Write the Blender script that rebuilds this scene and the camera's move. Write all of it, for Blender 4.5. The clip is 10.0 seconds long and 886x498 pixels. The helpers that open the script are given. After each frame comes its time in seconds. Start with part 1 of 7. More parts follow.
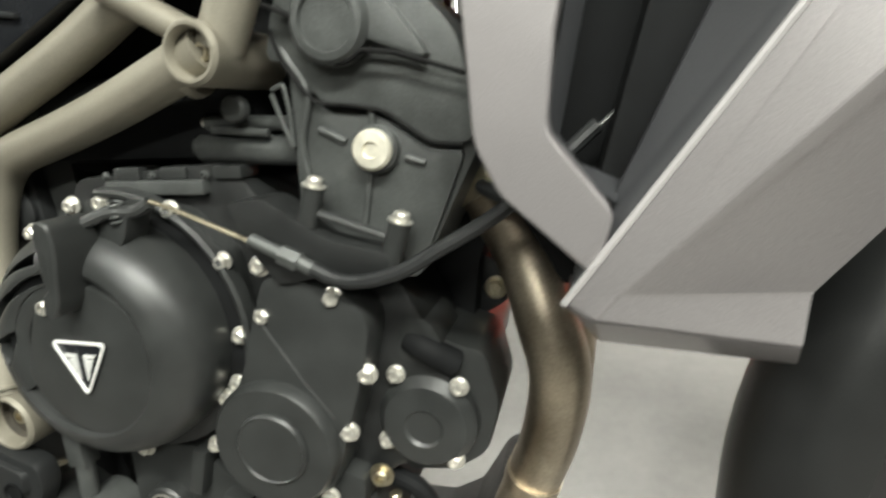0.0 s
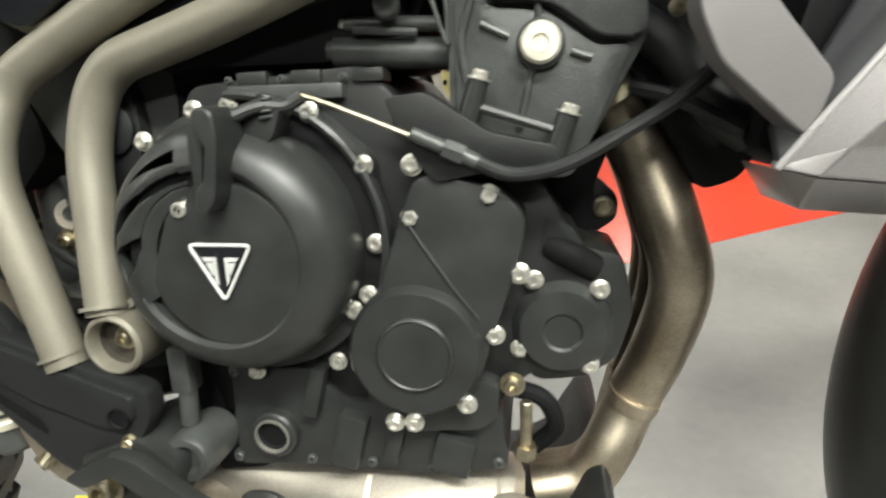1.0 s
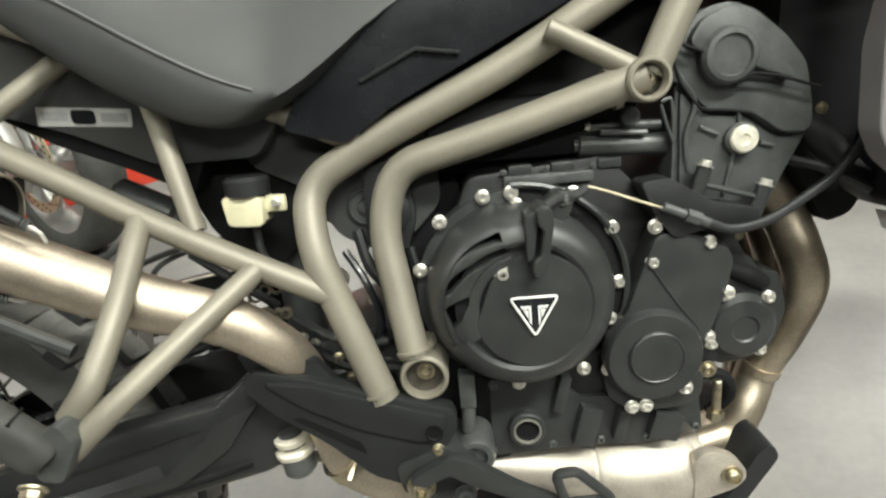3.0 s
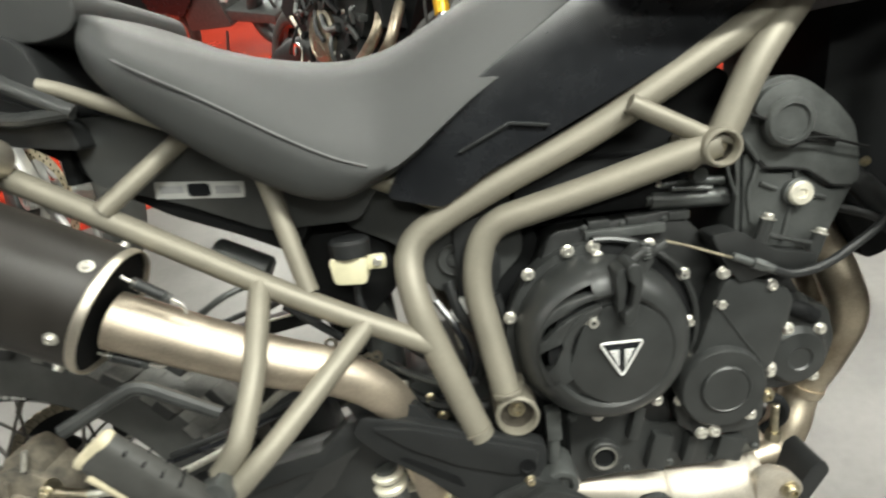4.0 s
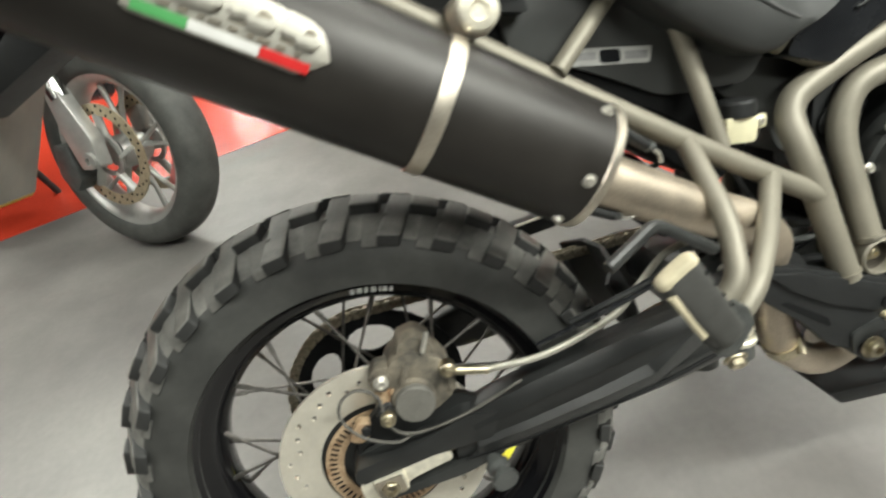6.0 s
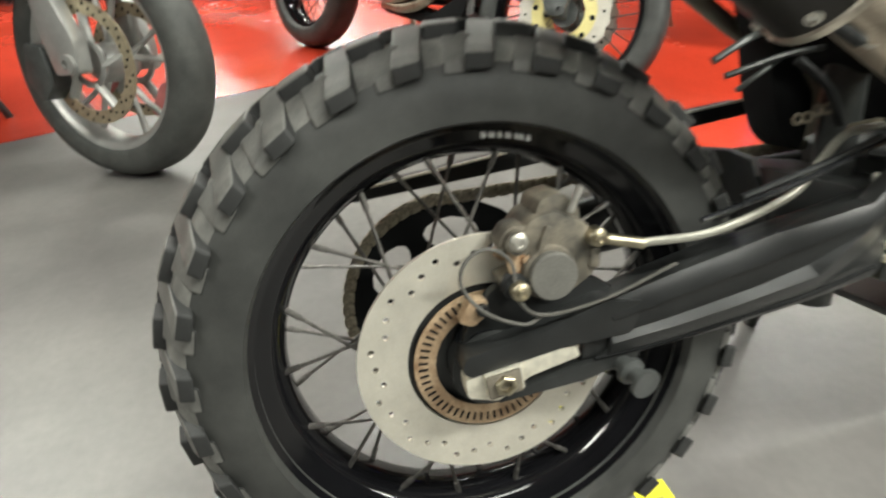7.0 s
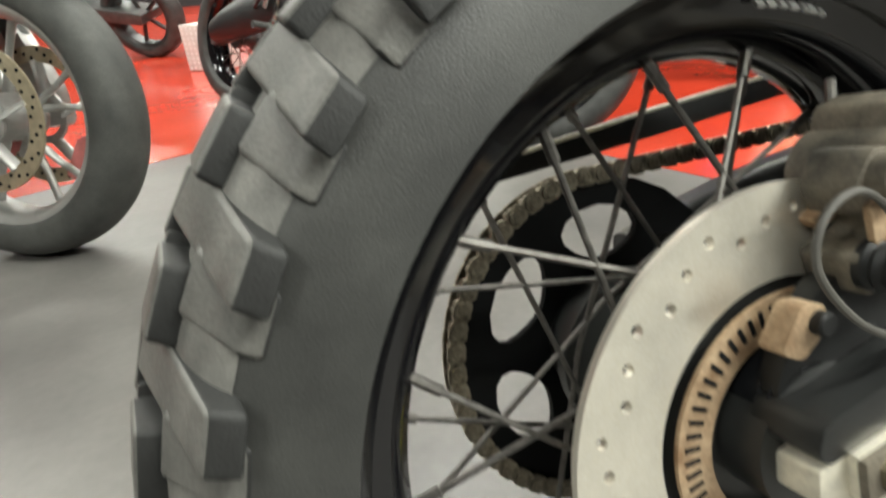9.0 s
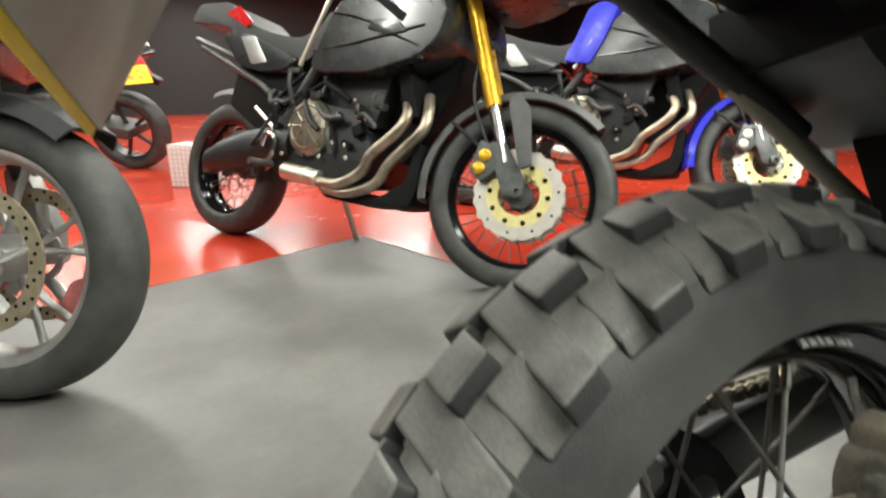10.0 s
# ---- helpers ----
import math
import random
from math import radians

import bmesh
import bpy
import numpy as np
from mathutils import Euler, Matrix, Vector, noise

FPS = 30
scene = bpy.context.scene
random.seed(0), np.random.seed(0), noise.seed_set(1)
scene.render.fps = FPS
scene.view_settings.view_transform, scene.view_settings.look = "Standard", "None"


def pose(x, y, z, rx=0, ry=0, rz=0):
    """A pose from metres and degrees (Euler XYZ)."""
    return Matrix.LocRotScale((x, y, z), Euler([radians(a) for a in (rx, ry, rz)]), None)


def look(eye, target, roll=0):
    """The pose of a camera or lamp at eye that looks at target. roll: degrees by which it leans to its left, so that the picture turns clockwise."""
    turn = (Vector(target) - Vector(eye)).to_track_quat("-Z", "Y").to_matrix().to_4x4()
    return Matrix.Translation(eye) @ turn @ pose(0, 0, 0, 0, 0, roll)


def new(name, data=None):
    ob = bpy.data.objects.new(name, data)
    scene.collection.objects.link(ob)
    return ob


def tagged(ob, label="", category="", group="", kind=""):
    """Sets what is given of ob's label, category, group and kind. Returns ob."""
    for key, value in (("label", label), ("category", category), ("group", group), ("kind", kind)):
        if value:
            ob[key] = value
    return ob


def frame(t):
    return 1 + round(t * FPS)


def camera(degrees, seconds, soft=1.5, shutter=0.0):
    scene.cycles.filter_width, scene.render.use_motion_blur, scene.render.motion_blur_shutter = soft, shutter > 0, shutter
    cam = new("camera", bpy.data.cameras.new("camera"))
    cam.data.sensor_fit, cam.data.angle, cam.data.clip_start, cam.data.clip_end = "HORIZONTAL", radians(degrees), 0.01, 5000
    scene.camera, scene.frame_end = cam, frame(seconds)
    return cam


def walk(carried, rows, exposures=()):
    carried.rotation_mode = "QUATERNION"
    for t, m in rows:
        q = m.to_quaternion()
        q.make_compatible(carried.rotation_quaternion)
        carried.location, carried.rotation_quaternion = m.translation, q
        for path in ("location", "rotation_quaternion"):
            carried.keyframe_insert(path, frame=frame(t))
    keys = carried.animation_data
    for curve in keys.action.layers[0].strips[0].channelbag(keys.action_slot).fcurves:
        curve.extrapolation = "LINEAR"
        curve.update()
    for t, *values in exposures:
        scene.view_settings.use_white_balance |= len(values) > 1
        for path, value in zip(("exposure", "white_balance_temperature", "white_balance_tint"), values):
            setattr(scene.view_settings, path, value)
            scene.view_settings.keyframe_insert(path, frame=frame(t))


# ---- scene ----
# lean of the parked motorcycle on its side stand, away from the camera
LEAN = 16.1
BIKE = pose(0, 0, 0.0104, -LEAN, 0, 0) @ pose(0, 0, 0, 0, 4.35, 0)

# ---- camera: seconds, eye in the motorcycle's own frame, yaw, pitch, roll ----
LENS = 78.00
ROWS = [
    (0.0, (1.0262, -0.4336, 0.7000), 15.19, -13.95, -2.63),
    (0.5, (0.9639, -0.4569, 0.6622), 13.61, -13.93, -2.69),
    (1.0, (0.9031, -0.4776, 0.6439), 9.94, -14.25, -1.57),
    (1.5, (0.8286, -0.5007, 0.6231), 8.72, -15.36, -0.86),
    (2.0, (0.7396, -0.5328, 0.6430), 6.57, -15.87, -1.88),
    (2.5, (0.6789, -0.5858, 0.6839), 4.46, -16.60, -3.66),
    (2.7, (0.6649, -0.6025, 0.7063), 3.36, -15.76, -4.37),
    (4.0, (0.5538, -0.6538, 0.8123), 0.48, -15.64, -6.66),
    (4.5, (0.4191, -0.6725, 0.8132), 0.94, -19.49, -9.80),
    (5.0, (0.3021, -0.6863, 0.8302), -1.07, -19.46, -11.40),
    (5.5, (0.2036, -0.6808, 0.8175), -2.72, -19.50, -11.28),
    (6.8, (-0.1149, -0.6158, 0.6410), -11.56, -19.26, -3.68),
    (7.0, (-0.1286, -0.5762, 0.5981), -11.55, -18.22, -1.21),
    (7.5, (-0.1474, -0.4993, 0.5224), -7.71, -20.42, 0.57),
    (8.0, (-0.1556, -0.4345, 0.4778), -13.32, -18.28, -2.85),
    (8.5, (-0.2107, -0.3633, 0.4556), -17.02, -15.12, -4.74),
    (9.0, (-0.2437, -0.3051, 0.4878), -19.25, -11.16, -5.53),
    (9.5, (-0.2692, -0.2950, 0.5427), -21.49, -5.28, -4.11),
    (9.8, (-0.3023, -0.3008, 0.5838), -23.45, -1.89, -3.72),
    (10.0, (-0.3168, -0.3005, 0.6102), -24.04, -0.37, -3.05),
]


def eye_pose(eye, yaw, pitch, roll):
    y, p = radians(yaw), radians(pitch)
    ahead = Vector((-math.sin(y) * math.cos(p), math.cos(y) * math.cos(p), math.sin(p)))
    return BIKE @ look(eye, Vector(eye) + ahead, roll)


cam = camera(LENS, 10.0, soft=2.2, shutter=0.45)
walk(cam, [(t, eye_pose(e, a, b, c)) for t, e, a, b, c in ROWS], ((0.0, 0.22), (2.0, 0.20), (4.0, 0.18), (4.5, 0.13), (5.5, 0.13), (7.0, 0.18), (8.5, 0.28), (9.5, 0.27), (10.0, 0.17)))

# ---- light: a dim closed hall with rows of ceiling tubes ----
world = bpy.data.worlds.new("world")
scene.world = world
world.use_nodes = True
world.node_tree.nodes["Background"].inputs[0].default_value = (0.75, 0.85, 0.92, 1)
world.node_tree.nodes["Background"].inputs[1].default_value = 0.25
scene.view_settings.exposure = 0.27
TUBES = [(-2.6, -1.0, 55), (0.5, -0.9, 24), (2.0, -1.0, 130), (4.2, -1.1, 60), (1.3, -2.4, 58), (-1.6, 0.9, 29), (1.6, 0.9, 36), (-2.4, 2.3, 85), (0.6, 2.3, 64), (3.6, 2.3, 70), (-1.4, 4.8, 82), (2.2, 4.8, 78), (-2.6, 7.6, 60), (0.4, 7.6, 75), (3.4, 7.6, 65), (-1.8, 10.6, 80), (1.0, 10.6, 90), (3.8, 10.6, 85), (0.2, 13.4, 85)]
for lx, ly, power in TUBES:
    ld = bpy.data.lights.new("tube_light", "AREA")
    ld.shape, ld.size, ld.size_y, ld.energy, ld.color = "RECTANGLE", 1.5, 0.22, power, (0.98, 1.0, 0.91)
    lo = new("tube_light", ld)
    lo.matrix_world = pose(lx, ly, 2.83, 0, 0, 0)

# ---- materials ----


def mat(name, color, rough=0.5, metal=0.0, var=0.25, scale=40.0, bump=0.05, bscale=None, tint=None, fine=0.0, coat=0.0, rvar=0.12, stretch=None, spec=0.5):
    m = bpy.data.materials.new(name)
    m.use_nodes = True
    nt = m.node_tree
    b = nt.nodes["Principled BSDF"]
    tc = nt.nodes.new("ShaderNodeTexCoord")
    mp = nt.nodes.new("ShaderNodeMapping")
    nt.links.new(tc.outputs["Object"], mp.inputs[0])
    if stretch:
        mp.inputs["Scale"].default_value = stretch
    n1 = nt.nodes.new("ShaderNodeTexNoise")
    n1.inputs["Scale"].default_value, n1.inputs["Detail"].default_value, n1.inputs["Roughness"].default_value = scale, 5, 0.6
    n2 = nt.nodes.new("ShaderNodeTexNoise")
    n2.inputs["Scale"].default_value, n2.inputs["Detail"].default_value = (bscale or scale * 8), 3
    nt.links.new(mp.outputs[0], n1.inputs[0])
    nt.links.new(mp.outputs[0], n2.inputs[0])
    r1 = nt.nodes.new("ShaderNodeValToRGB")
    c = Vector(color)
    lo = c * (1 - var)
    hi = Vector(tint) if tint else c * (1 + var)
    r1.color_ramp.elements[0].position, r1.color_ramp.elements[1].position = 0.3, 0.72
    r1.color_ramp.elements[0].color, r1.color_ramp.elements[1].color = (*lo, 1), (*hi, 1)
    nt.links.new(n1.outputs[0], r1.inputs[0])
    mx = nt.nodes.new("ShaderNodeMix")
    mx.data_type, mx.blend_type = "RGBA", "OVERLAY"
    mx.inputs[0].default_value = fine
    nt.links.new(r1.outputs[0], mx.inputs[6])
    nt.links.new(n2.outputs[0], mx.inputs[7])
    nt.links.new(mx.outputs[2], b.inputs["Base Color"])
    mr = nt.nodes.new("ShaderNodeMapRange")
    mr.inputs[3].default_value, mr.inputs[4].default_value = max(0.02, rough - rvar), min(1, rough + rvar)
    nt.links.new(n1.outputs[0], mr.inputs[0])
    nt.links.new(mr.outputs[0], b.inputs["Roughness"])
    b.inputs["Metallic"].default_value = metal
    b.inputs["Specular IOR Level"].default_value = spec
    b.inputs["Coat Weight"].default_value = coat
    b.inputs["Coat Roughness"].default_value = 0.15
    if bump:
        bp = nt.nodes.new("ShaderNodeBump")
        bp.inputs["Strength"].default_value, bp.inputs["Distance"].default_value = bump, 0.001
        nt.links.new(n2.outputs[0], bp.inputs["Height"])
        nt.links.new(bp.outputs[0], b.inputs["Normal"])
    return m


FRAME = mat("titanium_grey_frame_paint", (0.232, 0.214, 0.172), 0.52, 0.30, 0.12, 12, 0.10, 900, fine=0.2)
BLACK = mat("satin_black_engine_paint", (0.028, 0.0295, 0.029), 0.37, 0.0, 0.22, 30, 0.12, 1400, fine=0.2)
BLACK_METAL = mat("dark_grey_cast_alloy", (0.075, 0.079, 0.077), 0.36, 0.25, 0.25, 35, 0.3, 900, fine=0.3)
# DEEP: near-black for black parts, and for shade put into gaps and recesses
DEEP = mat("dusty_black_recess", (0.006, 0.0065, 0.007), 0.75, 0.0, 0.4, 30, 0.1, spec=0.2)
PLASTIC = mat("grained_black_plastic", (0.015, 0.016, 0.0165), 0.46, 0.0, 0.2, 25, 0.35, 1600, fine=0.25, spec=0.4)
GLOSSP = mat("smooth_black_plastic", (0.012, 0.013, 0.015), 0.25, 0.0, 0.2, 20, 0.02)
SEATM = mat("grey_black_seat_vinyl", (0.029, 0.0305, 0.030), 0.5, 0.0, 0.1, 18, 0.4, 1800, fine=0.25)
SHROUD = mat("silver_grey_painted_plastic", (0.285, 0.268, 0.272), 0.33, 0.45, 0.08, 6, 0.10, 1500, fine=0.35, coat=0.2)
STEEL = mat("brushed_stainless_steel", (0.64, 0.59, 0.50), 0.44, 0.95, 0.12, 25, 0.06, 500, fine=0.3)
HEATED = mat("heat_tinted_exhaust_steel", (0.36, 0.30, 0.225), 0.42, 0.95, 0.32, 14, 0.06, 500, tint=(0.58, 0.51, 0.40), fine=0.3)
ZINC = mat("zinc_plated_bolt", (0.70, 0.68, 0.62), 0.34, 0.75, 0.2, 200, 0.08, 900)
OLDZINC = mat("tarnished_yellow_zinc", (0.50, 0.45, 0.33), 0.4, 1.0, 0.3, 120, 0.1, 700)
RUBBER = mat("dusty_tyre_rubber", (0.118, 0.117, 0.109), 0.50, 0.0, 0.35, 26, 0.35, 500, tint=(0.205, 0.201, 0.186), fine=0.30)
SIDEWALL = mat("black_tyre_sidewall", (0.044, 0.045, 0.0435), 0.50, 0.0, 0.3, 14, 0.25, 900, tint=(0.076, 0.077, 0.072), fine=0.25)
RIMB = mat("gloss_black_rim", (0.006, 0.006, 0.007), 0.10, 0.0, 0.2, 20, 0.0, rvar=0.04)
SPOKE = mat("dull_steel_spoke", (0.17, 0.162, 0.15), 0.45, 0.8, 0.35, 150, 0.1)
DISC = mat("ground_steel_disc", (0.80, 0.76, 0.66), 0.40, 0.6, 0.10, 30, 0.10, 700, fine=0.3)
RUST = mat("rusty_ring_steel", (0.40, 0.23, 0.12), 0.6, 0.25, 0.35, 45, 0.3, 400, tint=(0.66, 0.50, 0.33), fine=0.4)
RUSTO = mat("orange_rust", (0.34, 0.15, 0.06), 0.75, 0.0, 0.4, 90, 0.3, 400, tint=(0.45, 0.28, 0.15), fine=0.4)
CHAINM = mat("oily_chain_steel", (0.22, 0.195, 0.15), 0.42, 0.8, 0.4, 160, 0.1, tint=(0.55, 0.49, 0.38))
CALIPER = mat("dirty_grey_caliper", (0.120, 0.113, 0.098), 0.62, 0.2, 0.45, 40, 0.3, 500, tint=(0.27, 0.235, 0.18), fine=0.35)
CALCAP = mat("dull_grey_caliper_cap", (0.155, 0.150, 0.135), 0.6, 0.2, 0.15, 40, 0.15, 500, fine=0.3)
ALU = mat("bare_aluminium_block", (0.82, 0.78, 0.66), 0.45, 0.55, 0.2, 80, 0.2, 500)
MUFF = mat("matt_black_silencer", (0.024, 0.0215, 0.019), 0.42, 0.2, 0.2, 20, 0.15, 1500, fine=0.3)
RESV = mat("translucent_reservoir_plastic", (0.62, 0.58, 0.40), 0.4, 0.0, 0.1, 60, 0.05)
HOSE = mat("clear_sheathed_brake_hose", (0.36, 0.35, 0.30), 0.35, 0.3, 0.2, 300, 0.1)
WHITE = mat("white_print", (0.72, 0.72, 0.70), 0.5, 0.0, 0.08, 60, 0.0)
FLOORG = mat("worn_grey_floor_paint", (0.129, 0.1225, 0.1165), 0.39, 0.0, 0.30, 1.6, 0.03, 60, tint=(0.220, 0.2085, 0.197), fine=0.12, rvar=0.11)
FLOORR = mat("red_floor_paint", (0.52, 0.045, 0.020), 0.25, 0.0, 0.12, 2.0, 0.08, 60, fine=0.15, rvar=0.08, coat=0.25)
PLATEY = mat("amber_yellow_plate", (0.85, 0.58, 0.01), 0.4, 0.0, 0.06, 30, 0.02)
YELLOW = mat("yellow_paper_tag", (0.80, 0.74, 0.03), 0.6, 0.0, 0.08, 30, 0.05)
WALLM = mat("dark_painted_wall", (0.03, 0.03, 0.031), 0.8, 0.0, 0.1, 2, 0.1)
CEIL = mat("dark_grey_ceiling", (0.10, 0.10, 0.10), 0.9, 0.0, 0.1, 2, 0.1)
GOLD = mat("gold_anodised_fork", (0.75, 0.42, 0.03), 0.3, 0.6, 0.1, 30, 0.0)
BLUE = mat("blue_painted_plastic", (0.03, 0.035, 0.55), 0.25, 0.0, 0.1, 10, 0.0, coat=0.3)
REDP = mat("red_painted_part", (0.60, 0.03, 0.03), 0.3, 0.0, 0.1, 20, 0.0)
GREYP = mat("graphite_painted_panel", (0.030, 0.033, 0.033), 0.28, 0.1, 0.12, 10, 0.03, coat=0.4)
CASTW = mat("grey_cast_wheel", (0.48, 0.48, 0.46), 0.36, 0.6, 0.12, 30, 0.05)

# ---- mesh helpers ----


def finish(bm, name, material, angle=35):
    bmesh.ops.recalc_face_normals(bm, faces=bm.faces)
    me = bpy.data.meshes.new(name)
    bm.to_mesh(me)
    bm.free()
    me.polygons.foreach_set("use_smooth", [True] * len(me.polygons))
    me.set_sharp_from_angle(angle=radians(angle))
    me.materials.append(material)
    return me


def part(name, bm, material, parent, label="", angle=35):
    ob = new(name, finish(bm, name, material, angle))
    ob.parent = parent
    if label:
        tagged(ob, label)
    return ob


def thing(name, m, label, category, group=""):
    ob = new(name)
    ob.empty_display_size = 0.05
    ob.matrix_world = m
    return tagged(ob, label, category, group)


def solid(name, bm, material, m, label, category, group="", kind="", angle=35):
    ob = new(name, finish(bm, name, material, angle))
    ob.matrix_world = m
    return tagged(ob, label, category, group, kind)


def bevel(bm, w, seg=2, angle=30):
    edges = [e for e in bm.edges if len(e.link_faces) == 2 and e.calc_face_angle(0) > radians(angle)]
    if edges and w:
        bmesh.ops.bevel(bm, geom=edges, offset=w, segments=seg, profile=0.6, affect="EDGES", clamp_overlap=True)
    return bm


def basis(axis):
    a = Vector(axis).normalized()
    u = a.orthogonal().normalized()
    return u, a.cross(u), a


def join(*bms):
    """All of the given bmeshes in the first."""
    out = bms[0]
    for b in bms[1:]:
        me = bpy.data.meshes.new("tmp")
        b.to_mesh(me)
        b.free()
        out.from_mesh(me)
        bpy.data.meshes.remove(me)
    return out


def lathe(profile, origin, axis=(0, -1, 0), seg=48, arc=360.0, start=None):
    """Turns (radius, height along axis) pairs round an axis."""
    bm = bmesh.new()
    u, v, a = basis(axis)
    if start is not None:
        u = (Vector(start) - a * Vector(start).dot(a)).normalized()
        v = a.cross(u)
    o = Vector(origin)
    full = arc >= 360
    n = seg if full else seg + 1
    rings = []
    for r, h in profile:
        if r < 1e-6:
            rings.append([bm.verts.new(o + a * h)])
        else:
            rings.append([bm.verts.new(o + a * h + (u * math.cos(radians(arc) * k / seg) + v * math.sin(radians(arc) * k / seg)) * r) for k in range(n)])
    for ra, rb in zip(rings, rings[1:]):
        for k in range(seg):
            j = (k + 1) % n
            f = [ra[k % len(ra)], ra[j % len(ra)], rb[j % len(rb)], rb[k % len(rb)]]
            f = list(dict.fromkeys(f))
            if len(f) > 2:
                try:
                    bm.faces.new(f)
                except ValueError:
                    pass
    return bm


def cyl(p0, p1, r, seg=20, r1=None, bev=0.0):
    p0, p1 = Vector(p0), Vector(p1)
    h = (p1 - p0).length
    r1 = r if r1 is None else r1
    b = min(bev, r * 0.5, h * 0.3)
    prof = [(0, 0), (r - b, 0), (r, b), (r1, h - b), (r1 - b, h), (0, h)] if b else [(0, 0), (r, 0), (r1, h), (0, h)]
    return lathe(prof, p0, p1 - p0, seg)


def smooth_line(pts, n=8):
    """Catmull-Rom through the points."""
    p = [Vector(q) for q in pts]
    p = [p[0] * 2 - p[1]] + p + [p[-1] * 2 - p[-2]]
    out = []
    for i in range(1, len(p) - 2):
        for k in range(n):
            t = k / n
            a, b, c, d = p[i - 1], p[i], p[i + 1], p[i + 2]
            out.append(0.5 * (2 * b + (c - a) * t + (2 * a - 5 * b + 4 * c - d) * t * t + (3 * b - a - 3 * c + d) * t**3))
    return out + [p[-2]]


def rounded(pts, r, n=7):
    """A polyline in space whose corners are arcs of about that radius."""
    p = [Vector(q) for q in pts]
    out = [p[0]]
    for a, b, c in zip(p, p[1:], p[2:]):
        d = min(r, (a - b).length * 0.48, (c - b).length * 0.48)
        s, e = b + (a - b).normalized() * d, b + (c - b).normalized() * d
        out += [s * (1 - t) ** 2 + b * 2 * t * (1 - t) + e * t * t for t in [k / n for k in range(n + 1)]]
    return out + [p[-1]]


def sweep(line, r, seg=16, caps=True, flat=1.0, up=None):
    """A round (or flattened) tube along a line; r may be a list."""
    bm = bmesh.new()
    line = [Vector(q) for q in line]
    n = len(line)
    rings = []
    t0 = (line[1] - line[0]).normalized()
    u = Vector(up) - t0 * Vector(up).dot(t0) if up else t0.orthogonal()
    u.normalize()
    for i, p in enumerate(line):
        t = (line[min(i + 1, n - 1)] - line[max(i - 1, 0)]).normalized()
        u = (u - t * u.dot(t)).normalized()
        v = t.cross(u)
        rr = r[i] if isinstance(r, (list, tuple)) else r
        rings.append([bm.verts.new(p + (u * math.cos(2 * math.pi * k / seg) + v * math.sin(2 * math.pi * k / seg) * flat) * rr) for k in range(seg)])
    for a, b in zip(rings, rings[1:]):
        for k in range(seg):
            bm.faces.new((a[k], a[(k + 1) % seg], b[(k + 1) % seg], b[k]))
    if caps:
        bm.faces.new(rings[0][::-1])
        bm.faces.new(rings[-1])
    return bm


def slab(outline, y0, y1, bev=0.002, seg=2, inset=0.0, plane="xz"):
    """A plate: an outline in x and z, between two depths."""
    bm = bmesh.new()
    cx = sum(p[0] for p in outline) / len(outline)
    cz = sum(p[1] for p in outline) / len(outline)

    def at(p, y, k):
        a, b = cx + (p[0] - cx) * k, cz + (p[1] - cz) * k
        return (a, y, b) if plane == "xz" else (a, b, y)
    front = [bm.verts.new(at(p, y0, 1 - inset)) for p in outline]
    back = [bm.verts.new(at(p, y1, 1)) for p in outline]
    n = len(outline)
    bm.faces.new(front)
    bm.faces.new(back[::-1])
    for k in range(n):
        bm.faces.new((front[k], back[k], back[(k + 1) % n], front[(k + 1) % n]))
    bmesh.ops.recalc_face_normals(bm, faces=bm.faces)
    return bevel(bm, bev, seg) if bev else bm


def soft2(pts, r=0.006, n=3):
    """An outline with rounded corners."""
    out = []
    m = len(pts)
    for i in range(m):
        a, b, c = Vector((*pts[i - 1], 0)), Vector((*pts[i], 0)), Vector((*pts[(i + 1) % m], 0))
        d = min(r, (a - b).length * 0.45, (c - b).length * 0.45)
        s, e = b + (a - b).normalized() * d, b + (c - b).normalized() * d
        for k in range(n + 1):
            t = k / n
            q = s * (1 - t) ** 2 + b * 2 * t * (1 - t) + e * t * t
            out.append((q.x, q.y))
    return out


def ring2(cx, cz, r, n=40, a0=0.0, a1=360.0):
    full = abs(a1 - a0) >= 360
    return [(cx + r * math.cos(radians(a0 + (a1 - a0) * k / (n if full else n - 1))), cz + r * math.sin(radians(a0 + (a1 - a0) * k / (n if full else n - 1)))) for k in range(n)]


def box(c, s, bev=0.002, rot=None, seg=2):
    bm = bmesh.new()
    bmesh.ops.create_cube(bm, size=1.0)
    bmesh.ops.scale(bm, vec=s, verts=bm.verts)
    bevel(bm, bev, seg)
    m = Matrix.Translation(c) @ (rot or Matrix.Identity(4))
    bmesh.ops.transform(bm, matrix=m, verts=bm.verts)
    return bm


def loft(sections, caps=True, closed=True):
    """Joins rings of equal count."""
    bm = bmesh.new()
    rings = [[bm.verts.new(p) for p in s] for s in sections]
    n = len(rings[0])
    for a, b in zip(rings, rings[1:]):
        for k in range(n if closed else n - 1):
            bm.faces.new((a[k], a[(k + 1) % n], b[(k + 1) % n], b[k]))
    if caps and closed:
        bm.faces.new(rings[0][::-1])
        bm.faces.new(rings[-1])
    return bm


BOLTS = {}


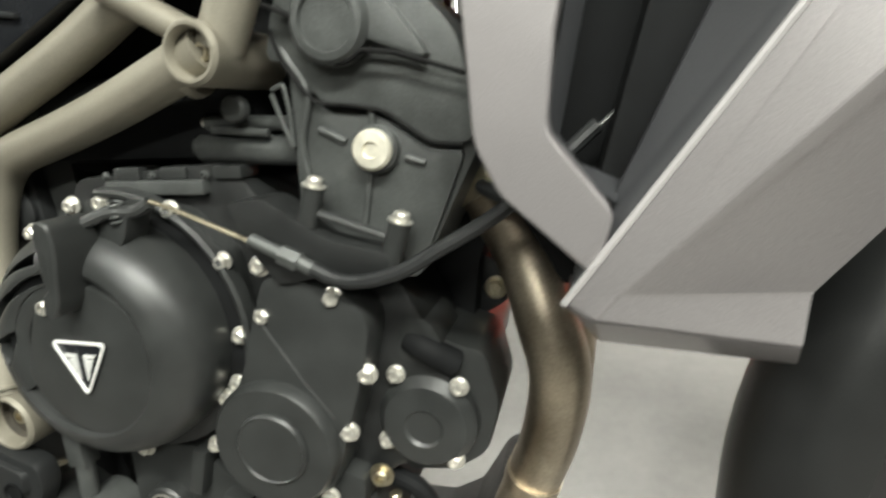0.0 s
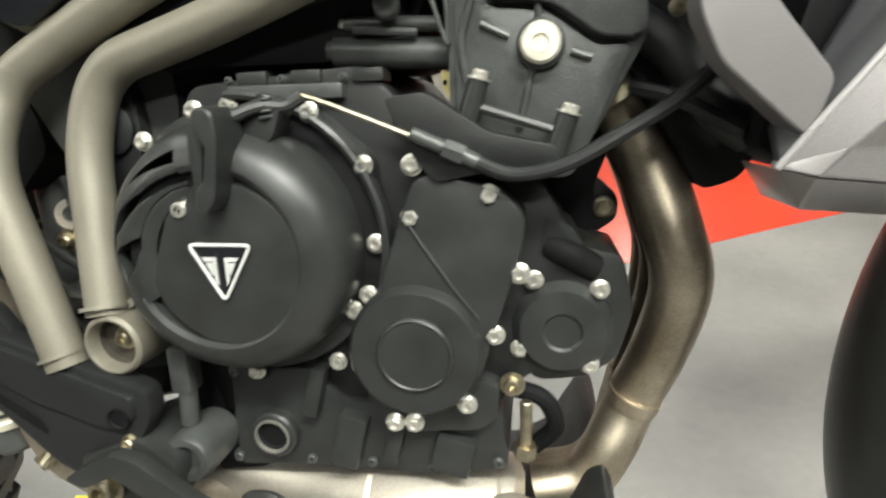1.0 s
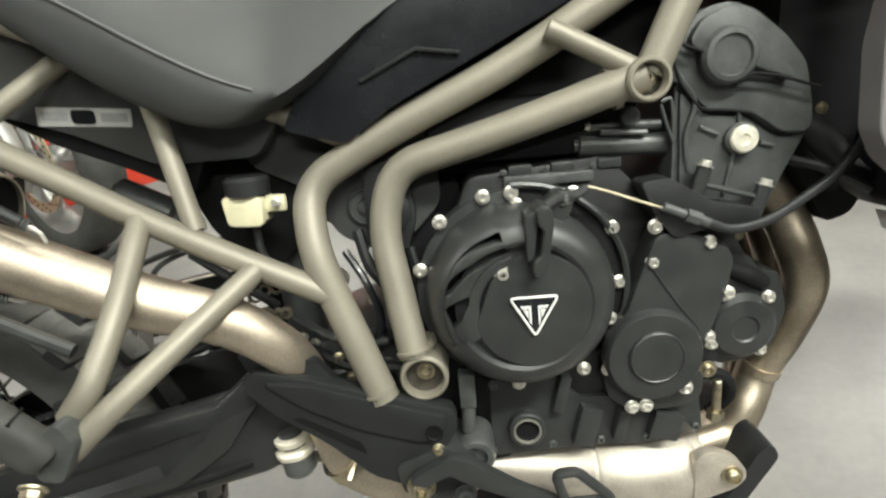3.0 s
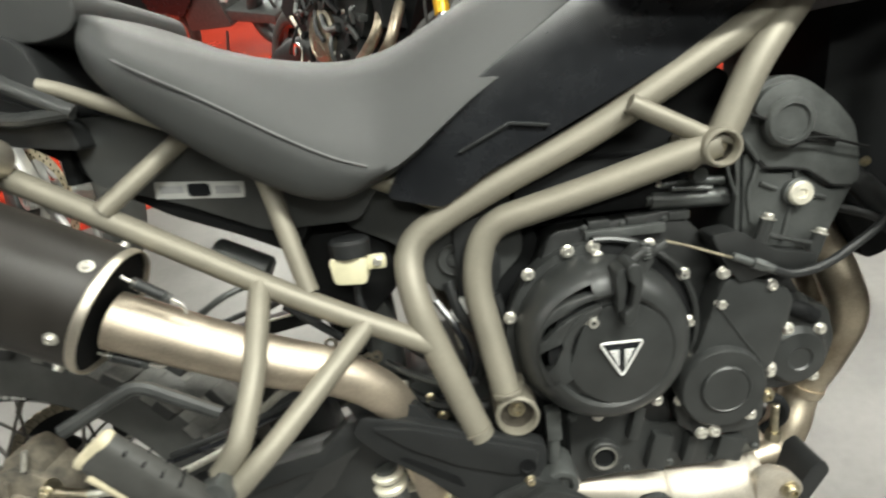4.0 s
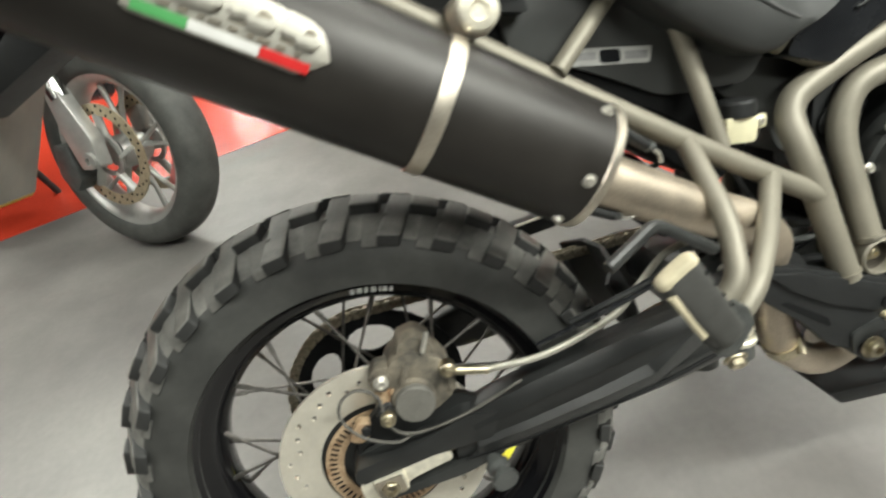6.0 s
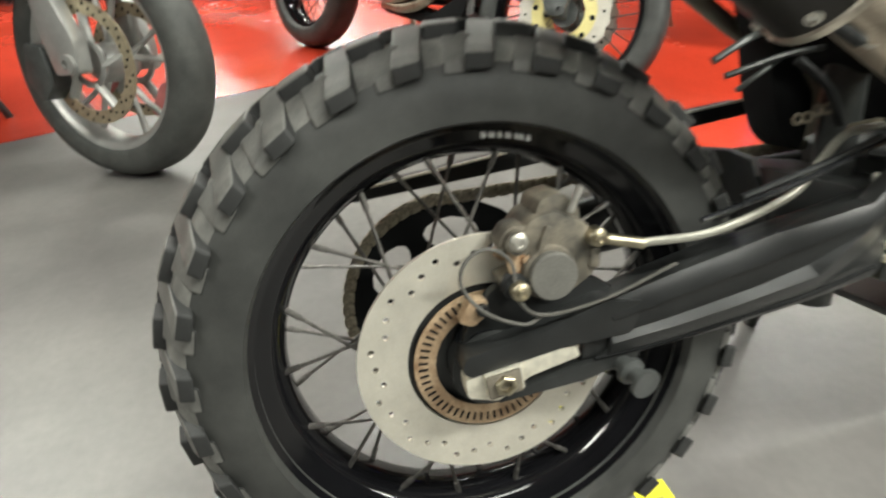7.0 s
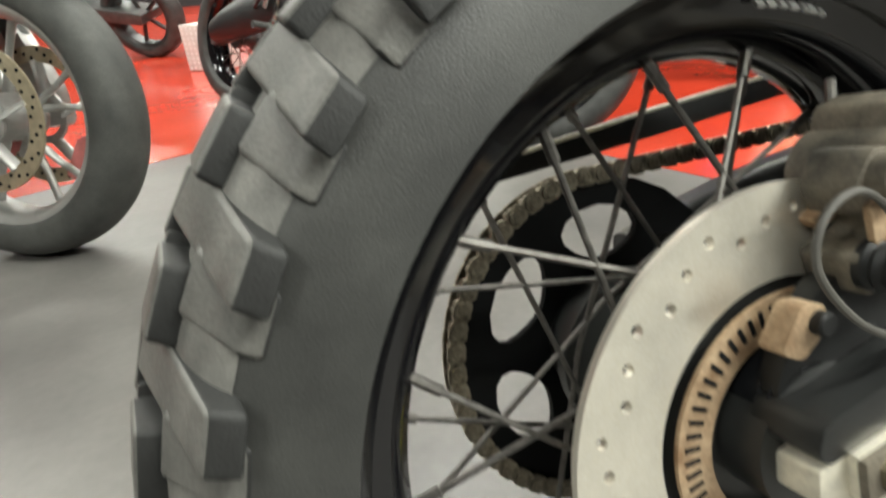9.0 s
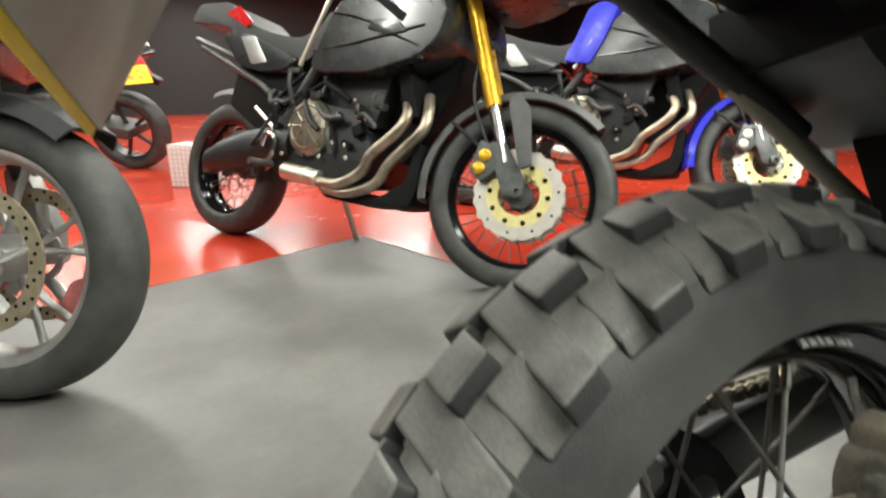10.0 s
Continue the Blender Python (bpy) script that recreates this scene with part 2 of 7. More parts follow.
def bolt_mesh(kind, r, material):
    key = (kind, r, material.name)
    if key not in BOLTS:
        if kind == "hex":
            bm = join(lathe([(0, 0), (r * 1.35, 0), (r * 1.35, r * 0.25), (r * 1.1, r * 0.4), (0, r * 0.4)], (0, 0, 0), (0, -1, 0), 20),
                      lathe([(r, r * 0.3), (r, r * 1.0), (r * 0.86, r * 1.15), (r * 0.5, r * 1.15), (r * 0.45, r * 0.95), (0, r * 0.9)], (0, 0, 0), (0, -1, 0), 6))
        else:
            bm = join(lathe([(0, 0), (r * 1.5, 0), (r * 1.5, r * 0.2), (r, r * 0.25), (r, r * 0.9), (r * 0.85, r * 1.1), (r * 0.52, r * 1.1)], (0, 0, 0), (0, -1, 0), 18),
                      lathe([(r * 0.52, r * 1.1), (r * 0.5, r * 0.5), (0, r * 0.45)], (0, 0, 0), (0, -1, 0), 6))
        BOLTS[key] = finish(bm, "bolt", material, 30)
    return BOLTS[key]


def bolt(pos, r, parent, kind="hex", material=None, axis=(0, -1, 0), name="bolt"):
    ob = new(name, bolt_mesh(kind, r * 0.82, material or ZINC))
    ob.parent = parent
    q = Vector((0, -1, 0)).rotation_difference(Vector(axis).normalized())
    ob.matrix_local = Matrix.Translation(pos) @ q.to_matrix().to_4x4() @ Matrix.Rotation(random.uniform(0, 6), 4, "Y")
    return ob

# ---- the hall ----
def flat(outline, z0, z1, bev=0.0):
    return slab(outline, z1, z0, bev, plane="xy")


solid("ground", flat([(-9, -6), (11, -6), (11, 15), (-9, 15)], -0.2, 0.0), FLOORG, Matrix(), "worn grey painted concrete floor with scuffs", "floor", kind="structure")
solid("red_floor_marking", flat([(-9, -1.10), (-1.24, 1.735), (-0.50, 2.005), (0.455, 2.355), (1.04, 0.770), (1.73, 1.0), (6.0, 2.45), (11, 4.15), (11, 15), (-9, 15)], -0.001, 0.0015, 0.0), FLOORR, Matrix(), "glossy red painted floor area with a zigzag border", "floor marking", kind="structure")
for nm, c, s in (("wall_north", (1, 15.1, 1.45), (20.4, 0.2, 2.9)), ("wall_south", (1, -6.1, 1.45), (20.4, 0.2, 2.9)), ("wall_west", (-9.1, 4.5, 1.45), (0.2, 21, 2.9)), ("wall_east", (11.1, 4.5, 1.45), (0.2, 21, 2.9))):
    solid(nm, box(c, s, 0.0), WALLM, Matrix(), "plain grey plastered wall", "wall", kind="structure")
solid("ceiling", box((1, 4.5, 3.0), (20.4, 21.4, 0.2), 0.0), CEIL, Matrix(), "dull grey ceiling", "ceiling", kind="structure")

# ---- the motorcycle in front ----
bike = thing("motorcycle", BIKE, "black adventure motorcycle with titanium frame and knobbly tyres", "motorcycle")


def mirror(pts):
    return [(p[0], -0.056 - p[1], p[2]) for p in pts]


# frame tubes
TUBE_A = [(0.96, -0.09, 0.905), (0.874, -0.128, 0.8565), (0.7057, -0.1158, 0.7605), (0.5952, -0.1109, 0.7152), (0.5102, -0.1131, 0.6697), (0.5163, -0.145, 0.6138), (0.5665, -0.1600, 0.4690)]
TUBE_B = [(0.814, -0.143, 0.742), (0.7036, -0.1224, 0.7074), (0.5937, -0.1105, 0.6796), (0.5774, -0.1188, 0.6254), (0.5985, -0.150, 0.506)]
part("frame_tube", sweep(rounded(TUBE_A, 0.05), 0.0150, 24), FRAME, bike)
part("frame_tube", sweep(rounded(TUBE_B, 0.05), 0.0150, 24), FRAME, bike)
part("frame_tube", sweep(rounded(mirror(TUBE_A), 0.05), 0.0150, 14), FRAME, bike)
part("frame_tube", sweep(rounded(mirror(TUBE_B), 0.05), 0.0150, 14), FRAME, bike)
part("frame_tube", sweep(rounded([(0.818, -0.14, 0.742), (0.851, -0.138, 0.813), (0.895, -0.125, 0.862)], 0.03), 0.0145, 16), FRAME, bike)
part("frame_tube", sweep([(0.735, -0.138, 0.786), (0.805, -0.14, 0.748)], 0.009, 14), FRAME, bike)
part("frame_tube", sweep([(0.45, -0.108, 0.762), (0.570, -0.1115, 0.704)], 0.0125, 14), FRAME, bike)
# lug floors are a darker brown than the tubes
LUGIN = mat("grimy_brown_recess", (0.045, 0.038, 0.028), 0.7, 0.0, 0.4, 60, 0.2)
for c, r in (((0.8120, -0.137, 0.7385), 0.0182), ((0.606, -0.138, 0.487), 0.023)):
    lug = part("frame_lug", lathe([(r * 0.72, -0.05), (r, -0.05), (r, 0.022), (r - 0.002, 0.0245), (r - 0.0035, 0.0245), (r - 0.0050, 0.022), (r - 0.0050, -0.004), (0, -0.006)], c, (0, -1, 0), 32), FRAME, bike)
    part("lug_recess", lathe([(r - 0.0049, 0.014), (r - 0.006, 0.009), (0, 0.009)], c, (0, -1, 0), 28), LUGIN, lug)
    bolt((c[0] + 0.001, c[1] - 0.009, c[2] + 0.001), 0.0072, lug, "socket", OLDZINC)
    part("weld_collar", sweep([(c[0] - 0.004, c[1] + 0.005, c[2] + 0.02), (c[0] - 0.006, c[1] + 0.005, c[2] + 0.026)] if r > 0.022 else [(c[0] - 0.02, c[1] + 0.005, c[2] - 0.004), (c[0] - 0.026, c[1] + 0.005, c[2] - 0.006)], 0.0185, 18), FRAME, lug)
# bolted rear subframe
RAIL = [(-0.10, -0.15, 0.948), (0.0, -0.151, 0.884), (0.09, -0.152, 0.830), (0.2331, -0.150, 0.742), (0.4059, -0.1551, 0.639), (0.528, -0.1525, 0.5745)]
part("subframe_rail", sweep(rounded(RAIL, 0.05), 0.0115, 18), FRAME, bike)
part("subframe_rail", sweep(rounded(mirror(RAIL), 0.05), 0.0115, 14), FRAME, bike)
part("subframe_strut", sweep([(0.2445, -0.158, 0.7445), (0.3164, -0.1106, 0.8036)], 0.0092, 14), FRAME, bike)
part("subframe_strut", sweep([(0.383, -0.1211, 0.7723), (0.416, -0.1500, 0.6430)], 0.0095, 14), FRAME, bike)
part("upper_subframe_tube", sweep(rounded([(0.205, -0.135, 0.860), (0.22, -0.130, 0.855), (0.30, -0.130, 0.82), (0.40, -0.130, 0.775)], 0.04), 0.0078, 14), FRAME, bike)
HANG_F = [(0.4657, -0.1585, 0.6045), (0.4200, -0.2180, 0.5685), (0.3761, -0.2607, 0.5332), (0.3394, -0.2686, 0.5027)]
HANG_R = [(0.3721, -0.1538, 0.6607), (0.3742, -0.2239, 0.5939), (0.363, -0.2572, 0.5502), (0.3441, -0.2592, 0.529)]
hf = part("passenger_footrest_hanger", sweep(rounded(HANG_F, 0.035), 0.0105, 16), FRAME, bike)
part("hanger_stay", sweep(rounded(HANG_R, 0.035), 0.0105, 16), FRAME, hf)

# ---- engine ----
# blacker than the covers: shade of the gaps between them is in this colour
CASE = mat("matt_black_crankcase", (0.013, 0.0138, 0.0138), 0.45, 0.0, 0.3, 30, 0.2, 900, fine=0.3)
engine = part("crankcase", slab(soft2([(0.635, 0.60), (0.66, 0.665), (0.79, 0.675), (0.84, 0.62), (0.905, 0.60), (0.925, 0.565), (0.950, 0.505), (0.945, 0.47), (0.900, 0.458), (0.872, 0.425), (0.870, 0.385), (0.83, 0.374), (0.665, 0.374), (0.655, 0.40), (0.635, 0.47), (0.612, 0.55)], 0.01), -0.112, 0.12, 0.004), CASE, bike, "satin black painted crankcase")
# leaning cylinder block and head
part("cylinder_block", slab(soft2([(0.846, 0.60), (0.848, 0.735), (0.962, 0.727), (0.966, 0.683), (0.925, 0.60)], 0.006), -0.118, 0.12, 0.003), BLACK_METAL, bike)
head = part("cylinder_head", slab(soft2([(0.838, 0.735), (0.845, 0.765), (0.858, 0.786), (0.873, 0.793), (0.890, 0.795), (0.910, 0.787), (0.936, 0.766), (0.956, 0.742), (0.964, 0.705), (0.965, 0.684), (0.938, 0.682), (0.907, 0.704), (0.873, 0.708), (0.852, 0.733)], 0.008), -0.126, 0.12, 0.003), BLACK_METAL, bike)
part("cam_cover", slab(soft2([(0.85, 0.763), (0.862, 0.782), (0.875, 0.788), (0.889, 0.790), (0.903, 0.781), (0.925, 0.754), (0.945, 0.727)], 0.012), -0.136, 0.12, 0.004), BLACK_METAL, head)
part("cam_boss", lathe([(0, 0), (0.024, 0), (0.024, 0.010), (0.021, 0.014), (0.017, 0.0145), (0.016, 0.012), (0, 0.012)], (0.886, -0.1265, 0.752), (0, -1, 0), 32), BLACK_METAL, head)
# timing cover panel with raised ribs
panel = part("timing_cover", slab(soft2([(0.853, 0.625), (0.851, 0.727), (0.874, 0.703), (0.907, 0.70), (0.937, 0.679), (0.958, 0.679), (0.93, 0.612)], 0.006), -0.1225, -0.10, 0.003), BLACK_METAL, bike)
for a, b in (((0.904, 0.681), (0.902, 0.704)), ((0.900, 0.67), (0.892, 0.632)), ((0.885, 0.686), (0.868, 0.694)), ((0.922, 0.676), (0.934, 0.672))):
    part("rib", sweep([(a[0], -0.1235, a[1]), (b[0], -0.1235, b[1])], 0.0022, 8), BLACK_METAL, panel)
part("rib", sweep(smooth_line([(0.843, -0.122, 0.752), (0.852, -0.1245, 0.735), (0.863, -0.1245, 0.715), (0.856, -0.1245, 0.685), (0.860, -0.1225, 0.655)], 6), 0.0025, 8), BLACK_METAL, panel)
boss = part("plug_boss", lathe([(0, 0), (0.0145, 0), (0.0145, 0.006), (0.0125, 0.008), (0, 0.008)], (0.904, -0.1215, 0.681), (0, -1, 0), 28), BLACK_METAL, panel)
part("timing_plug", lathe([(0, 0), (0.0122, 0), (0.0122, 0.003), (0.0105, 0.005), (0.005, 0.0052), (0.0045, 0.0035), (0, 0.0035)], (0.904, -0.1293, 0.681), (0, -1, 0), 28), ALU, bike, "bright zinc timing plug")

SEAM = mat("black_gasket_seam", (0.006, 0.006, 0.006), 0.7, 0.0, 0.3, 60, 0.1, spec=0.2)
part("gasket_seam", sweep(rounded([(0.846, -0.1365, 0.764), (0.8656, -0.1365, 0.7555), (0.8762, -0.1365, 0.7505), (0.8766, -0.1365, 0.7416), (0.8821, -0.1365, 0.7313), (0.8905, -0.1365, 0.7287), (0.8983, -0.1365, 0.7317), (0.9037, -0.1365, 0.7358), (0.9242, -0.1365, 0.7332), (0.962, -0.1365, 0.720)], 0.006, 4), 0.0014, 8), SEAM, head)
part("gasket_seam", sweep(rounded([(0.8428, -0.1263, 0.7516), (0.8487, -0.1263, 0.7337), (0.8583, -0.1263, 0.7203), (0.8689, -0.1263, 0.7087), (0.890, -0.1263, 0.7070), (0.9109, -0.1263, 0.7032), (0.9242, -0.1263, 0.6940), (0.9379, -0.1263, 0.6840), (0.9572, -0.1263, 0.6821)], 0.006, 4), 0.0013, 8), SEAM, head)
part("cast_web", sweep(rounded([(0.836, -0.1195, 0.7183), (0.8442, -0.1195, 0.7219), (0.8463, -0.1195, 0.7077), (0.8475, -0.1195, 0.682), (0.8411, -0.1195, 0.6977), (0.8355, -0.1195, 0.716)], 0.003, 3), 0.0016, 8), BLACK_METAL, head)
part("head_boss", lathe([(0, 0), (0.0085, 0), (0.0085, 0.006), (0.007, 0.008), (0, 0.008)], (0.8084, -0.116, 0.7084), (0, -1, 0), 20), BLACK_METAL, head)
part("oil_line", sweep([(0.784, -0.112, 0.696), (0.826, -0.112, 0.6925)], 0.0028, 8), BLACK_METAL, head)

# added near-black filler for the shade between engine and header pipes
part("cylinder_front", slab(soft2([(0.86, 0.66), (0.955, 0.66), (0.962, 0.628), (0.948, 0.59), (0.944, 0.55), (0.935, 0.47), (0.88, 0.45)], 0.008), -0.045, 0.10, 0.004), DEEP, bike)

# clutch cover
CC = (0.702, 0.556)
clutch = part("clutch_cover", lathe([(0.0855, -0.02), (0.0855, 0.012), (0.0848, 0.021), (0.0820, 0.030), (0.0778, 0.0370), (0.072, 0.0425), (0.066, 0.0462), (0.060, 0.0475), (0.0565, 0.0455), (0.055, 0.0405), (0, 0.0405)], (CC[0], -0.128, CC[1]), (0, -1, 0), 80, 258, (math.cos(radians(207)), 0, math.sin(radians(207)))), BLACK, bike, "satin black round clutch cover with a stepped rim")
# well floor in near-black: the shade inside the slots is in its colour
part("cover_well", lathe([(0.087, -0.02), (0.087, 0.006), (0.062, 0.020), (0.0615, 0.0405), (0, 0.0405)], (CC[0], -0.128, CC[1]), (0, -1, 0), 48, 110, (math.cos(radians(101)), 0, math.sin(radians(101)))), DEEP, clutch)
part("cover_plate", slab(soft2(ring2(CC[0] + 0.008, CC[1] - 0.004, 0.0535, 26, -168, 108) + [(0.687, 0.590), (0.674, 0.585), (0.668, 0.57)], 0.004), -0.1745, -0.166, 0.0025), BLACK, clutch)


DOME = ((0.036, 0.0440), (0.048, 0.0462), (0.056, 0.0470), (0.064, 0.0455), (0.072, 0.0415), (0.080, 0.0335), (0.085, 0.0225), (0.0885, 0.0110))
SLOTS = (((95, 0.0722), (114, 0.0712), (141, 0.0728), (215, 0.0735)), ((95, 0.0615), (117, 0.0655), (141, 0.0728), (215, 0.0735)),
         ((95, 0.0580), (110, 0.0578), (136, 0.0612), (156, 0.0702), (169, 0.0716), (215, 0.0718)), ((95, 0.0510), (110, 0.0510), (129, 0.0535), (153, 0.0612), (164, 0.0660), (169, 0.0716), (215, 0.0718)),
         ((95, 0.0480), (164, 0.0505), (178, 0.0705), (194, 0.0665), (215, 0.0660)), ((95, 0.0480), (164, 0.0500), (172, 0.0490), (188, 0.0565), (194, 0.0660), (215, 0.0660)))


def along(table, x):
    return float(np.interp(x, [p[0] for p in table], [p[1] for p in table]))


def dome_fin(inner, outer, a0=101, a1=212, n=56):
    """A strip of the domed cover between two curves of radius over angle, with real walls."""
    secs = []
    for i in range(n + 1):
        d = a0 + (a1 - a0) * i / n
        a = radians(d)
        r0, r1 = inner(d), max(outer(d), inner(d) + 0.0006)
        rs = [r0 + (r1 - r0) * k / 6 for k in range(7)]
        prof = [(r0, along(DOME, r0) - 0.013)] + [(r, along(DOME, r) - (0.0009 if k in (0, 6) else 0.0)) for k, r in enumerate(rs)] + [(r1, along(DOME, r1) - 0.013)]
        secs.append([(CC[0] + r * math.cos(a), -0.128 - h, CC[1] + r * math.sin(a)) for r, h in prof])
    return loft(secs)


CURVES = [lambda d: 0.0885] + [lambda d, q=q: along(q, d) for q in SLOTS] + [lambda d: 0.0400]
for k in range(0, 8, 2):
    part("cover_rib", dome_fin(CURVES[k + 1], CURVES[k]), BLACK, clutch, "", 50)
flange = part("cover_flange", slab(soft2(ring2(CC[0], CC[1], 0.097, 40, 75, 330) + [(0.775, 0.48), (0.80, 0.56), (0.795, 0.615), (0.76, 0.645)], 0.006), -0.126, -0.10, 0.003), BLACK, clutch)
# near-black ring that paints the shade between cover and flange
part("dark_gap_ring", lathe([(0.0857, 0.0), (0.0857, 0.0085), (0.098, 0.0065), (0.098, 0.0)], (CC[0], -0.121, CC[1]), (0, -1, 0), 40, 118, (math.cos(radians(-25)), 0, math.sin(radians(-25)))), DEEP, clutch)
part("outer_rib", lathe([(0.098, 0.0), (0.0985, 0.0105), (0.1015, 0.012), (0.104, 0.0105), (0.1045, 0.0)], (CC[0], -0.122, CC[1]), (0, -1, 0), 40, 112, (math.cos(radians(-20)), 0, math.sin(radians(-20)))), BLACK, clutch)
BADGE = mat("bright_badge_enamel", (0.78, 0.78, 0.76), 0.35, 0.2, 0.05, 60, 0.0)
# logo shield: a bright outlined downward triangle
LX0, LX1, LZ1, LZ0 = 0.6885, 0.7305, 0.5665, 0.5300
badge = part("triangular_badge", slab(soft2([(LX0, LZ1), (LX1, LZ1), ((LX0 + LX1) / 2, LZ0)], 0.004), -0.1765, -0.1735, 0.0005), GLOSSP, clutch, "black triangular badge with a bright outline")
rim = rounded([((LX0 + LX1) / 2 - 0.006, 0, LZ1), (LX0, 0, LZ1), ((LX0 + LX1) / 2, 0, LZ0), (LX1, 0, LZ1), ((LX0 + LX1) / 2 + 0.006, 0, LZ1), ((LX0 + LX1) / 2 - 0.0062, 0, LZ1)], 0.004, 4)
part("badge_outline", sweep([(p.x, -0.1768, p.z) for p in rim], 0.0012, 6), BADGE, badge)
for s in (-1, 1):
    mid = (LX0 + LX1) / 2
    part("badge_bar", slab([(mid + s * a, b) for a, b in ((0.0030, 0.5585), (0.0122, 0.5585), (0.0105, 0.5562), (0.0048, 0.5562), (0.0048, 0.5438), (0.0030, 0.5405))], -0.1778, -0.1755, 0.0), BADGE, badge)
    part("badge_bar", slab([(mid + s * a, b) for a, b in ((0.0055, 0.5550), (0.0098, 0.5550), (0.0058, 0.5470))], -0.1778, -0.1755, 0.0), BADGE, badge)
# clutch lift lever housing
lever = part("clutch_lever", join(slab(soft2([(0.7115, 0.646), (0.7165, 0.650), (0.7250, 0.647), (0.7265, 0.632), (0.7205, 0.597), (0.7140, 0.588), (0.7075, 0.591), (0.7085, 0.603), (0.7145, 0.607), (0.7180, 0.628), (0.7135, 0.632)], 0.004), -0.193, -0.160, 0.003, 3), slab(soft2([(0.7035, 0.640), (0.7125, 0.645), (0.7135, 0.630), (0.7095, 0.603), (0.7045, 0.601)], 0.003), -0.186, -0.160, 0.002)), BLACK, bike, "satin black clutch lift lever")
part("lever_slot", slab(soft2([(0.712, 0.631), (0.7185, 0.629), (0.7150, 0.606), (0.7100, 0.604)], 0.002), -0.180, -0.165, 0.0), DEEP, lever)
part("lever_arm", sweep(rounded([(0.722, -0.168, 0.643), (0.738, -0.160, 0.650), (0.752, -0.155, 0.648), (0.762, -0.153, 0.654)], 0.01), 0.0042, 10), BLACK, lever)
part("lever_boss", slab(soft2([(0.718, 0.640), (0.735, 0.655), (0.752, 0.652), (0.745, 0.632), (0.728, 0.612)], 0.006), -0.160, -0.140, 0.004), BLACK, bike)
part("return_spring", sweep([(0.741 + 0.0045 * math.cos(a), -0.158 + 0.0045 * math.sin(a), 0.640 + 0.00055 * a) for a in [0.5 * k for k in range(60)]], 0.0009, 6), BLACK_METAL, bike)
# cover bolts
for x, z in ((0.699, 0.650), (0.673, 0.648), (0.755, 0.645), (0.790, 0.610), (0.796, 0.557), (0.788, 0.520), (0.632, 0.628), (0.623, 0.575), (0.610, 0.583), (0.777, 0.508), (0.762, 0.468), (0.697, 0.457), (0.703, 0.638)):
    bolt((x, -0.128, z), 0.0062, clutch)
bolt((0.684, -0.171, 0.588), 0.0062, clutch, "socket")
# ignition side cover
oval = part("oval_side_cover", join(slab(soft2([(0.826, 0.603), (0.842, 0.606), (0.885, 0.594), (0.898, 0.577), (0.892, 0.545), (0.877, 0.498), (0.868, 0.466), (0.86, 0.45), (0.80, 0.45), (0.785, 0.466), (0.781, 0.50), (0.80, 0.53), (0.815, 0.575)], 0.010), -0.142, -0.10, 0.004), lathe([(0.047, 0), (0.046, 0.010), (0.043, 0.014), (0.0, 0.015)], (0.824, -0.137, 0.486), (0, -1, 0), 56)), BLACK, bike, "satin black oval engine side cover")
part("round_cap", lathe([(0.0265, 0), (0.026, 0.003), (0.0245, 0.0045), (0.0235, 0.0035), (0.0, 0.004)], (0.825, -0.1505, 0.487), (0, -1, 0), 48), BLACK, oval)
part("cover_crease", sweep([(0.822, -0.1425, 0.573), (0.848, -0.1425, 0.534), (0.868, -0.1415, 0.508)], 0.0011, 6), BLACK, oval)
for x, z in ((0.8255, 0.611), (0.8235, 0.5775), (0.874, 0.592), (0.893, 0.5415), (0.877, 0.4985), (0.783, 0.472), (0.806, 0.4285), (0.82, 0.429), (0.858, 0.446)):
    bolt((x, -0.139, z), 0.0064, oval)
part("lower_bracket", slab(soft2([(0.78, 0.46), (0.86, 0.46), (0.880, 0.455), (0.878, 0.43), (0.865, 0.42), (0.81, 0.415), (0.785, 0.435)], 0.006), -0.13, -0.10, 0.003), BLACK, bike)
# water pump
pump = part("water_pump", join(slab(soft2([(0.893, 0.555), (0.91, 0.562), (0.945, 0.548), (0.962, 0.545), (0.972, 0.505), (0.962, 0.468), (0.94, 0.452), (0.905, 0.447), (0.883, 0.47), (0.886, 0.52)], 0.008), -0.103, -0.03, 0.004), lathe([(0.036, 0), (0.035, 0.012), (0.029, 0.019), (0.014, 0.022), (0.012, 0.020), (0, 0.020)], (0.922, -0.10, 0.494), (0, -1, 0), 48)), BLACK, bike, "satin black round water pump cover")
part("hose_stub", sweep(rounded([(0.912, -0.105, 0.552), (0.926, -0.112, 0.547), (0.942, -0.105, 0.536)], 0.008), 0.010, 14), DEEP, pump)
part("pump_neck", slab(soft2([(0.902, 0.540), (0.908, 0.575), (0.928, 0.566), (0.936, 0.550), (0.930, 0.532)], 0.006), -0.112, -0.06, 0.003), BLACK, pump)
for x, z in ((0.902, 0.529), (0.946, 0.5235), (0.893, 0.478), (0.9415, 0.468)):
    bolt((x, -0.113, z), 0.0062, pump)
part("pipe_bracket", slab(soft2([(0.925, 0.603), (0.952, 0.588), (0.968, 0.573), (0.968, 0.555), (0.955, 0.545), (0.925, 0.53)], 0.006), -0.022, -0.010, 0.002), CASE, pump)
bolt((0.957, -0.023, 0.564), 0.0085, pump, "hex", OLDZINC)
bolt((0.888, -0.118, 0.452), 0.0075, pump, "socket", OLDZINC)
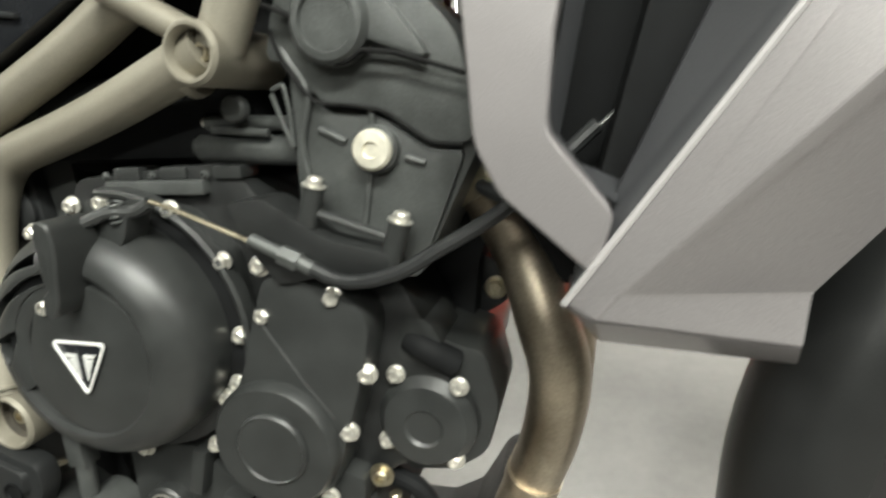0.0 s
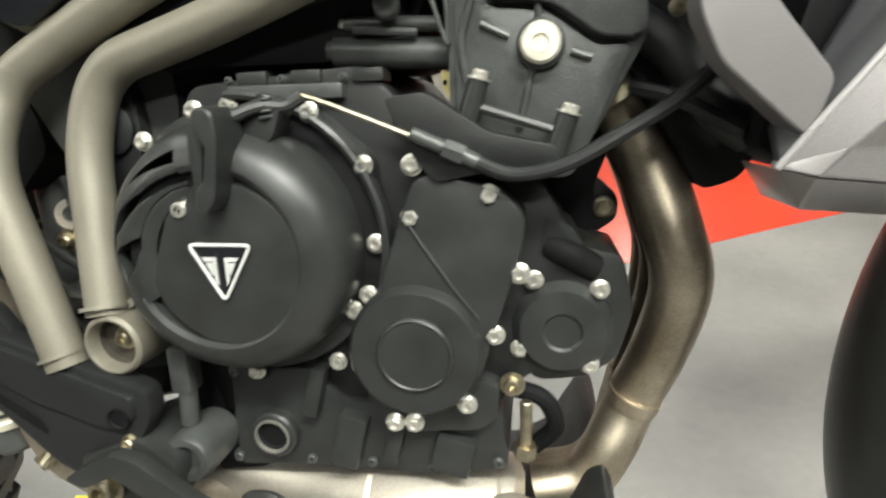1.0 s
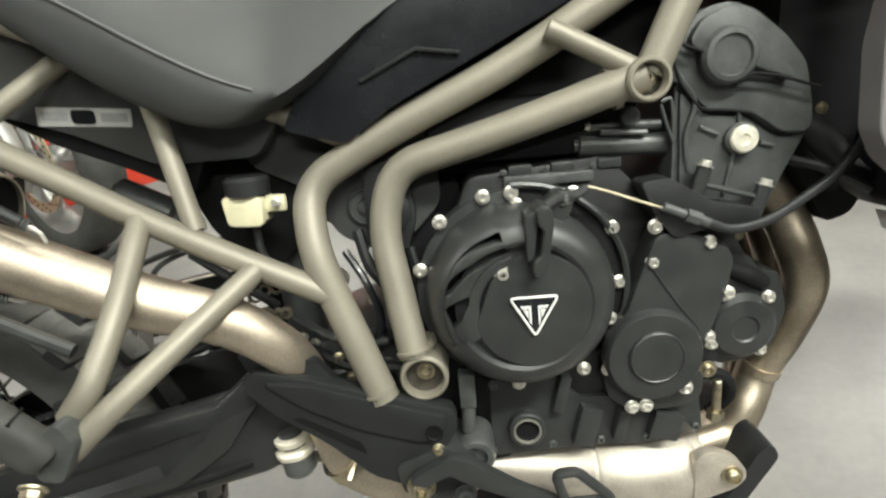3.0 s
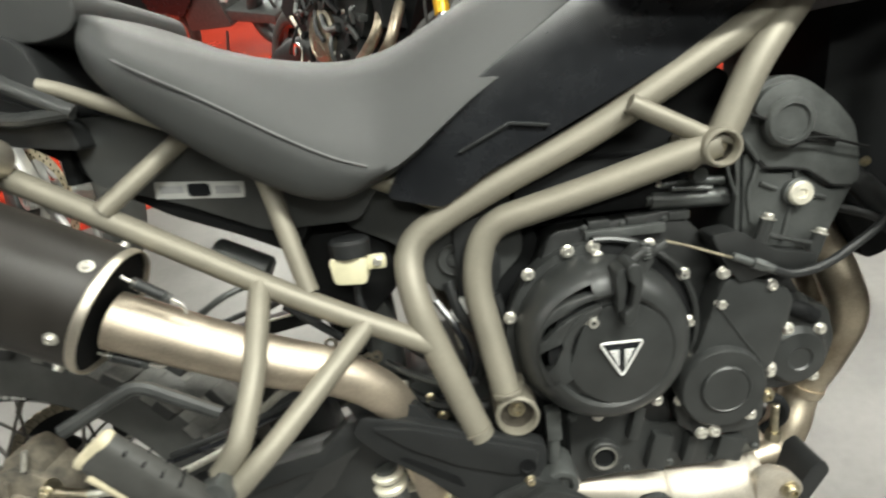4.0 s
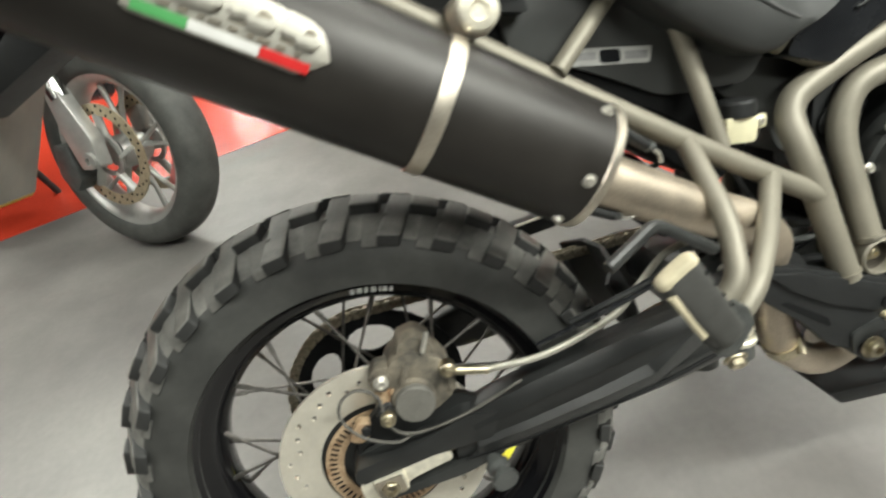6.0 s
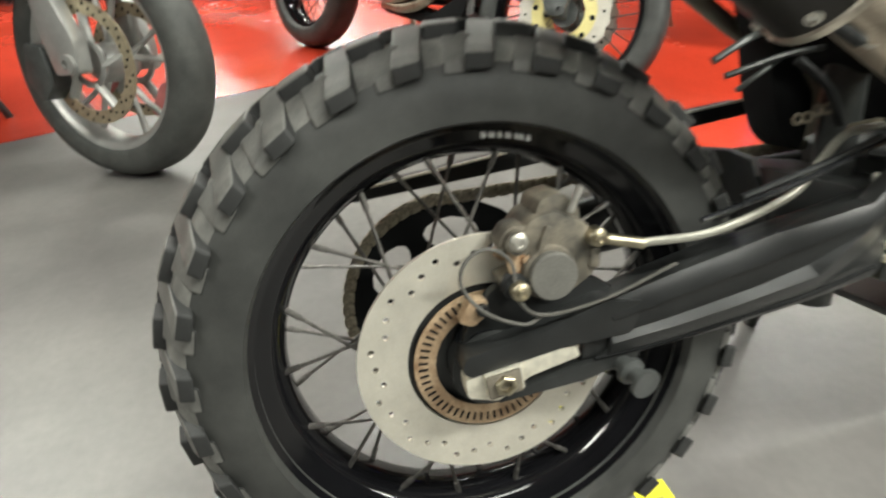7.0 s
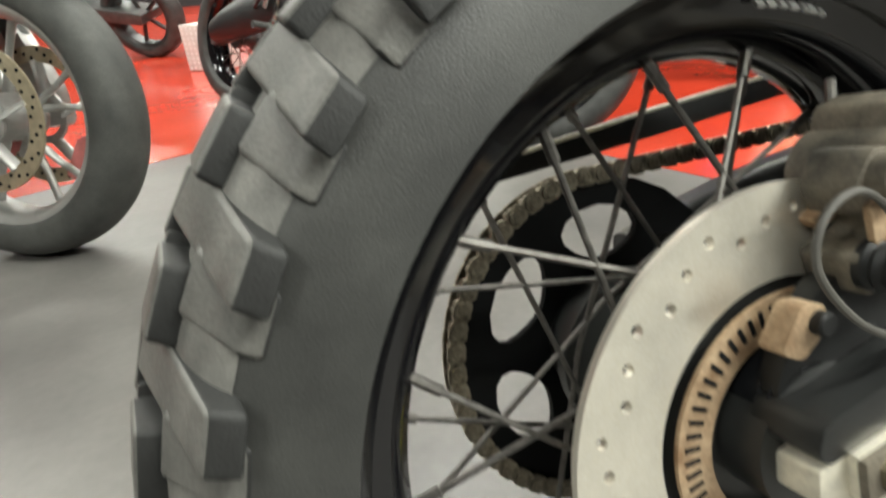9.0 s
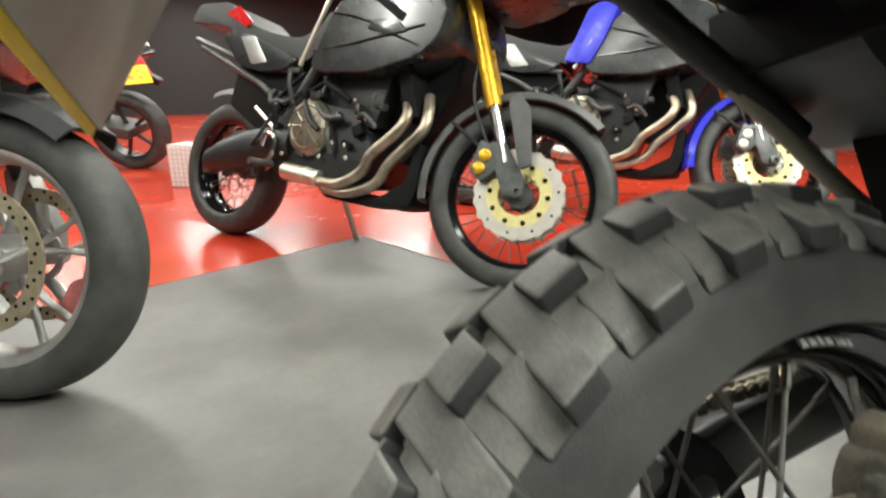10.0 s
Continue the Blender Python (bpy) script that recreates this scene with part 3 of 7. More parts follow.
# coolant cable and clutch cable
part("clutch_cable", sweep([(0.762, -0.153, 0.655), (0.782, -0.152, 0.648), (0.834, -0.15, 0.627)], 0.0014, 8), OLDZINC, bike, "bare steel clutch cable end")
part("cable_adjuster", join(cyl((0.828, -0.15, 0.631), (0.848, -0.15, 0.622), 0.0042, 12, bev=0.0008), cyl((0.848, -0.15, 0.622), (0.86, -0.15, 0.617), 0.0062, 6), cyl((0.858, -0.15, 0.618), (0.868, -0.15, 0.613), 0.0048, 12)), BLACK_METAL, bike)
part("cable_sheath", sweep(smooth_line([(0.864, -0.15, 0.615), (0.888, -0.15, 0.606), (0.918, -0.15, 0.611), (0.948, -0.148, 0.627), (0.985, -0.14, 0.65), (1.03, -0.12, 0.69)], 8), 0.0045, 10), PLASTIC, bike)
bracket = part("cable_bracket", slab(soft2([(0.81, 0.652), (0.835, 0.655), (0.875, 0.63), (0.915, 0.622), (0.915, 0.607), (0.87, 0.606), (0.84, 0.60), (0.825, 0.62)], 0.005), -0.145, -0.115, 0.003), CASE, bike)
for a, b in (((0.868, 0.661), (0.856, 0.620)), ((0.921, 0.640), (0.910, 0.606))):
    post = part("bracket_post", cyl((a[0], -0.138, a[1]), (b[0], -0.138, b[1]), 0.0066, 20, bev=0.001), BLACK, bracket)
    bolt((a[0], -0.138, a[1]), 0.0062, bracket, "socket", axis=(a[0] - b[0], 0, a[1] - b[1]))
part("crossbar", sweep([(0.858, -0.138, 0.648), (0.918, -0.138, 0.629)], 0.003, 8), BLACK, bracket)
part("crossbar", sweep([(0.852, -0.138, 0.628), (0.912, -0.138, 0.610)], 0.003, 8), BLACK, bracket)
# throttle body rods and wiring behind the frame
part("coolant_pipe", join(cyl((0.766, -0.10, 0.684), (0.86, -0.10, 0.679), 0.0105, 20, bev=0.001), cyl((0.762, -0.10, 0.685), (0.785, -0.10, 0.683), 0.0075, 16)), BLACK_METAL, bike)
rod = part("linkage_rod", cyl((0.776, -0.105, 0.701), (0.84, -0.105, 0.698), 0.005, 12), BLACK_METAL, bike)
bolt((0.776, -0.105, 0.701), 0.004, rod, axis=(-1, 0, 0))
inj = part("injector_rail", box((0.735, -0.105, 0.6585), (0.082, 0.03, 0.010), 0.002), BLACK_METAL, bike)
for x in (0.694, 0.733, 0.776):
    bolt((x, -0.116, 0.667), 0.0026, inj, "socket", BLACK_METAL)
    part("injector_cap", box((x + 0.016, -0.104, 0.668), (0.022, 0.022, 0.009), 0.002), BLACK, inj)
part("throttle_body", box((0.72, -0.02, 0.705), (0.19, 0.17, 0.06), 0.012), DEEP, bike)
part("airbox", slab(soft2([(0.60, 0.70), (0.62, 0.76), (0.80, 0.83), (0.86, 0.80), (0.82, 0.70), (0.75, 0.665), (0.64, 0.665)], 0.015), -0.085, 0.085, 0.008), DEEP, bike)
part("engine_breather", slab(soft2([(0.56, 0.68), (0.60, 0.69), (0.61, 0.63), (0.59, 0.57), (0.56, 0.58)], 0.012), -0.10, -0.04, 0.006), PLASTIC, bike)
part("breather_cap", lathe([(0, 0), (0.02, 0), (0.02, 0.004), (0.016, 0.006), (0, 0.006)], (0.585, -0.10, 0.637), (0, -1, 0), 28), PLASTIC, bike)
# added near-black filler that darkens the gap below the clutch cover
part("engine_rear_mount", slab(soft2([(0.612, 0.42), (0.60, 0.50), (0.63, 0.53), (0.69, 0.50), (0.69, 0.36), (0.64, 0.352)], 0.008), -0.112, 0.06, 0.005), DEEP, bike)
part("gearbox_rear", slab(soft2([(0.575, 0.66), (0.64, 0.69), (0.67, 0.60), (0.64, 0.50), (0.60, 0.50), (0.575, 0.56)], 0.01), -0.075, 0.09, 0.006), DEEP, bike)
# added near-black mass that darkens the space from head to shroud
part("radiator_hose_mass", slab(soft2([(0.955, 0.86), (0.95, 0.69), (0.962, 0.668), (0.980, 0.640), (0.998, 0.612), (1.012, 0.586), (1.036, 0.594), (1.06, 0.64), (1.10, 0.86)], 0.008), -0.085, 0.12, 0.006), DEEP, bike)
part("radiator_hose", sweep(smooth_line([(0.955, -0.09, 0.70), (0.985, -0.105, 0.675), (1.01, -0.115, 0.640), (1.03, -0.115, 0.625)], 6), 0.013, 14), PLASTIC, bike)
part("radiator_bracket", sweep(rounded([(0.962, -0.10, 0.655), (0.985, -0.12, 0.648), (1.02, -0.13, 0.628)], 0.01), 0.005, 8), PLASTIC, bike)
for bx, bz in ((0.992, 0.672), (1.008, 0.652), (0.985, 0.70)):
    bolt((bx, -0.105, bz), 0.0045, bike, "socket", OLDZINC)
BRONZE_RIM = mat("dull_grey_ring", (0.30, 0.29, 0.26), 0.4, 0.6, 0.2, 60)
# chain and fasteners seen between the frame tubes
part("spacer_washer", lathe([(0.006, 0), (0.0125, 0), (0.0125, 0.003), (0.006, 0.003), (0.006, 0)], (0.520, -0.085, 0.568), (0.2, -1, 0.1), 24), ZINC, bike, "bright spacer washer")
bolt((0.513, -0.086, 0.545), 0.008, bike, "socket", OLDZINC)
for k in range(4):
    part("chain_roller", lathe([(0.0035, 0), (0.0068, 0), (0.0068, 0.006), (0.0035, 0.006), (0.0035, 0)], (0.430 + 0.0095 * k, -0.075, 0.5275 + 0.0015 * k), (0, -1, 0), 14), CHAINM, bike)
for x, z in ((0.475, 0.506), (0.487, 0.498), (0.461, 0.475), (0.474, 0.451)):
    bolt((x, -0.088, z), 0.0048, bike, "socket", ZINC)
# sump
sump = part("sump", slab(soft2([(0.668, 0.455), (0.735, 0.455), (0.76, 0.43), (0.88, 0.43), (0.886, 0.382), (0.83, 0.371), (0.73, 0.371), (0.666, 0.366)], 0.006), -0.118, 0.09, 0.003), BLACK, bike)
for x, z in ((0.667, 0.374), (0.73, 0.377), (0.828, 0.379), (0.672, 0.450), (0.78, 0.379), (0.878, 0.387)):
    bolt((x, -0.117, z), 0.005, sump, "socket", BLACK_METAL)
plug = part("oil_filler", lathe([(0.019, -0.01), (0.019, 0.008), (0.0175, 0.010), (0.0145, 0.010), (0.0135, 0.006), (0, 0.006)], (0.703, -0.119, 0.401), (0, -1, 0), 36), BLACK, sump)
part("sight_glass", lathe([(0.0135, 0.0065), (0.0120, 0.0078), (0.0105, 0.0065), (0, 0.0068)], (0.703, -0.119, 0.401), (0, -1, 0), 36), DEEP, plug)
part("glass_rim", lathe([(0.0145, 0.009), (0.0145, 0.0112), (0.0128, 0.0116), (0.0120, 0.009)], (0.703, -0.119, 0.401), (0, -1, 0), 36), BRONZE_RIM, plug)
for x, z, w, h in ((0.80, 0.40, 0.012, 0.035), (0.845, 0.395, 0.03, 0.03), (0.765, 0.40, 0.022, 0.045), (0.74, 0.44, 0.012, 0.04)):
    part("sump_rib", box((x, -0.12, z), (w, 0.02, h), 0.003, Matrix.Rotation(0.25, 4, "Y")), BLACK, sump)
sw = part("brake_light_switch", join(box((0.645, -0.14, 0.462), (0.016, 0.016, 0.036), 0.002), cyl((0.645, -0.14, 0.445), (0.643, -0.14, 0.415), 0.007, 14, bev=0.001)), BLACK_METAL, bike)
part("slave_housing", lathe([(0, -0.02), (0.02, -0.02), (0.02, 0.02), (0.0175, 0.024), (0.012, 0.024), (0.010, 0.018), (0, 0.018)], (0.648, -0.135, 0.395), (0, -1, 0), 28), BLACK_METAL, bike)
part("sensor_plug", join(cyl((0.898, -0.12, 0.44), (0.898, -0.12, 0.405), 0.0045, 12, bev=0.001), cyl((0.898, -0.12, 0.405), (0.897, -0.12, 0.395), 0.0085, 6)), OLDZINC, bike)
part("oil_pipe", sweep(smooth_line([(0.885, -0.10, 0.44), (0.91, -0.105, 0.435), (0.92, -0.10, 0.41), (0.905, -0.09, 0.385)], 6), 0.007, 10), DEEP, bike)

# ---- exhaust ----
HEADER = [(0.955, -0.050, 0.652), (0.984, -0.054, 0.600), (0.9995, -0.066, 0.556), (1.0095, -0.067, 0.514), (1.0015, -0.050, 0.455), (0.985, -0.034, 0.398), (0.967, -0.045, 0.358), (0.945, -0.050, 0.328), (0.905, -0.055, 0.318)]
for k in range(3):
    line = [(x + 0.003 * k, y + 0.060 * k * min(1.0, max(0.15, (z - 0.34) / 0.16)), z) for x, y, z in HEADER]
    pp = part("header_pipe", sweep(smooth_line(line, 8), 0.0222, 20), HEATED, bike, "brown heat-tinted header pipe" if k == 0 else "")
    part("pipe_flange", sweep([(0.951 + 0.003 * k, -0.049 + 0.06 * k, 0.660), (0.960 + 0.003 * k, -0.051 + 0.06 * k, 0.644)], 0.029, 20), OLDZINC, pp)
    part("pipe_joint", sweep([(0.9885 + 0.003 * k, -0.037 + 0.02 * k, 0.410), (0.9855 + 0.003 * k, -0.035 + 0.02 * k, 0.400)], 0.0238, 20), HEATED, pp)
COLLM = mat("dull_stainless_collector", (0.56, 0.515, 0.445), 0.50, 0.75, 0.16, 30, 0.06, 500, fine=0.3)
coll = part("exhaust_collector", loft([[(x, -0.088 + w * math.cos(a), z + h * math.sin(a)) for a in [2 * math.pi * k / 40 for k in range(40)]] for x, z, w, h in ((0.60, 0.338, 0.02, 0.02), (0.68, 0.334, 0.024, 0.022), (0.715, 0.331, 0.029, 0.025), (0.755, 0.326, 0.040, 0.034), (0.772, 0.3245, 0.047, 0.0405), (0.776, 0.3245, 0.0455, 0.039), (0.780, 0.3245, 0.048, 0.0415), (0.872, 0.3245, 0.048, 0.0415), (0.876, 0.3245, 0.0465, 0.040), (0.880, 0.3245, 0.048, 0.0415), (0.890, 0.3245, 0.045, 0.039), (0.897, 0.3245, 0.03, 0.025))]), COLLM, bike, "dull stainless exhaust collector box")
part("collector_tab", slab(soft2([(0.872, 0.362), (0.890, 0.368), (0.912, 0.359), (0.924, 0.345), (0.925, 0.333), (0.915, 0.322), (0.900, 0.317), (0.872, 0.305)], 0.008), -0.1375, -0.124, 0.0025), COLLM, coll)
bolt((0.909, -0.1385, 0.340), 0.0090, coll, "socket", OLDZINC)
part("bash_guard", slab(soft2([(0.60, 0.274), (0.885, 0.276), (0.918, 0.296), (0.948, 0.350), (0.961, 0.358), (0.969, 0.342), (0.932, 0.280), (0.899, 0.254), (0.62, 0.254)], 0.006), -0.118, 0.10, 0.004), PLASTIC, bike, "black plastic bash guard")
LINKM = mat("satin_stainless_link_pipe", (0.53, 0.46, 0.37), 0.50, 0.95, 0.16, 25, 0.06, 500, fine=0.3)
LINK = [(0.68, -0.08, 0.333), (0.62, -0.10, 0.326), (0.575, -0.118, 0.336), (0.537, -0.127, 0.358), (0.512, -0.130, 0.385), (0.497, -0.131, 0.44), (0.4845, -0.136, 0.494), (0.468, -0.159, 0.535), (0.430, -0.172, 0.567), (0.36, -0.184, 0.598), (0.252, -0.196, 0.6535)]
part("link_pipe", sweep(smooth_line(LINK, 8), [0.019 + 0.003 * min(1, k / 60) + 0.0047 * max(0.0, (k - 60) / 20) for k in range(81)], 28), LINKM, bike, "bright stainless link pipe")
part("pipe_clamp", join(sweep([(0.519, -0.1292, 0.374), (0.512, -0.130, 0.385)], 0.0235, 24), cyl((0.520, -0.158, 0.378), (0.526, -0.145, 0.390), 0.0045, 8)), OLDZINC, bike, "tarnished band clamp on the link pipe")
M0, M1 = Vector((0.252, -0.195, 0.662)), Vector((-0.238, -0.226, 0.943))
MA = (M1 - M0).normalized()


def muffler_ring(d, k, n=48, ry=0.0535, rz=0.0575):
    side = Vector((0, 1, 0))
    up = MA.cross(side)
    return [M0 + MA * d + (side * ry * math.cos(2 * math.pi * i / n) + up * rz * math.sin(2 * math.pi * i / n)) * k for i in range(n)]


ML = (M1 - M0).length
muffler = part("silencer", loft([muffler_ring(d, k) for d, k in ((0.004, 0.96), (0.004, 1.0), (0.15, 1.0), (ML, 1.0), (ML + 0.012, 0.95), (ML + 0.014, 0.5))]), MUFF, bike, "matt black oval silencer")
part("end_cap", loft([muffler_ring(d, k) for d, k in ((0.004, 0.985), (-0.003, 0.985), (-0.0035, 1.0), (-0.003, 1.022), (0.0, 1.035), (0.0035, 1.035), (0.005, 1.01), (0.006, 0.99))]), STEEL, muffler, "thin polished steel end cap")
part("cap_face", loft([muffler_ring(d, k) for d, k in ((0.0035, 0.1), (0.003, 0.5), (0.0015, 0.984), (0.006, 0.98))]), DEEP, muffler, "black recessed end face")
for up_ in (1, -1):
    base = M0 - MA * 0.008 + MA.cross(Vector((0, 1, 0))) * (0.036 if up_ > 0 else -0.040) + Vector((0, -0.012, 0))
    tip = M0 - MA * 0.062 + MA.cross(Vector((0, 1, 0))) * (0.030 if up_ > 0 else -0.034) + Vector((0, -0.012, 0))
    ax = (tip - base).normalized()
    e1, e2 = basis(ax)[:2]
    coil = [base + ax * (0.006 + 0.034 * k / 120) + (e1 * math.cos(0.6 * k) + e2 * math.sin(0.6 * k)) * 0.0042 for k in range(121)]
    spring = part("exhaust_spring", sweep(coil, 0.0011, 6), BLACK_METAL, muffler, "dark retaining spring on the inlet")
    part("spring_sleeve", sweep([base + ax * 0.010, base + ax * 0.034], 0.0052, 12), PLASTIC, spring)
    part("spring_hook", sweep(rounded([base + ax * 0.038, base + ax * 0.050, tip + ax * 0.002 - MA.cross(Vector((0, 1, 0))) * 0.006 * up_], 0.003), 0.0016, 8), ZINC, spring)
    part("spring_hook", sweep([base + ax * 0.008, base - ax * 0.004], 0.0016, 8), ZINC, spring)
for ang in (237, 171, 120, 300, 60):
    side, up = Vector((0, 1, 0)), MA.cross(Vector((0, 1, 0)))
    out = side * math.cos(radians(ang)) + up * math.sin(radians(ang))
    bolt(M0 + MA * 0.016 + side * 0.0535 * math.cos(radians(ang)) + up * 0.0575 * math.sin(radians(ang)), 0.0048, muffler, "socket", axis=out, name="rivet")
CD = 0.152
part("mounting_band", loft([muffler_ring(d, k) for d, k in ((CD - 0.0068, 1.0), (CD - 0.0068, 1.028), (CD - 0.005, 1.035), (CD + 0.005, 1.035), (CD + 0.0068, 1.028), (CD + 0.0068, 1.0))]), STEEL, muffler, "bright steel mounting band")
part("band_lug", slab(soft2([(0.148, 0.815), (0.162, 0.824), (0.182, 0.815), (0.184, 0.798), (0.172, 0.784), (0.155, 0.786), (0.147, 0.80)], 0.008), -0.212, -0.155, 0.003), STEEL, muffler)
part("band_bolt", join(lathe([(0, 0), (0.0165, 0), (0.0165, 0.004), (0.014, 0.007), (0.008, 0.0085), (0.006, 0.006), (0, 0.006)], (0.166, -0.213, 0.804), (0, -1, 0), 28)), ALU, muffler)
# plain maker's plate: grey relief over a green, white and red stripe


def on_muffler(d, ang, lift=0.0):
    side, up = Vector((0, 1, 0)), MA.cross(Vector((0, 1, 0)))
    a = radians(ang)
    return M0 + MA * d + side * (0.0535 + lift) * math.cos(a) + up * (0.0575 + lift) * math.sin(a)


def patch(d0, d1, a0, a1, lift, n=6, thick=0.0012):
    d0, d1 = d0 + 0.012, d1 + 0.012
    secs = []
    for i in range(n + 1):
        d = d0 + (d1 - d0) * i / n
        secs.append([on_muffler(d, a0 + (a1 - a0) * j / 6, lift) for j in range(7)] + [on_muffler(d, a1 + (a0 - a1) * j / 6, lift - thick) for j in range(7)])
    return loft(secs)


def shaped_patch(low, high, lift, thick=0.0012, n=36):
    """A raised patch on the silencer between two curves of angle over length."""
    d0, d1 = low[0][0], low[-1][0]
    secs = []
    for i in range(n + 1):
        d = d0 + (d1 - d0) * i / n
        a0, a1 = along(low, d), along(high, d)
        top = [on_muffler(d + 0.012, a0 + (a1 - a0) * j / 8, lift - (0.0012 if j in (0, 8) else 0.0)) for j in range(9)]
        secs.append(top + [on_muffler(d + 0.012, a1 + (a0 - a1) * j / 8, lift - thick) for j in range(9)])
    return loft(secs)


SILVER = mat("pressed_silver_plate", (0.40, 0.385, 0.34), 0.46, 0.6, 0.2, 60, 0.1)
GREENP = mat("green_print", (0.09, 0.36, 0.12), 0.4, 0.0, 0.1, 40)

plate = part("maker_plate", shaped_patch(((0.226, 182.5), (0.232, 177), (0.245, 167.5), (0.354, 167.5), (0.358, 170)), ((0.226, 183), (0.229, 191), (0.236, 200), (0.246, 205), (0.260, 206.5), (0.2635, 205), (0.268, 207), (0.294, 208.5), (0.298, 206.5), (0.303, 208.5), (0.322, 211), (0.336, 210), (0.345, 205), (0.350, 196), (0.354, 182), (0.358, 173)), 0.0018), SILVER, muffler, "pressed silver plate over a tricolour stripe", 50)
part("stripe", patch(0.318, 0.352, 170, 177, 0.0026, 4), GREENP, plate, "green stripe")
part("stripe", patch(0.272, 0.3175, 170, 177, 0.0026, 4), WHITE, plate, "white stripe")
part("stripe", patch(0.238, 0.2715, 170, 177, 0.0026, 4), REDP, plate, "red stripe")
for d0, d1, top in ((0.236, 0.2625, 203), (0.2655, 0.2965, 206), (0.3005, 0.3450, 208)):
    w = d1 - d0
    part("relief_shape", shaped_patch(((d0, 190), (d0 + 0.1 * w, 185), (d0 + 0.55 * w, 184), (d0 + 0.62 * w, 188), (d0 + 0.9 * w, 187), (d1, 191)), ((d0, 192), (d0 + 0.06 * w, top - 6), (d0 + 0.2 * w, top - 1.5), (d0 + 0.5 * w, top), (d0 + 0.85 * w, top - 1), (d0 + 0.95 * w, top - 5), (d1, 193)), 0.0050, 0.0042, 24), SILVER, plate, "", 50)
    part("relief_slot", shaped_patch(((d0 + 0.60 * w, 184), (d0 + 0.95 * w, 185)), ((d0 + 0.60 * w, 187), (d0 + 0.8 * w, 190), (d0 + 0.95 * w, 188)), 0.0026, 0.0012, 8), CALIPER, plate)
    part("relief_slot", shaped_patch(((d0 + 0.12 * w, 194), (d0 + 0.40 * w, 193)), ((d0 + 0.12 * w, 196), (d0 + 0.25 * w, 198.5), (d0 + 0.40 * w, 197)), 0.0055, 0.0012, 8), CALIPER, plate)
part("plate_tip", shaped_patch(((0.3535, 181), (0.358, 179), (0.364, 181)), ((0.3535, 187), (0.358, 189), (0.364, 183)), 0.0030, 0.003, 8), SILVER, plate)
for k in range(9):
    part("relief_bar", patch(0.246 + 0.0105 * k, 0.2495 + 0.0105 * k + 0.002 * (k % 3), 179.5, 182, 0.0032, 2, 0.0014), CALIPER, plate)
# ---- rear wheel ----
AX, AZ = 0.010, 0.3225
RW = Vector((AX, -0.048, AZ))
RD = Vector((AX, 0, AZ))
TYRE_R = 0.3070


def tyre_section(n=22):
    """Half widths and radii of the carcass from bead to bead."""
    pts = []
    for k in range(n + 1):
        a = math.pi * k / n
        w = math.copysign(abs(math.cos(a)) ** 0.85, math.cos(a)) * -0.0610
        pts.append((0.232 + (TYRE_R - 0.232) * math.sin(a) ** 0.72, w))
    return [(0.224, -0.042), (0.229, -0.049)] + pts + [(0.229, 0.049), (0.224, 0.042)]


tyre = part("rear_tyre", lathe([(r, -w) for r, w in tyre_section()], RW, (0, -1, 0), 128), SIDEWALL, bike, "dusty black knobbly off-road tyre", 60)
part("sidewall_ridge", lathe([(0.243, 0.0570), (0.2445, 0.0590), (0.246, 0.0590), (0.2475, 0.0578)], RW, (0, -1, 0), 128), SIDEWALL, tyre)


part("tread_base", lathe([(r + 0.0012, -w) for r, w in tyre_section() if abs(w) < 0.0560 and r > 0.262], RW, (0, -1, 0), 128), mat("dusty_tread_groove_rubber", (0.115, 0.114, 0.107), 0.58, 0.0, 0.35, 24, 0.3, 600, tint=(0.26, 0.255, 0.235), fine=0.3), tyre, "", 60)


def block_mesh(a_len, w0, w1, r_base, h, taper=0.86, skew=0.0):
    """A tread block standing on the carcass, lying along the wheel at angle 0 (straight up)."""
    bm = bmesh.new()
    rows = []
    for lvl, k in ((0, 1.0), (1, taper)):
        ring = []
        for wa, s in ((w0, -1), (w0, 1), (w1, 1), (w1, -1)):
            wm = (w0 + w1) / 2
            w = wm + (wa - wm) * (k if lvl else 1.06)
            t = abs(w) / 0.0630
            base = 0.232 + (TYRE_R - 0.232) * max(0.0, 1 - min(t, 1.0) ** 2.35) ** 0.5
            base = max(base, r_base)
            nrm = min(1.0, t ** 3)
            hh = h if lvl else -0.006
            r = base + hh * math.cos(nrm * 0.85)
            wo = w + math.copysign(hh * math.sin(nrm * 0.85), w)
            ang = (s * a_len / 2 * k + skew * (w - wm)) / 0.316
            ring.append(bm.verts.new((r * math.sin(ang), wo, r * math.cos(ang))))
        rows.append(ring)
    for k in range(4):
        bm.faces.new((rows[0][k], rows[0][(k + 1) % 4], rows[1][(k + 1) % 4], rows[1][k]))
    bm.faces.new(rows[1])
    bm.faces.new(rows[0][::-1])
    bmesh.ops.recalc_face_normals(bm, faces=bm.faces)
    return bevel(bm, 0.0032, 3, 25)


# darker rubber that paints the shade on the sides of the tread blocks
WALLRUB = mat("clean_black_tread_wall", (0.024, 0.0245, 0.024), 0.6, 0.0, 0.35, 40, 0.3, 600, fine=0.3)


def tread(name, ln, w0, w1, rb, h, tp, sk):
    """A tread block: dusty running face; the shade of the walls is put into a darker rubber."""
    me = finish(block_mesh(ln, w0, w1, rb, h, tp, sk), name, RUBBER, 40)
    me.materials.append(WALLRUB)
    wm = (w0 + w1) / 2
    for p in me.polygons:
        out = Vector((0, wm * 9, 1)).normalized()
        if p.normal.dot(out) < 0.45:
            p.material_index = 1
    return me


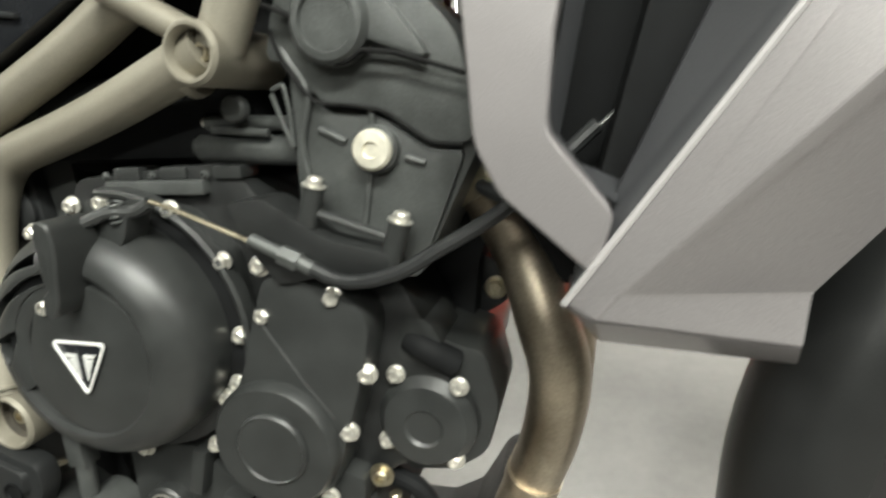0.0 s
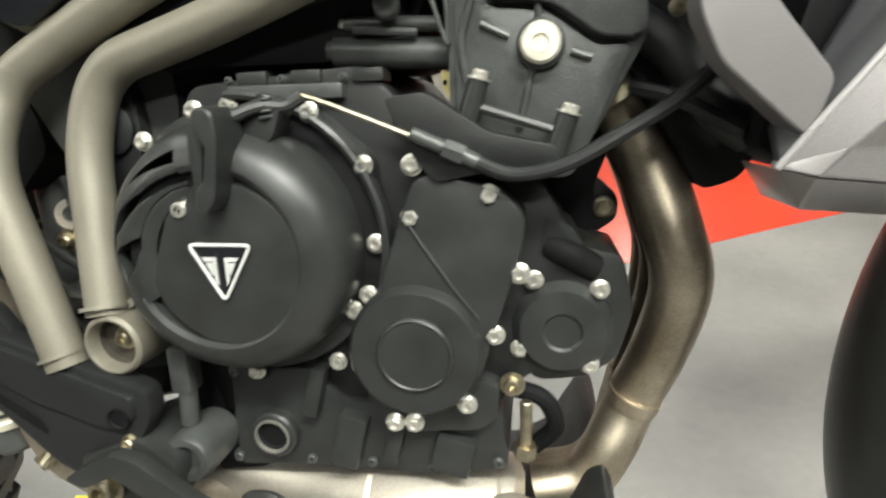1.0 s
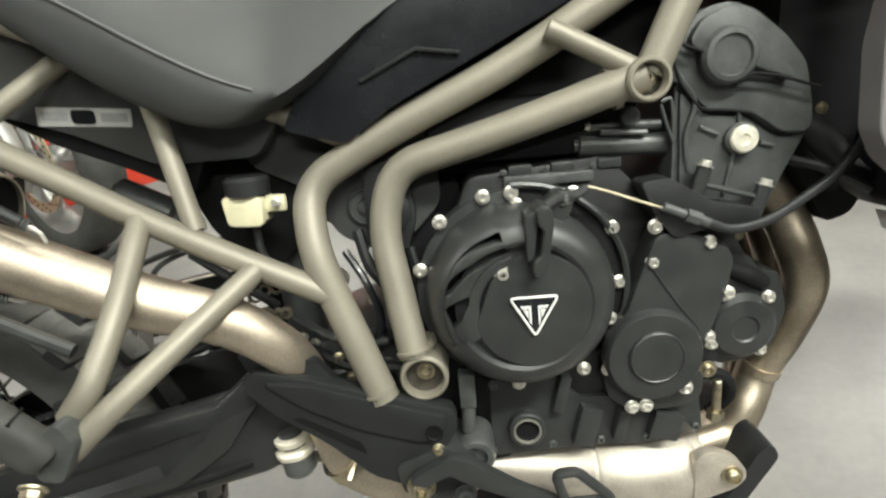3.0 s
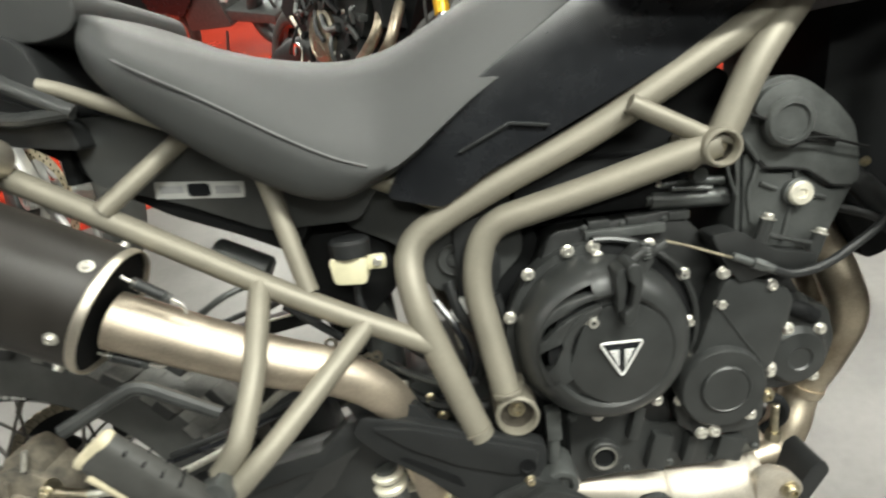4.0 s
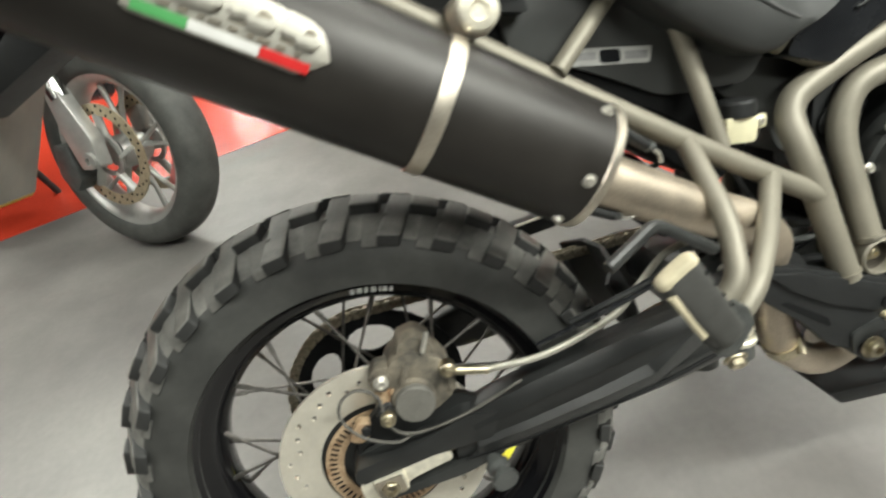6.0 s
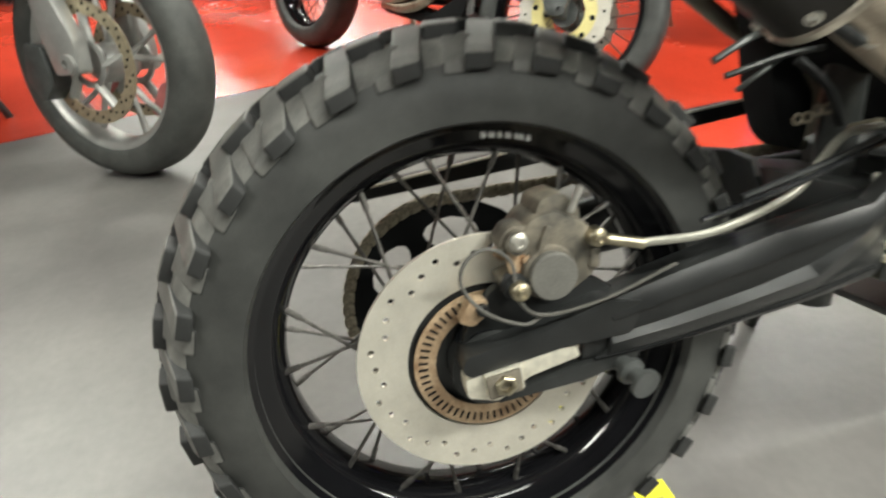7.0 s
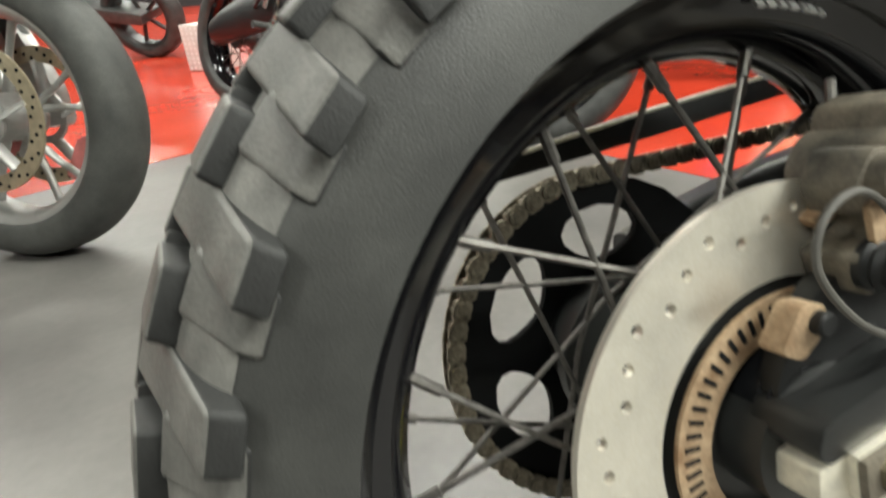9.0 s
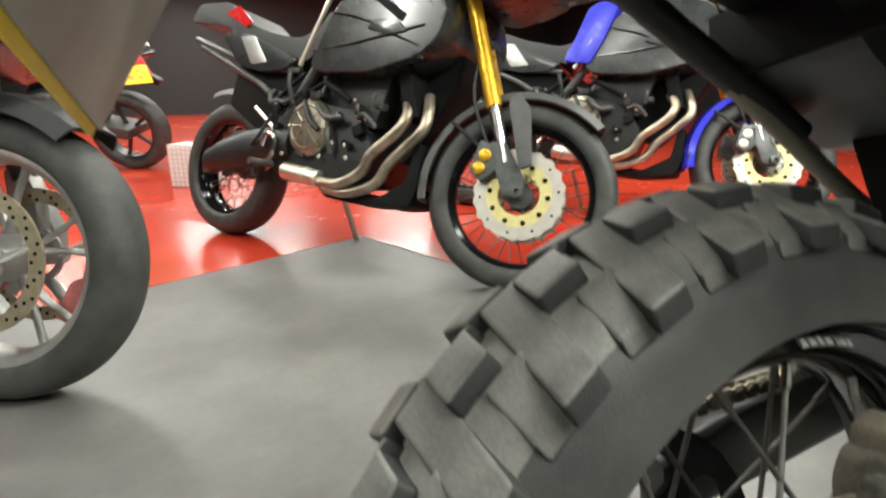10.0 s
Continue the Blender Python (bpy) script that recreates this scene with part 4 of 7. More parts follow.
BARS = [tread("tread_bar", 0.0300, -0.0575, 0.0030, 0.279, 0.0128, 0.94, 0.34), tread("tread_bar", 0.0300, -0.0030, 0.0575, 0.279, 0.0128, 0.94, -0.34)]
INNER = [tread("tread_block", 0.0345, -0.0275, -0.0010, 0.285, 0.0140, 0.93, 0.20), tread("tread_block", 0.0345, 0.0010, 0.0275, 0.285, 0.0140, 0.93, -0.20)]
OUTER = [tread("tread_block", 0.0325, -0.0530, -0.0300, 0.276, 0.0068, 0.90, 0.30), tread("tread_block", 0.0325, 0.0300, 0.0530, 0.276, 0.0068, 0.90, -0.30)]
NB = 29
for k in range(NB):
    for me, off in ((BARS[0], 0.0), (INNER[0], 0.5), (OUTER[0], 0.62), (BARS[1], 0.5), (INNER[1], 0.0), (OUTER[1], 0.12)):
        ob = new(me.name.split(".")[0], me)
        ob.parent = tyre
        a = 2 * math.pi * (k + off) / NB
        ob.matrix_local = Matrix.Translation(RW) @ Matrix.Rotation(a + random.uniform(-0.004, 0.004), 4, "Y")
# rim: deep gloss black section
rim = part("rear_rim", lathe([(0.2235, 0.0462), (0.2285, 0.0500), (0.2305, 0.0514), (0.2325, 0.0517), (0.2342, 0.0508), (0.2350, 0.0490), (0.2342, 0.0470), (0.2320, 0.0450), (0.2275, 0.042), (0.221, 0.0378), (0.213, 0.0344), (0.206, 0.0302), (0.203, 0.0218), (0.199, 0.0168), (0.197, 0), (0.199, -0.0168), (0.203, -0.0218), (0.206, -0.0302), (0.213, -0.0344), (0.221, -0.0378), (0.2275, -0.042), (0.2325, -0.0458), (0.2325, -0.0491), (0.2305, -0.0504), (0.2235, -0.0462)], RW, (0, -1, 0), 128), RIMB, bike, "gloss black spoked rim", 40)
for i, (dx, wdt) in enumerate(((-0.028, 0.006), (-0.019, 0.007), (-0.010, 0.005), (-0.001, 0.007), (0.008, 0.004), (0.014, 0.006), (0.022, 0.005))):
    a = radians(86) - (0.01 + dx * 0.85) / 0.21
    m = Matrix.Translation(RW) @ Matrix.Rotation(math.pi / 2 - a, 4, "Y")
    b = slab([(-wdt * 0.42, -0.0032), (wdt * 0.42, -0.0032), (wdt * 0.42, 0.0032), (-wdt * 0.42, 0.0032)], -0.0008, 0.0008, 0.0)
    bmesh.ops.transform(b, matrix=m @ Matrix.Translation((0, -0.0395, 0.2180)) @ Matrix.Rotation(radians(-38), 4, "X"), verts=b.verts)
    part("rim_print", b, WHITE, rim, "white printed lettering bars")
hub = part("rear_hub", lathe([(0, -0.085), (0.05, -0.085), (0.05, -0.06), (0.062, -0.055), (0.062, -0.045), (0.038, -0.035), (0.034, 0.0), (0.036, 0.035), (0.052, 0.045), (0.052, 0.055), (0.04, 0.06), (0.04, 0.092), (0.03, 0.095), (0, 0.095)], RW + Vector((0, 0.012, 0)), (0, -1, 0), 40), BLACK, bike, "black machined wheel hub")
NS = 36
for k in range(NS):
    side = -1 if k % 2 == 0 else 1
    cross = 1 if (k // 2) % 2 == 0 else -1
    a = 2 * math.pi * k / NS + 0.07
    ah = a + cross * radians(78)
    rh = 0.064 if side < 0 else 0.058
    ph = RW + Vector((rh * math.cos(ah), side * 0.050, rh * math.sin(ah)))
    pr = RW + Vector((0.201 * math.cos(a), side * 0.016, 0.201 * math.sin(a)))
    d = (pr - ph).normalized()
    s = part("spoke", sweep([ph, pr - d * 0.012], 0.0019, 8), SPOKE, rim)
    part("nipple", cyl(pr - d * 0.018, pr + d * 0.004, 0.0032, 8), SPOKE, rim)
# brake disc with drilled holes, built as a ring with real holes
def drilled_disc(r_out, r_in, y, th, n=39):
    """A flat annulus with a zigzag of holes, thickened."""
    bm = bmesh.new()
    holes = [(2 * math.pi * (k + 0.5) / n, (0.1165, 0.1115, 0.1058)[k % 3]) for k in range(n)]
    inner, outer, mid_a = [], [], []
    for k in range(n):
        a0, a1 = 2 * math.pi * k / n, 2 * math.pi * (k + 1) / n
        am, rm = holes[k]
        c = (rm * math.cos(am), rm * math.sin(am))
        hr = 0.0034
        m = 8
        hv = []
        for j in range(m):
            t = am + math.pi + 2 * math.pi * j / m
            hv.append(bm.verts.new((c[0] + hr * math.cos(t), 0, c[1] + hr * math.sin(t))))
        pts = [(r_in, am), (r_in, a0), ((r_in + r_out) / 2, a0), (r_out, a0), (r_out, am), (r_out, a1), ((r_in + r_out) / 2, a1), (r_in, a1)]
        pv = [bm.verts.new((r * math.cos(t), 0, r * math.sin(t))) for r, t in pts]
        for j in range(m):
            bm.faces.new((pv[j], pv[(j + 1) % m], hv[(j + 1) % m], hv[j]))
    bmesh.ops.remove_doubles(bm, verts=bm.verts, dist=1e-5)
    g = bmesh.ops.extrude_face_region(bm, geom=bm.faces[:])
    bmesh.ops.translate(bm, vec=(0, th, 0), verts=[v for v in g["geom"] if isinstance(v, bmesh.types.BMVert)])
    bmesh.ops.translate(bm, vec=(RW.x, y, RW.z), verts=bm.verts)
    return bm


disc = part("brake_disc", drilled_disc(0.1295, 0.080, -0.1065, 0.005), DISC, bike, "drilled bare steel brake disc")
part("disc_carrier", lathe([(0.03, -0.002), (0.081, -0.002), (0.081, 0.0015), (0.078, 0.0022), (0.03, 0.0022)], RD + Vector((0, -0.1, 0)), (0, -1, 0), 72), BLACK, disc)
ring = part("sensor_ring", lathe([(0.053, 0.0), (0.0745, 0.0), (0.0745, 0.0025), (0.053, 0.0025)], RD + Vector((0, -0.1085, 0)), (0, -1, 0), 72), RUST, disc, "rust-stained toothed sensor ring")
for k in range(58):
    a = 2 * math.pi * k / 58
    b = box((0, 0, 0.0655), (0.0022, 0.0012, 0.009), 0.0)
    bmesh.ops.transform(b, matrix=Matrix.Translation(RD + Vector((0, -0.1113, 0))) @ Matrix.Rotation(a, 4, "Y"), verts=b.verts)
    if k == 0:
        slot = finish(b, "ring_slot", DEEP)
        base = Matrix.Translation(RW) @ Matrix.Rotation(a, 4, "Y") @ Matrix.Translation(-RW)
    else:
        b.free()
    o = new("ring_slot", slot)
    o.parent = disc
    o.matrix_local = Matrix.Translation(RW) @ Matrix.Rotation(a, 4, "Y") @ Matrix.Translation(-RW)
part("axle_spacer", lathe([(0, 0), (0.03, 0), (0.03, 0.012), (0.024, 0.016), (0.024, 0.03), (0, 0.03)], RD + Vector((0, -0.10, 0)), (0, -1, 0), 36), DEEP, bike)
# sprocket and chain on the far side
YS = 0.052
def holed_plate(r_out, r_in, y, th, n, rm, hr, ha):
    """A flat ring with n oval windows."""
    bm = bmesh.new()
    m = 16
    for k in range(n):
        am = 2 * math.pi * (k + 0.5) / n
        w = math.pi / n
        pts = [(r_in, 0), (r_in, -0.5), (r_in, -1), (0.75 * r_in + 0.25 * r_out, -1), ((r_in + r_out) / 2, -1), (0.25 * r_in + 0.75 * r_out, -1), (r_out, -1), (r_out, -0.5), (r_out, 0), (r_out, 0.5), (r_out, 1), (0.25 * r_in + 0.75 * r_out, 1), ((r_in + r_out) / 2, 1), (0.75 * r_in + 0.25 * r_out, 1), (r_in, 1), (r_in, 0.5)]
        pv = [bm.verts.new((r * math.cos(am + w * u), 0, r * math.sin(am + w * u))) for r, u in pts]
        hv = []
        for j in range(m):
            t = 2 * math.pi * j / m
            r, u = rm - hr * math.cos(t), -ha * math.sin(t) * (1 - 0.18 * math.cos(t))
            hv.append(bm.verts.new((r * math.cos(am + u / rm), 0, r * math.sin(am + u / rm))))
        for j in range(m):
            bm.faces.new((pv[j], pv[(j + 1) % m], hv[(j + 1) % m], hv[j]))
    bmesh.ops.remove_doubles(bm, verts=bm.verts, dist=1e-5)
    g = bmesh.ops.extrude_face_region(bm, geom=bm.faces[:])
    bmesh.ops.translate(bm, vec=(0, th, 0), verts=[v for v in g["geom"] if isinstance(v, bmesh.types.BMVert)])
    bmesh.ops.translate(bm, vec=(RW.x, y, RW.z), verts=bm.verts)
    bmesh.ops.recalc_face_normals(bm, faces=bm.faces)
    return bm


spr = part("sprocket", holed_plate(0.1275, 0.045, YS - 0.003, 0.006, 6, 0.0850, 0.0215, 0.033), DEEP, bike, "black rear sprocket with oval cut-outs")
link = finish(join(slab(soft2([(-0.0108, -0.007), (-0.003, -0.0072), (0.0, -0.0045), (0.003, -0.0072), (0.0108, -0.007), (0.0108, 0.007), (0.003, 0.0072), (0.0, 0.0045), (-0.003, 0.0072), (-0.0108, 0.007)], 0.005), -0.009, -0.0065, 0.0), slab(soft2([(-0.0095, -0.005), (0.0095, -0.005), (0.0095, 0.005), (-0.0095, 0.005)], 0.0045), 0.0065, 0.009, 0.0), cyl((-0.006, -0.010, 0), (-0.006, 0.010, 0), 0.0032, 10), cyl((0.006, -0.0105, 0), (0.006, 0.0105, 0), 0.0032, 10), *[lathe([(0.0034, 0.0), (0.0052, 0.0), (0.0052, 0.0016), (0.0034, 0.0016), (0.0034, 0.0)], (q, -0.0092, 0), (0, -1, 0), 12) for q in (-0.006, 0.006)]), "chain_link", CHAINM)
chain = new("drive_chain")
chain.parent = bike
PITCH, RC = 0.0159, 0.1300
path = []
for k in range(24):
    a = radians(100) + k * PITCH / RC
    if a < radians(262):
        path.append((RW.x + RC * math.cos(a), RW.z + RC * math.sin(a), a + math.pi / 2))
top0 = Vector((RW.x + RC * math.cos(radians(100)), 0, RW.z + RC * math.sin(radians(100))))
bot0 = Vector((RW.x + RC * math.cos(radians(262)), 0, RW.z + RC * math.sin(radians(262))))
for s, e in ((top0, Vector((0.57, 0, 0.50))), (bot0, Vector((0.58, 0, 0.40)))):
    n = int((e - s).length / PITCH)
    d = (e - s).normalized()
    for k in range(1, n):
        p = s + d * PITCH * k
        path.append((p.x, p.z, math.atan2(d.z, d.x)))
for x, z, a in path:
    o = new("chain_link", link)
    o.parent = chain
    o.matrix_local = Matrix.Translation((x, YS, z)) @ Matrix.Rotation(-a, 4, "Y")
REAR_BEFORE = set(bike.children)
cgd = part("chain_guard", slab(soft2([(-0.12, 0.452), (0.08, 0.49), (0.42, 0.545), (0.44, 0.53), (0.10, 0.472), (-0.115, 0.440)], 0.004), 0.085, 0.118, 0.002), PLASTIC, bike, "black chain guard with a pale top edge")

# pale strip along the guard's top edge
part("guard_edge", sweep([(-0.118, 0.086, 0.4535), (0.08, 0.086, 0.4915), (0.42, 0.086, 0.5465)], 0.0022, 6), ALU, cgd, "pale strip along the top edge")

# ---- swingarm ----
def shell(rows, back=0.012, bev=0.0012):
    """A thin skin over a grid of points, thickened away from the camera's side."""
    bm = bmesh.new()
    g = [[bm.verts.new(p) for p in r] for r in rows]
    for ra, rb in zip(g, g[1:]):
        for k in range(len(ra) - 1):
            bm.faces.new((ra[k], ra[k + 1], rb[k + 1], rb[k]))
    e = bmesh.ops.extrude_face_region(bm, geom=bm.faces[:])
    bmesh.ops.translate(bm, vec=(0, back, 0), verts=[v for v in e["geom"] if isinstance(v, bmesh.types.BMVert)])
    bmesh.ops.recalc_face_normals(bm, faces=bm.faces)
    return bevel(bm, bev, 2, 14)


SWING = mat("satin_black_swingarm_paint", (0.020, 0.021, 0.021), 0.34, 0.0, 0.22, 25, 0.2, 1200, fine=0.25)


def arm_section(x, zc, h, yc, w, n=4):
    r = min(w, h) * 0.25
    pts = []
    for sx, sz, a0 in ((1, 1, 0), (-1, 1, 90), (-1, -1, 180), (1, -1, 270)):
        for k in range(n + 1):
            a = radians(a0 + 90 * k / n)
            pts.append((x, yc + sx * (w / 2 - r) + r * math.cos(a), zc + sz * (h / 2 - r) + r * math.sin(a)))
    return pts


for sgn in (1, -1):
    arm = part("swingarm_beam", loft([arm_section(x, z, h, sgn * y, w) for x, z, h, y, w in ((0.085, 0.349, 0.058, -0.128, 0.034), (0.14, 0.36, 0.076, -0.128, 0.040), (0.22, 0.377, 0.088, -0.126, 0.042), (0.34, 0.40, 0.092, -0.122, 0.044), (0.42, 0.417, 0.092, -0.116, 0.044), (0.48, 0.427, 0.084, -0.092, 0.036), (0.60, 0.445, 0.08, -0.070, 0.036))]), SWING, bike, "satin black box-section swingarm")
    if sgn > 0:
        part("upper_fork_plate", slab(soft2([(-0.036, 0.332), (-0.032, 0.346), (0.04, 0.364), (0.10, 0.388), (0.14, 0.385), (0.13, 0.352), (0.06, 0.345), (-0.028, 0.325)], 0.005), -0.154, -0.118, 0.003), SWING, arm)
        part("axle_boot", lathe([(0.026, -0.02), (0.026, 0.0), (0.023, 0.003), (0.026, 0.006), (0.022, 0.010), (0, 0.010)], (-0.006, -0.118, 0.338), (0, -1, 0), 28), GLOSSP, arm)
        part("lower_fork_plate", slab(soft2([(0.0, 0.292), (0.09, 0.305), (0.14, 0.322), (0.15, 0.345), (0.125, 0.35), (0.10, 0.325), (0.0, 0.300)], 0.004), -0.15, -0.115, 0.002), BLACK, arm)
        fac = part("arm_facet", shell([[(0.10, -0.1495, 0.384), (0.18, -0.1500, 0.410), (0.277, -0.1500, 0.437), (0.386, -0.1480, 0.459), (0.418, -0.1440, 0.486), (0.448, -0.140, 0.490)],
                                       [(0.11, -0.1560, 0.368), (0.18, -0.1570, 0.388), (0.270, -0.1575, 0.413), (0.351, -0.1570, 0.4365), (0.386, -0.155, 0.444), (0.430, -0.150, 0.462)],
                                       [(0.11, -0.1515, 0.366), (0.18, -0.1510, 0.386), (0.268, -0.1510, 0.410), (0.340, -0.1515, 0.4305), (0.384, -0.1548, 0.443), (0.429, -0.150, 0.461)],
                                       [(0.11, -0.1515, 0.350), (0.18, -0.1510, 0.364), (0.261, -0.1510, 0.384), (0.318, -0.1515, 0.402), (0.378, -0.1546, 0.436), (0.425, -0.150, 0.456)],
                                       [(0.11, -0.1560, 0.344), (0.18, -0.1580, 0.357), (0.257, -0.1590, 0.375), (0.327, -0.1580, 0.392), (0.374, -0.1545, 0.430), (0.420, -0.149, 0.450)],
                                       [(0.11, -0.1500, 0.326), (0.18, -0.1520, 0.338), (0.257, -0.1520, 0.354), (0.330, -0.1510, 0.370), (0.392, -0.148, 0.412), (0.415, -0.145, 0.444)]], 0.02), SWING, arm, "faceted swingarm side with a long recess", 18)
        part("arm_groove", sweep(smooth_line([(0.096, -0.1495, 0.3265), (0.18, -0.1515, 0.3385), (0.257, -0.1515, 0.3545), (0.335, -0.1505, 0.371), (0.41, -0.143, 0.389)], 5), 0.0022, 6), DEEP, fac)
        adj = part("axle_block", join(slab(soft2([(-0.030, 0.303), (-0.032, 0.322), (0.028, 0.340), (0.075, 0.345), (0.08, 0.333), (0.03, 0.318), (0.0, 0.296)], 0.004), -0.152, -0.118, 0.0015), box((0.004, -0.152, 0.319), (0.036, 0.012, 0.026), 0.003, Matrix.Rotation(-0.2, 4, "Y"))), ALU, bike, "stained bare aluminium axle block")
        wash = part("axle_washer", box((0.003, -0.1585, 0.3185), (0.034, 0.006, 0.024), 0.004, Matrix.Rotation(-0.2, 4, "Y")), CALIPER, adj, "grey square axle washer")
        part("axle_nut", lathe([(0.0105, -0.004), (0.0105, 0.004), (0.009, 0.005), (0.0062, 0.005), (0.0055, 0.0005), (0, 0.0005)], Vector((0.003, -0.161, 0.319)), (0, -1, 0), 6), OLDZINC, wash)
        part("adjuster_bolt", join(cyl((0.05, -0.135, 0.335), (0.10, -0.135, 0.347), 0.0045, 12), cyl((0.072, -0.135, 0.340), (0.082, -0.135, 0.3425), 0.009, 6)), OLDZINC, adj)
        bob = part("stand_bobbin", lathe([(0.009, 0), (0.009, 0.012), (0.014, 0.014), (0.014, 0.019), (0.009, 0.022), (0.009, 0.032), (0.015, 0.034), (0.015, 0.039), (0, 0.039)], (0.125, -0.145, 0.318), (0.2, -1, -0.15), 24), BLACK_METAL, arm)
part("swingarm_bridge", box((0.46, 0, 0.43), (0.09, 0.22, 0.07), 0.012), BLACK, bike)
# caliper
cal = part("brake_caliper", join(slab(soft2([(0.020, 0.452), (0.030, 0.468), (0.052, 0.474), (0.082, 0.462), (0.096, 0.440), (0.094, 0.412), (0.072, 0.396), (0.040, 0.392), (0.022, 0.405)], 0.006), -0.142, -0.088, 0.004), slab(soft2([(0.0, 0.446), (0.010, 0.462), (0.028, 0.462), (0.030, 0.436), (0.010, 0.430)], 0.005), -0.140, -0.112, 0.003), slab(soft2([(0.002, 0.414), (0.022, 0.420), (0.030, 0.400), (0.012, 0.392)], 0.005), -0.140, -0.112, 0.003)), CALIPER, bike, "dirty grey brake caliper with rust stains")
part("caliper_piston", lathe([(0, -0.01), (0.0225, -0.01), (0.0225, 0.006), (0.0212, 0.0078), (0, 0.0078)], (0.0485, -0.148, 0.417), (0, -1, 0), 36), CALCAP, cal, "flat grey piston cap")
part("piston_boss", lathe([(0.0, -0.01), (0.026, -0.01), (0.026, 0.0), (0.024, 0.003), (0, 0.003)], (0.0475, -0.144, 0.418), (0, -1, 0), 36), CALIPER, cal)
part("caliper_ear", lathe([(0.0, -0.01), (0.011, -0.01), (0.011, 0.006), (0, 0.006)], (0.016, -0.143, 0.449), (0, -1, 0), 24), CALIPER, cal)
part("caliper_bridge", slab(soft2([(0.034, 0.452), (0.040, 0.482), (0.062, 0.488), (0.078, 0.474), (0.080, 0.455)], 0.005), -0.134, -0.090, 0.003), CALIPER, cal)
part("rust_streak", slab(soft2([(0.012, 0.441), (0.022, 0.447), (0.030, 0.438), (0.026, 0.420), (0.016, 0.416)], 0.003), -0.1418, -0.139, 0.001), RUSTO, cal, "orange rust streak")
part("caliper_rib", box((0.040, -0.143, 0.445), (0.006, 0.008, 0.034), 0.002, Matrix.Rotation(0.3, 4, "Y")), CALIPER, cal)
part("caliper_rib", box((0.092, -0.140, 0.428), (0.010, 0.010, 0.020), 0.003), CALIPER, cal)
part("brake_pad", slab(soft2([(0.004, 0.428), (0.060, 0.470), (0.066, 0.462), (0.012, 0.422)], 0.002), -0.118, -0.110, 0.001), RUST, cal, "rust-edged brake pad")
part("pad_pin", cyl((0.026, -0.145, 0.432), (0.026, -0.105, 0.432), 0.0035, 10), RUST, cal)
part("rust_clip", slab(soft2([(0.006, 0.437), (0.018, 0.441), (0.022, 0.422), (0.012, 0.418)], 0.002), -0.1425, -0.139, 0.001), RUST, cal)
bolt((0.016, -0.149, 0.450), 0.0075, cal)
part("slide_boot", lathe([(0.0, 0), (0.0125, 0), (0.0125, 0.004), (0.0105, 0.006), (0.0125, 0.009), (0.0105, 0.012), (0.0115, 0.015), (0, 0.016)], (0.016, -0.137, 0.408), (0, -1, 0), 20), PLASTIC, cal)
part("slide_pin", cyl((0.016, -0.150, 0.408), (0.016, -0.162, 0.408), 0.0085, 18, bev=0.001), OLDZINC, cal)
bolt((0.016, -0.161, 0.408), 0.0062, cal, "hex", OLDZINC)
part("banjo", cyl((0.09, -0.138, 0.449), (0.09, -0.153, 0.449), 0.0085, 20, bev=0.001), OLDZINC, cal)
bolt((0.09, -0.152, 0.449), 0.0066, cal, "hex", OLDZINC)
part("caliper_bracket", slab(soft2([(-0.030, 0.345), (-0.022, 0.372), (0.0, 0.400), (0.03, 0.405), (0.10, 0.402), (0.13, 0.385), (0.06, 0.362), (0.0, 0.345)], 0.006), -0.128, -0.116, 0.002), CASE, bike)
part("sensor_bracket", slab(soft2([(-0.034, 0.372), (-0.022, 0.394), (-0.006, 0.392), (-0.008, 0.376), (-0.020, 0.366)], 0.004), -0.134, -0.120, 0.002), RUST, bike, "rusty wheel sensor bracket")
part("wheel_sensor", cyl((-0.012, -0.120, 0.384), (-0.012, -0.140, 0.384), 0.006, 14, bev=0.001), PLASTIC, bike)
part("bleed_nipple", cyl((0.066, -0.142, 0.472), (0.074, -0.142, 0.495), 0.003, 10), ZINC, cal)
part("hose_crimp", cyl((0.098, -0.15, 0.447), (0.135, -0.152, 0.440), 0.0052, 14, bev=0.0008), OLDZINC, bike, "tarnished brass hose fitting")
part("brake_hose", sweep(smooth_line([(0.13, -0.152, 0.441), (0.20, -0.156, 0.447), (0.28, -0.15, 0.472), (0.315, -0.142, 0.498), (0.36, -0.125, 0.525), (0.42, -0.11, 0.53)], 8), 0.0042, 10), HOSE, bike, "pale sheathed brake hose")
WIRE = mat("dusty_grey_wire_sheath", (0.10, 0.095, 0.085), 0.55, 0.0, 0.2, 80, 0.1)
part("sensor_wire", sweep(smooth_line([(0.04, -0.15, 0.378), (0.02, -0.156, 0.375), (-0.015, -0.155, 0.39), (-0.035, -0.15, 0.415), (-0.03, -0.148, 0.437), (-0.01, -0.148, 0.446), (0.01, -0.15, 0.432), (0.015, -0.156, 0.40), (0.04, -0.156, 0.382), (0.10, -0.156, 0.392), (0.17, -0.152, 0.418)], 8), 0.0018, 8), WIRE, bike, "thin black wheel sensor wire")

# the rear group sits on the axle
for o in bike.children:
    if o not in REAR_BEFORE:
        o.matrix_basis = Matrix.Translation((0.009, 0, 0.0045)) @ o.matrix_basis

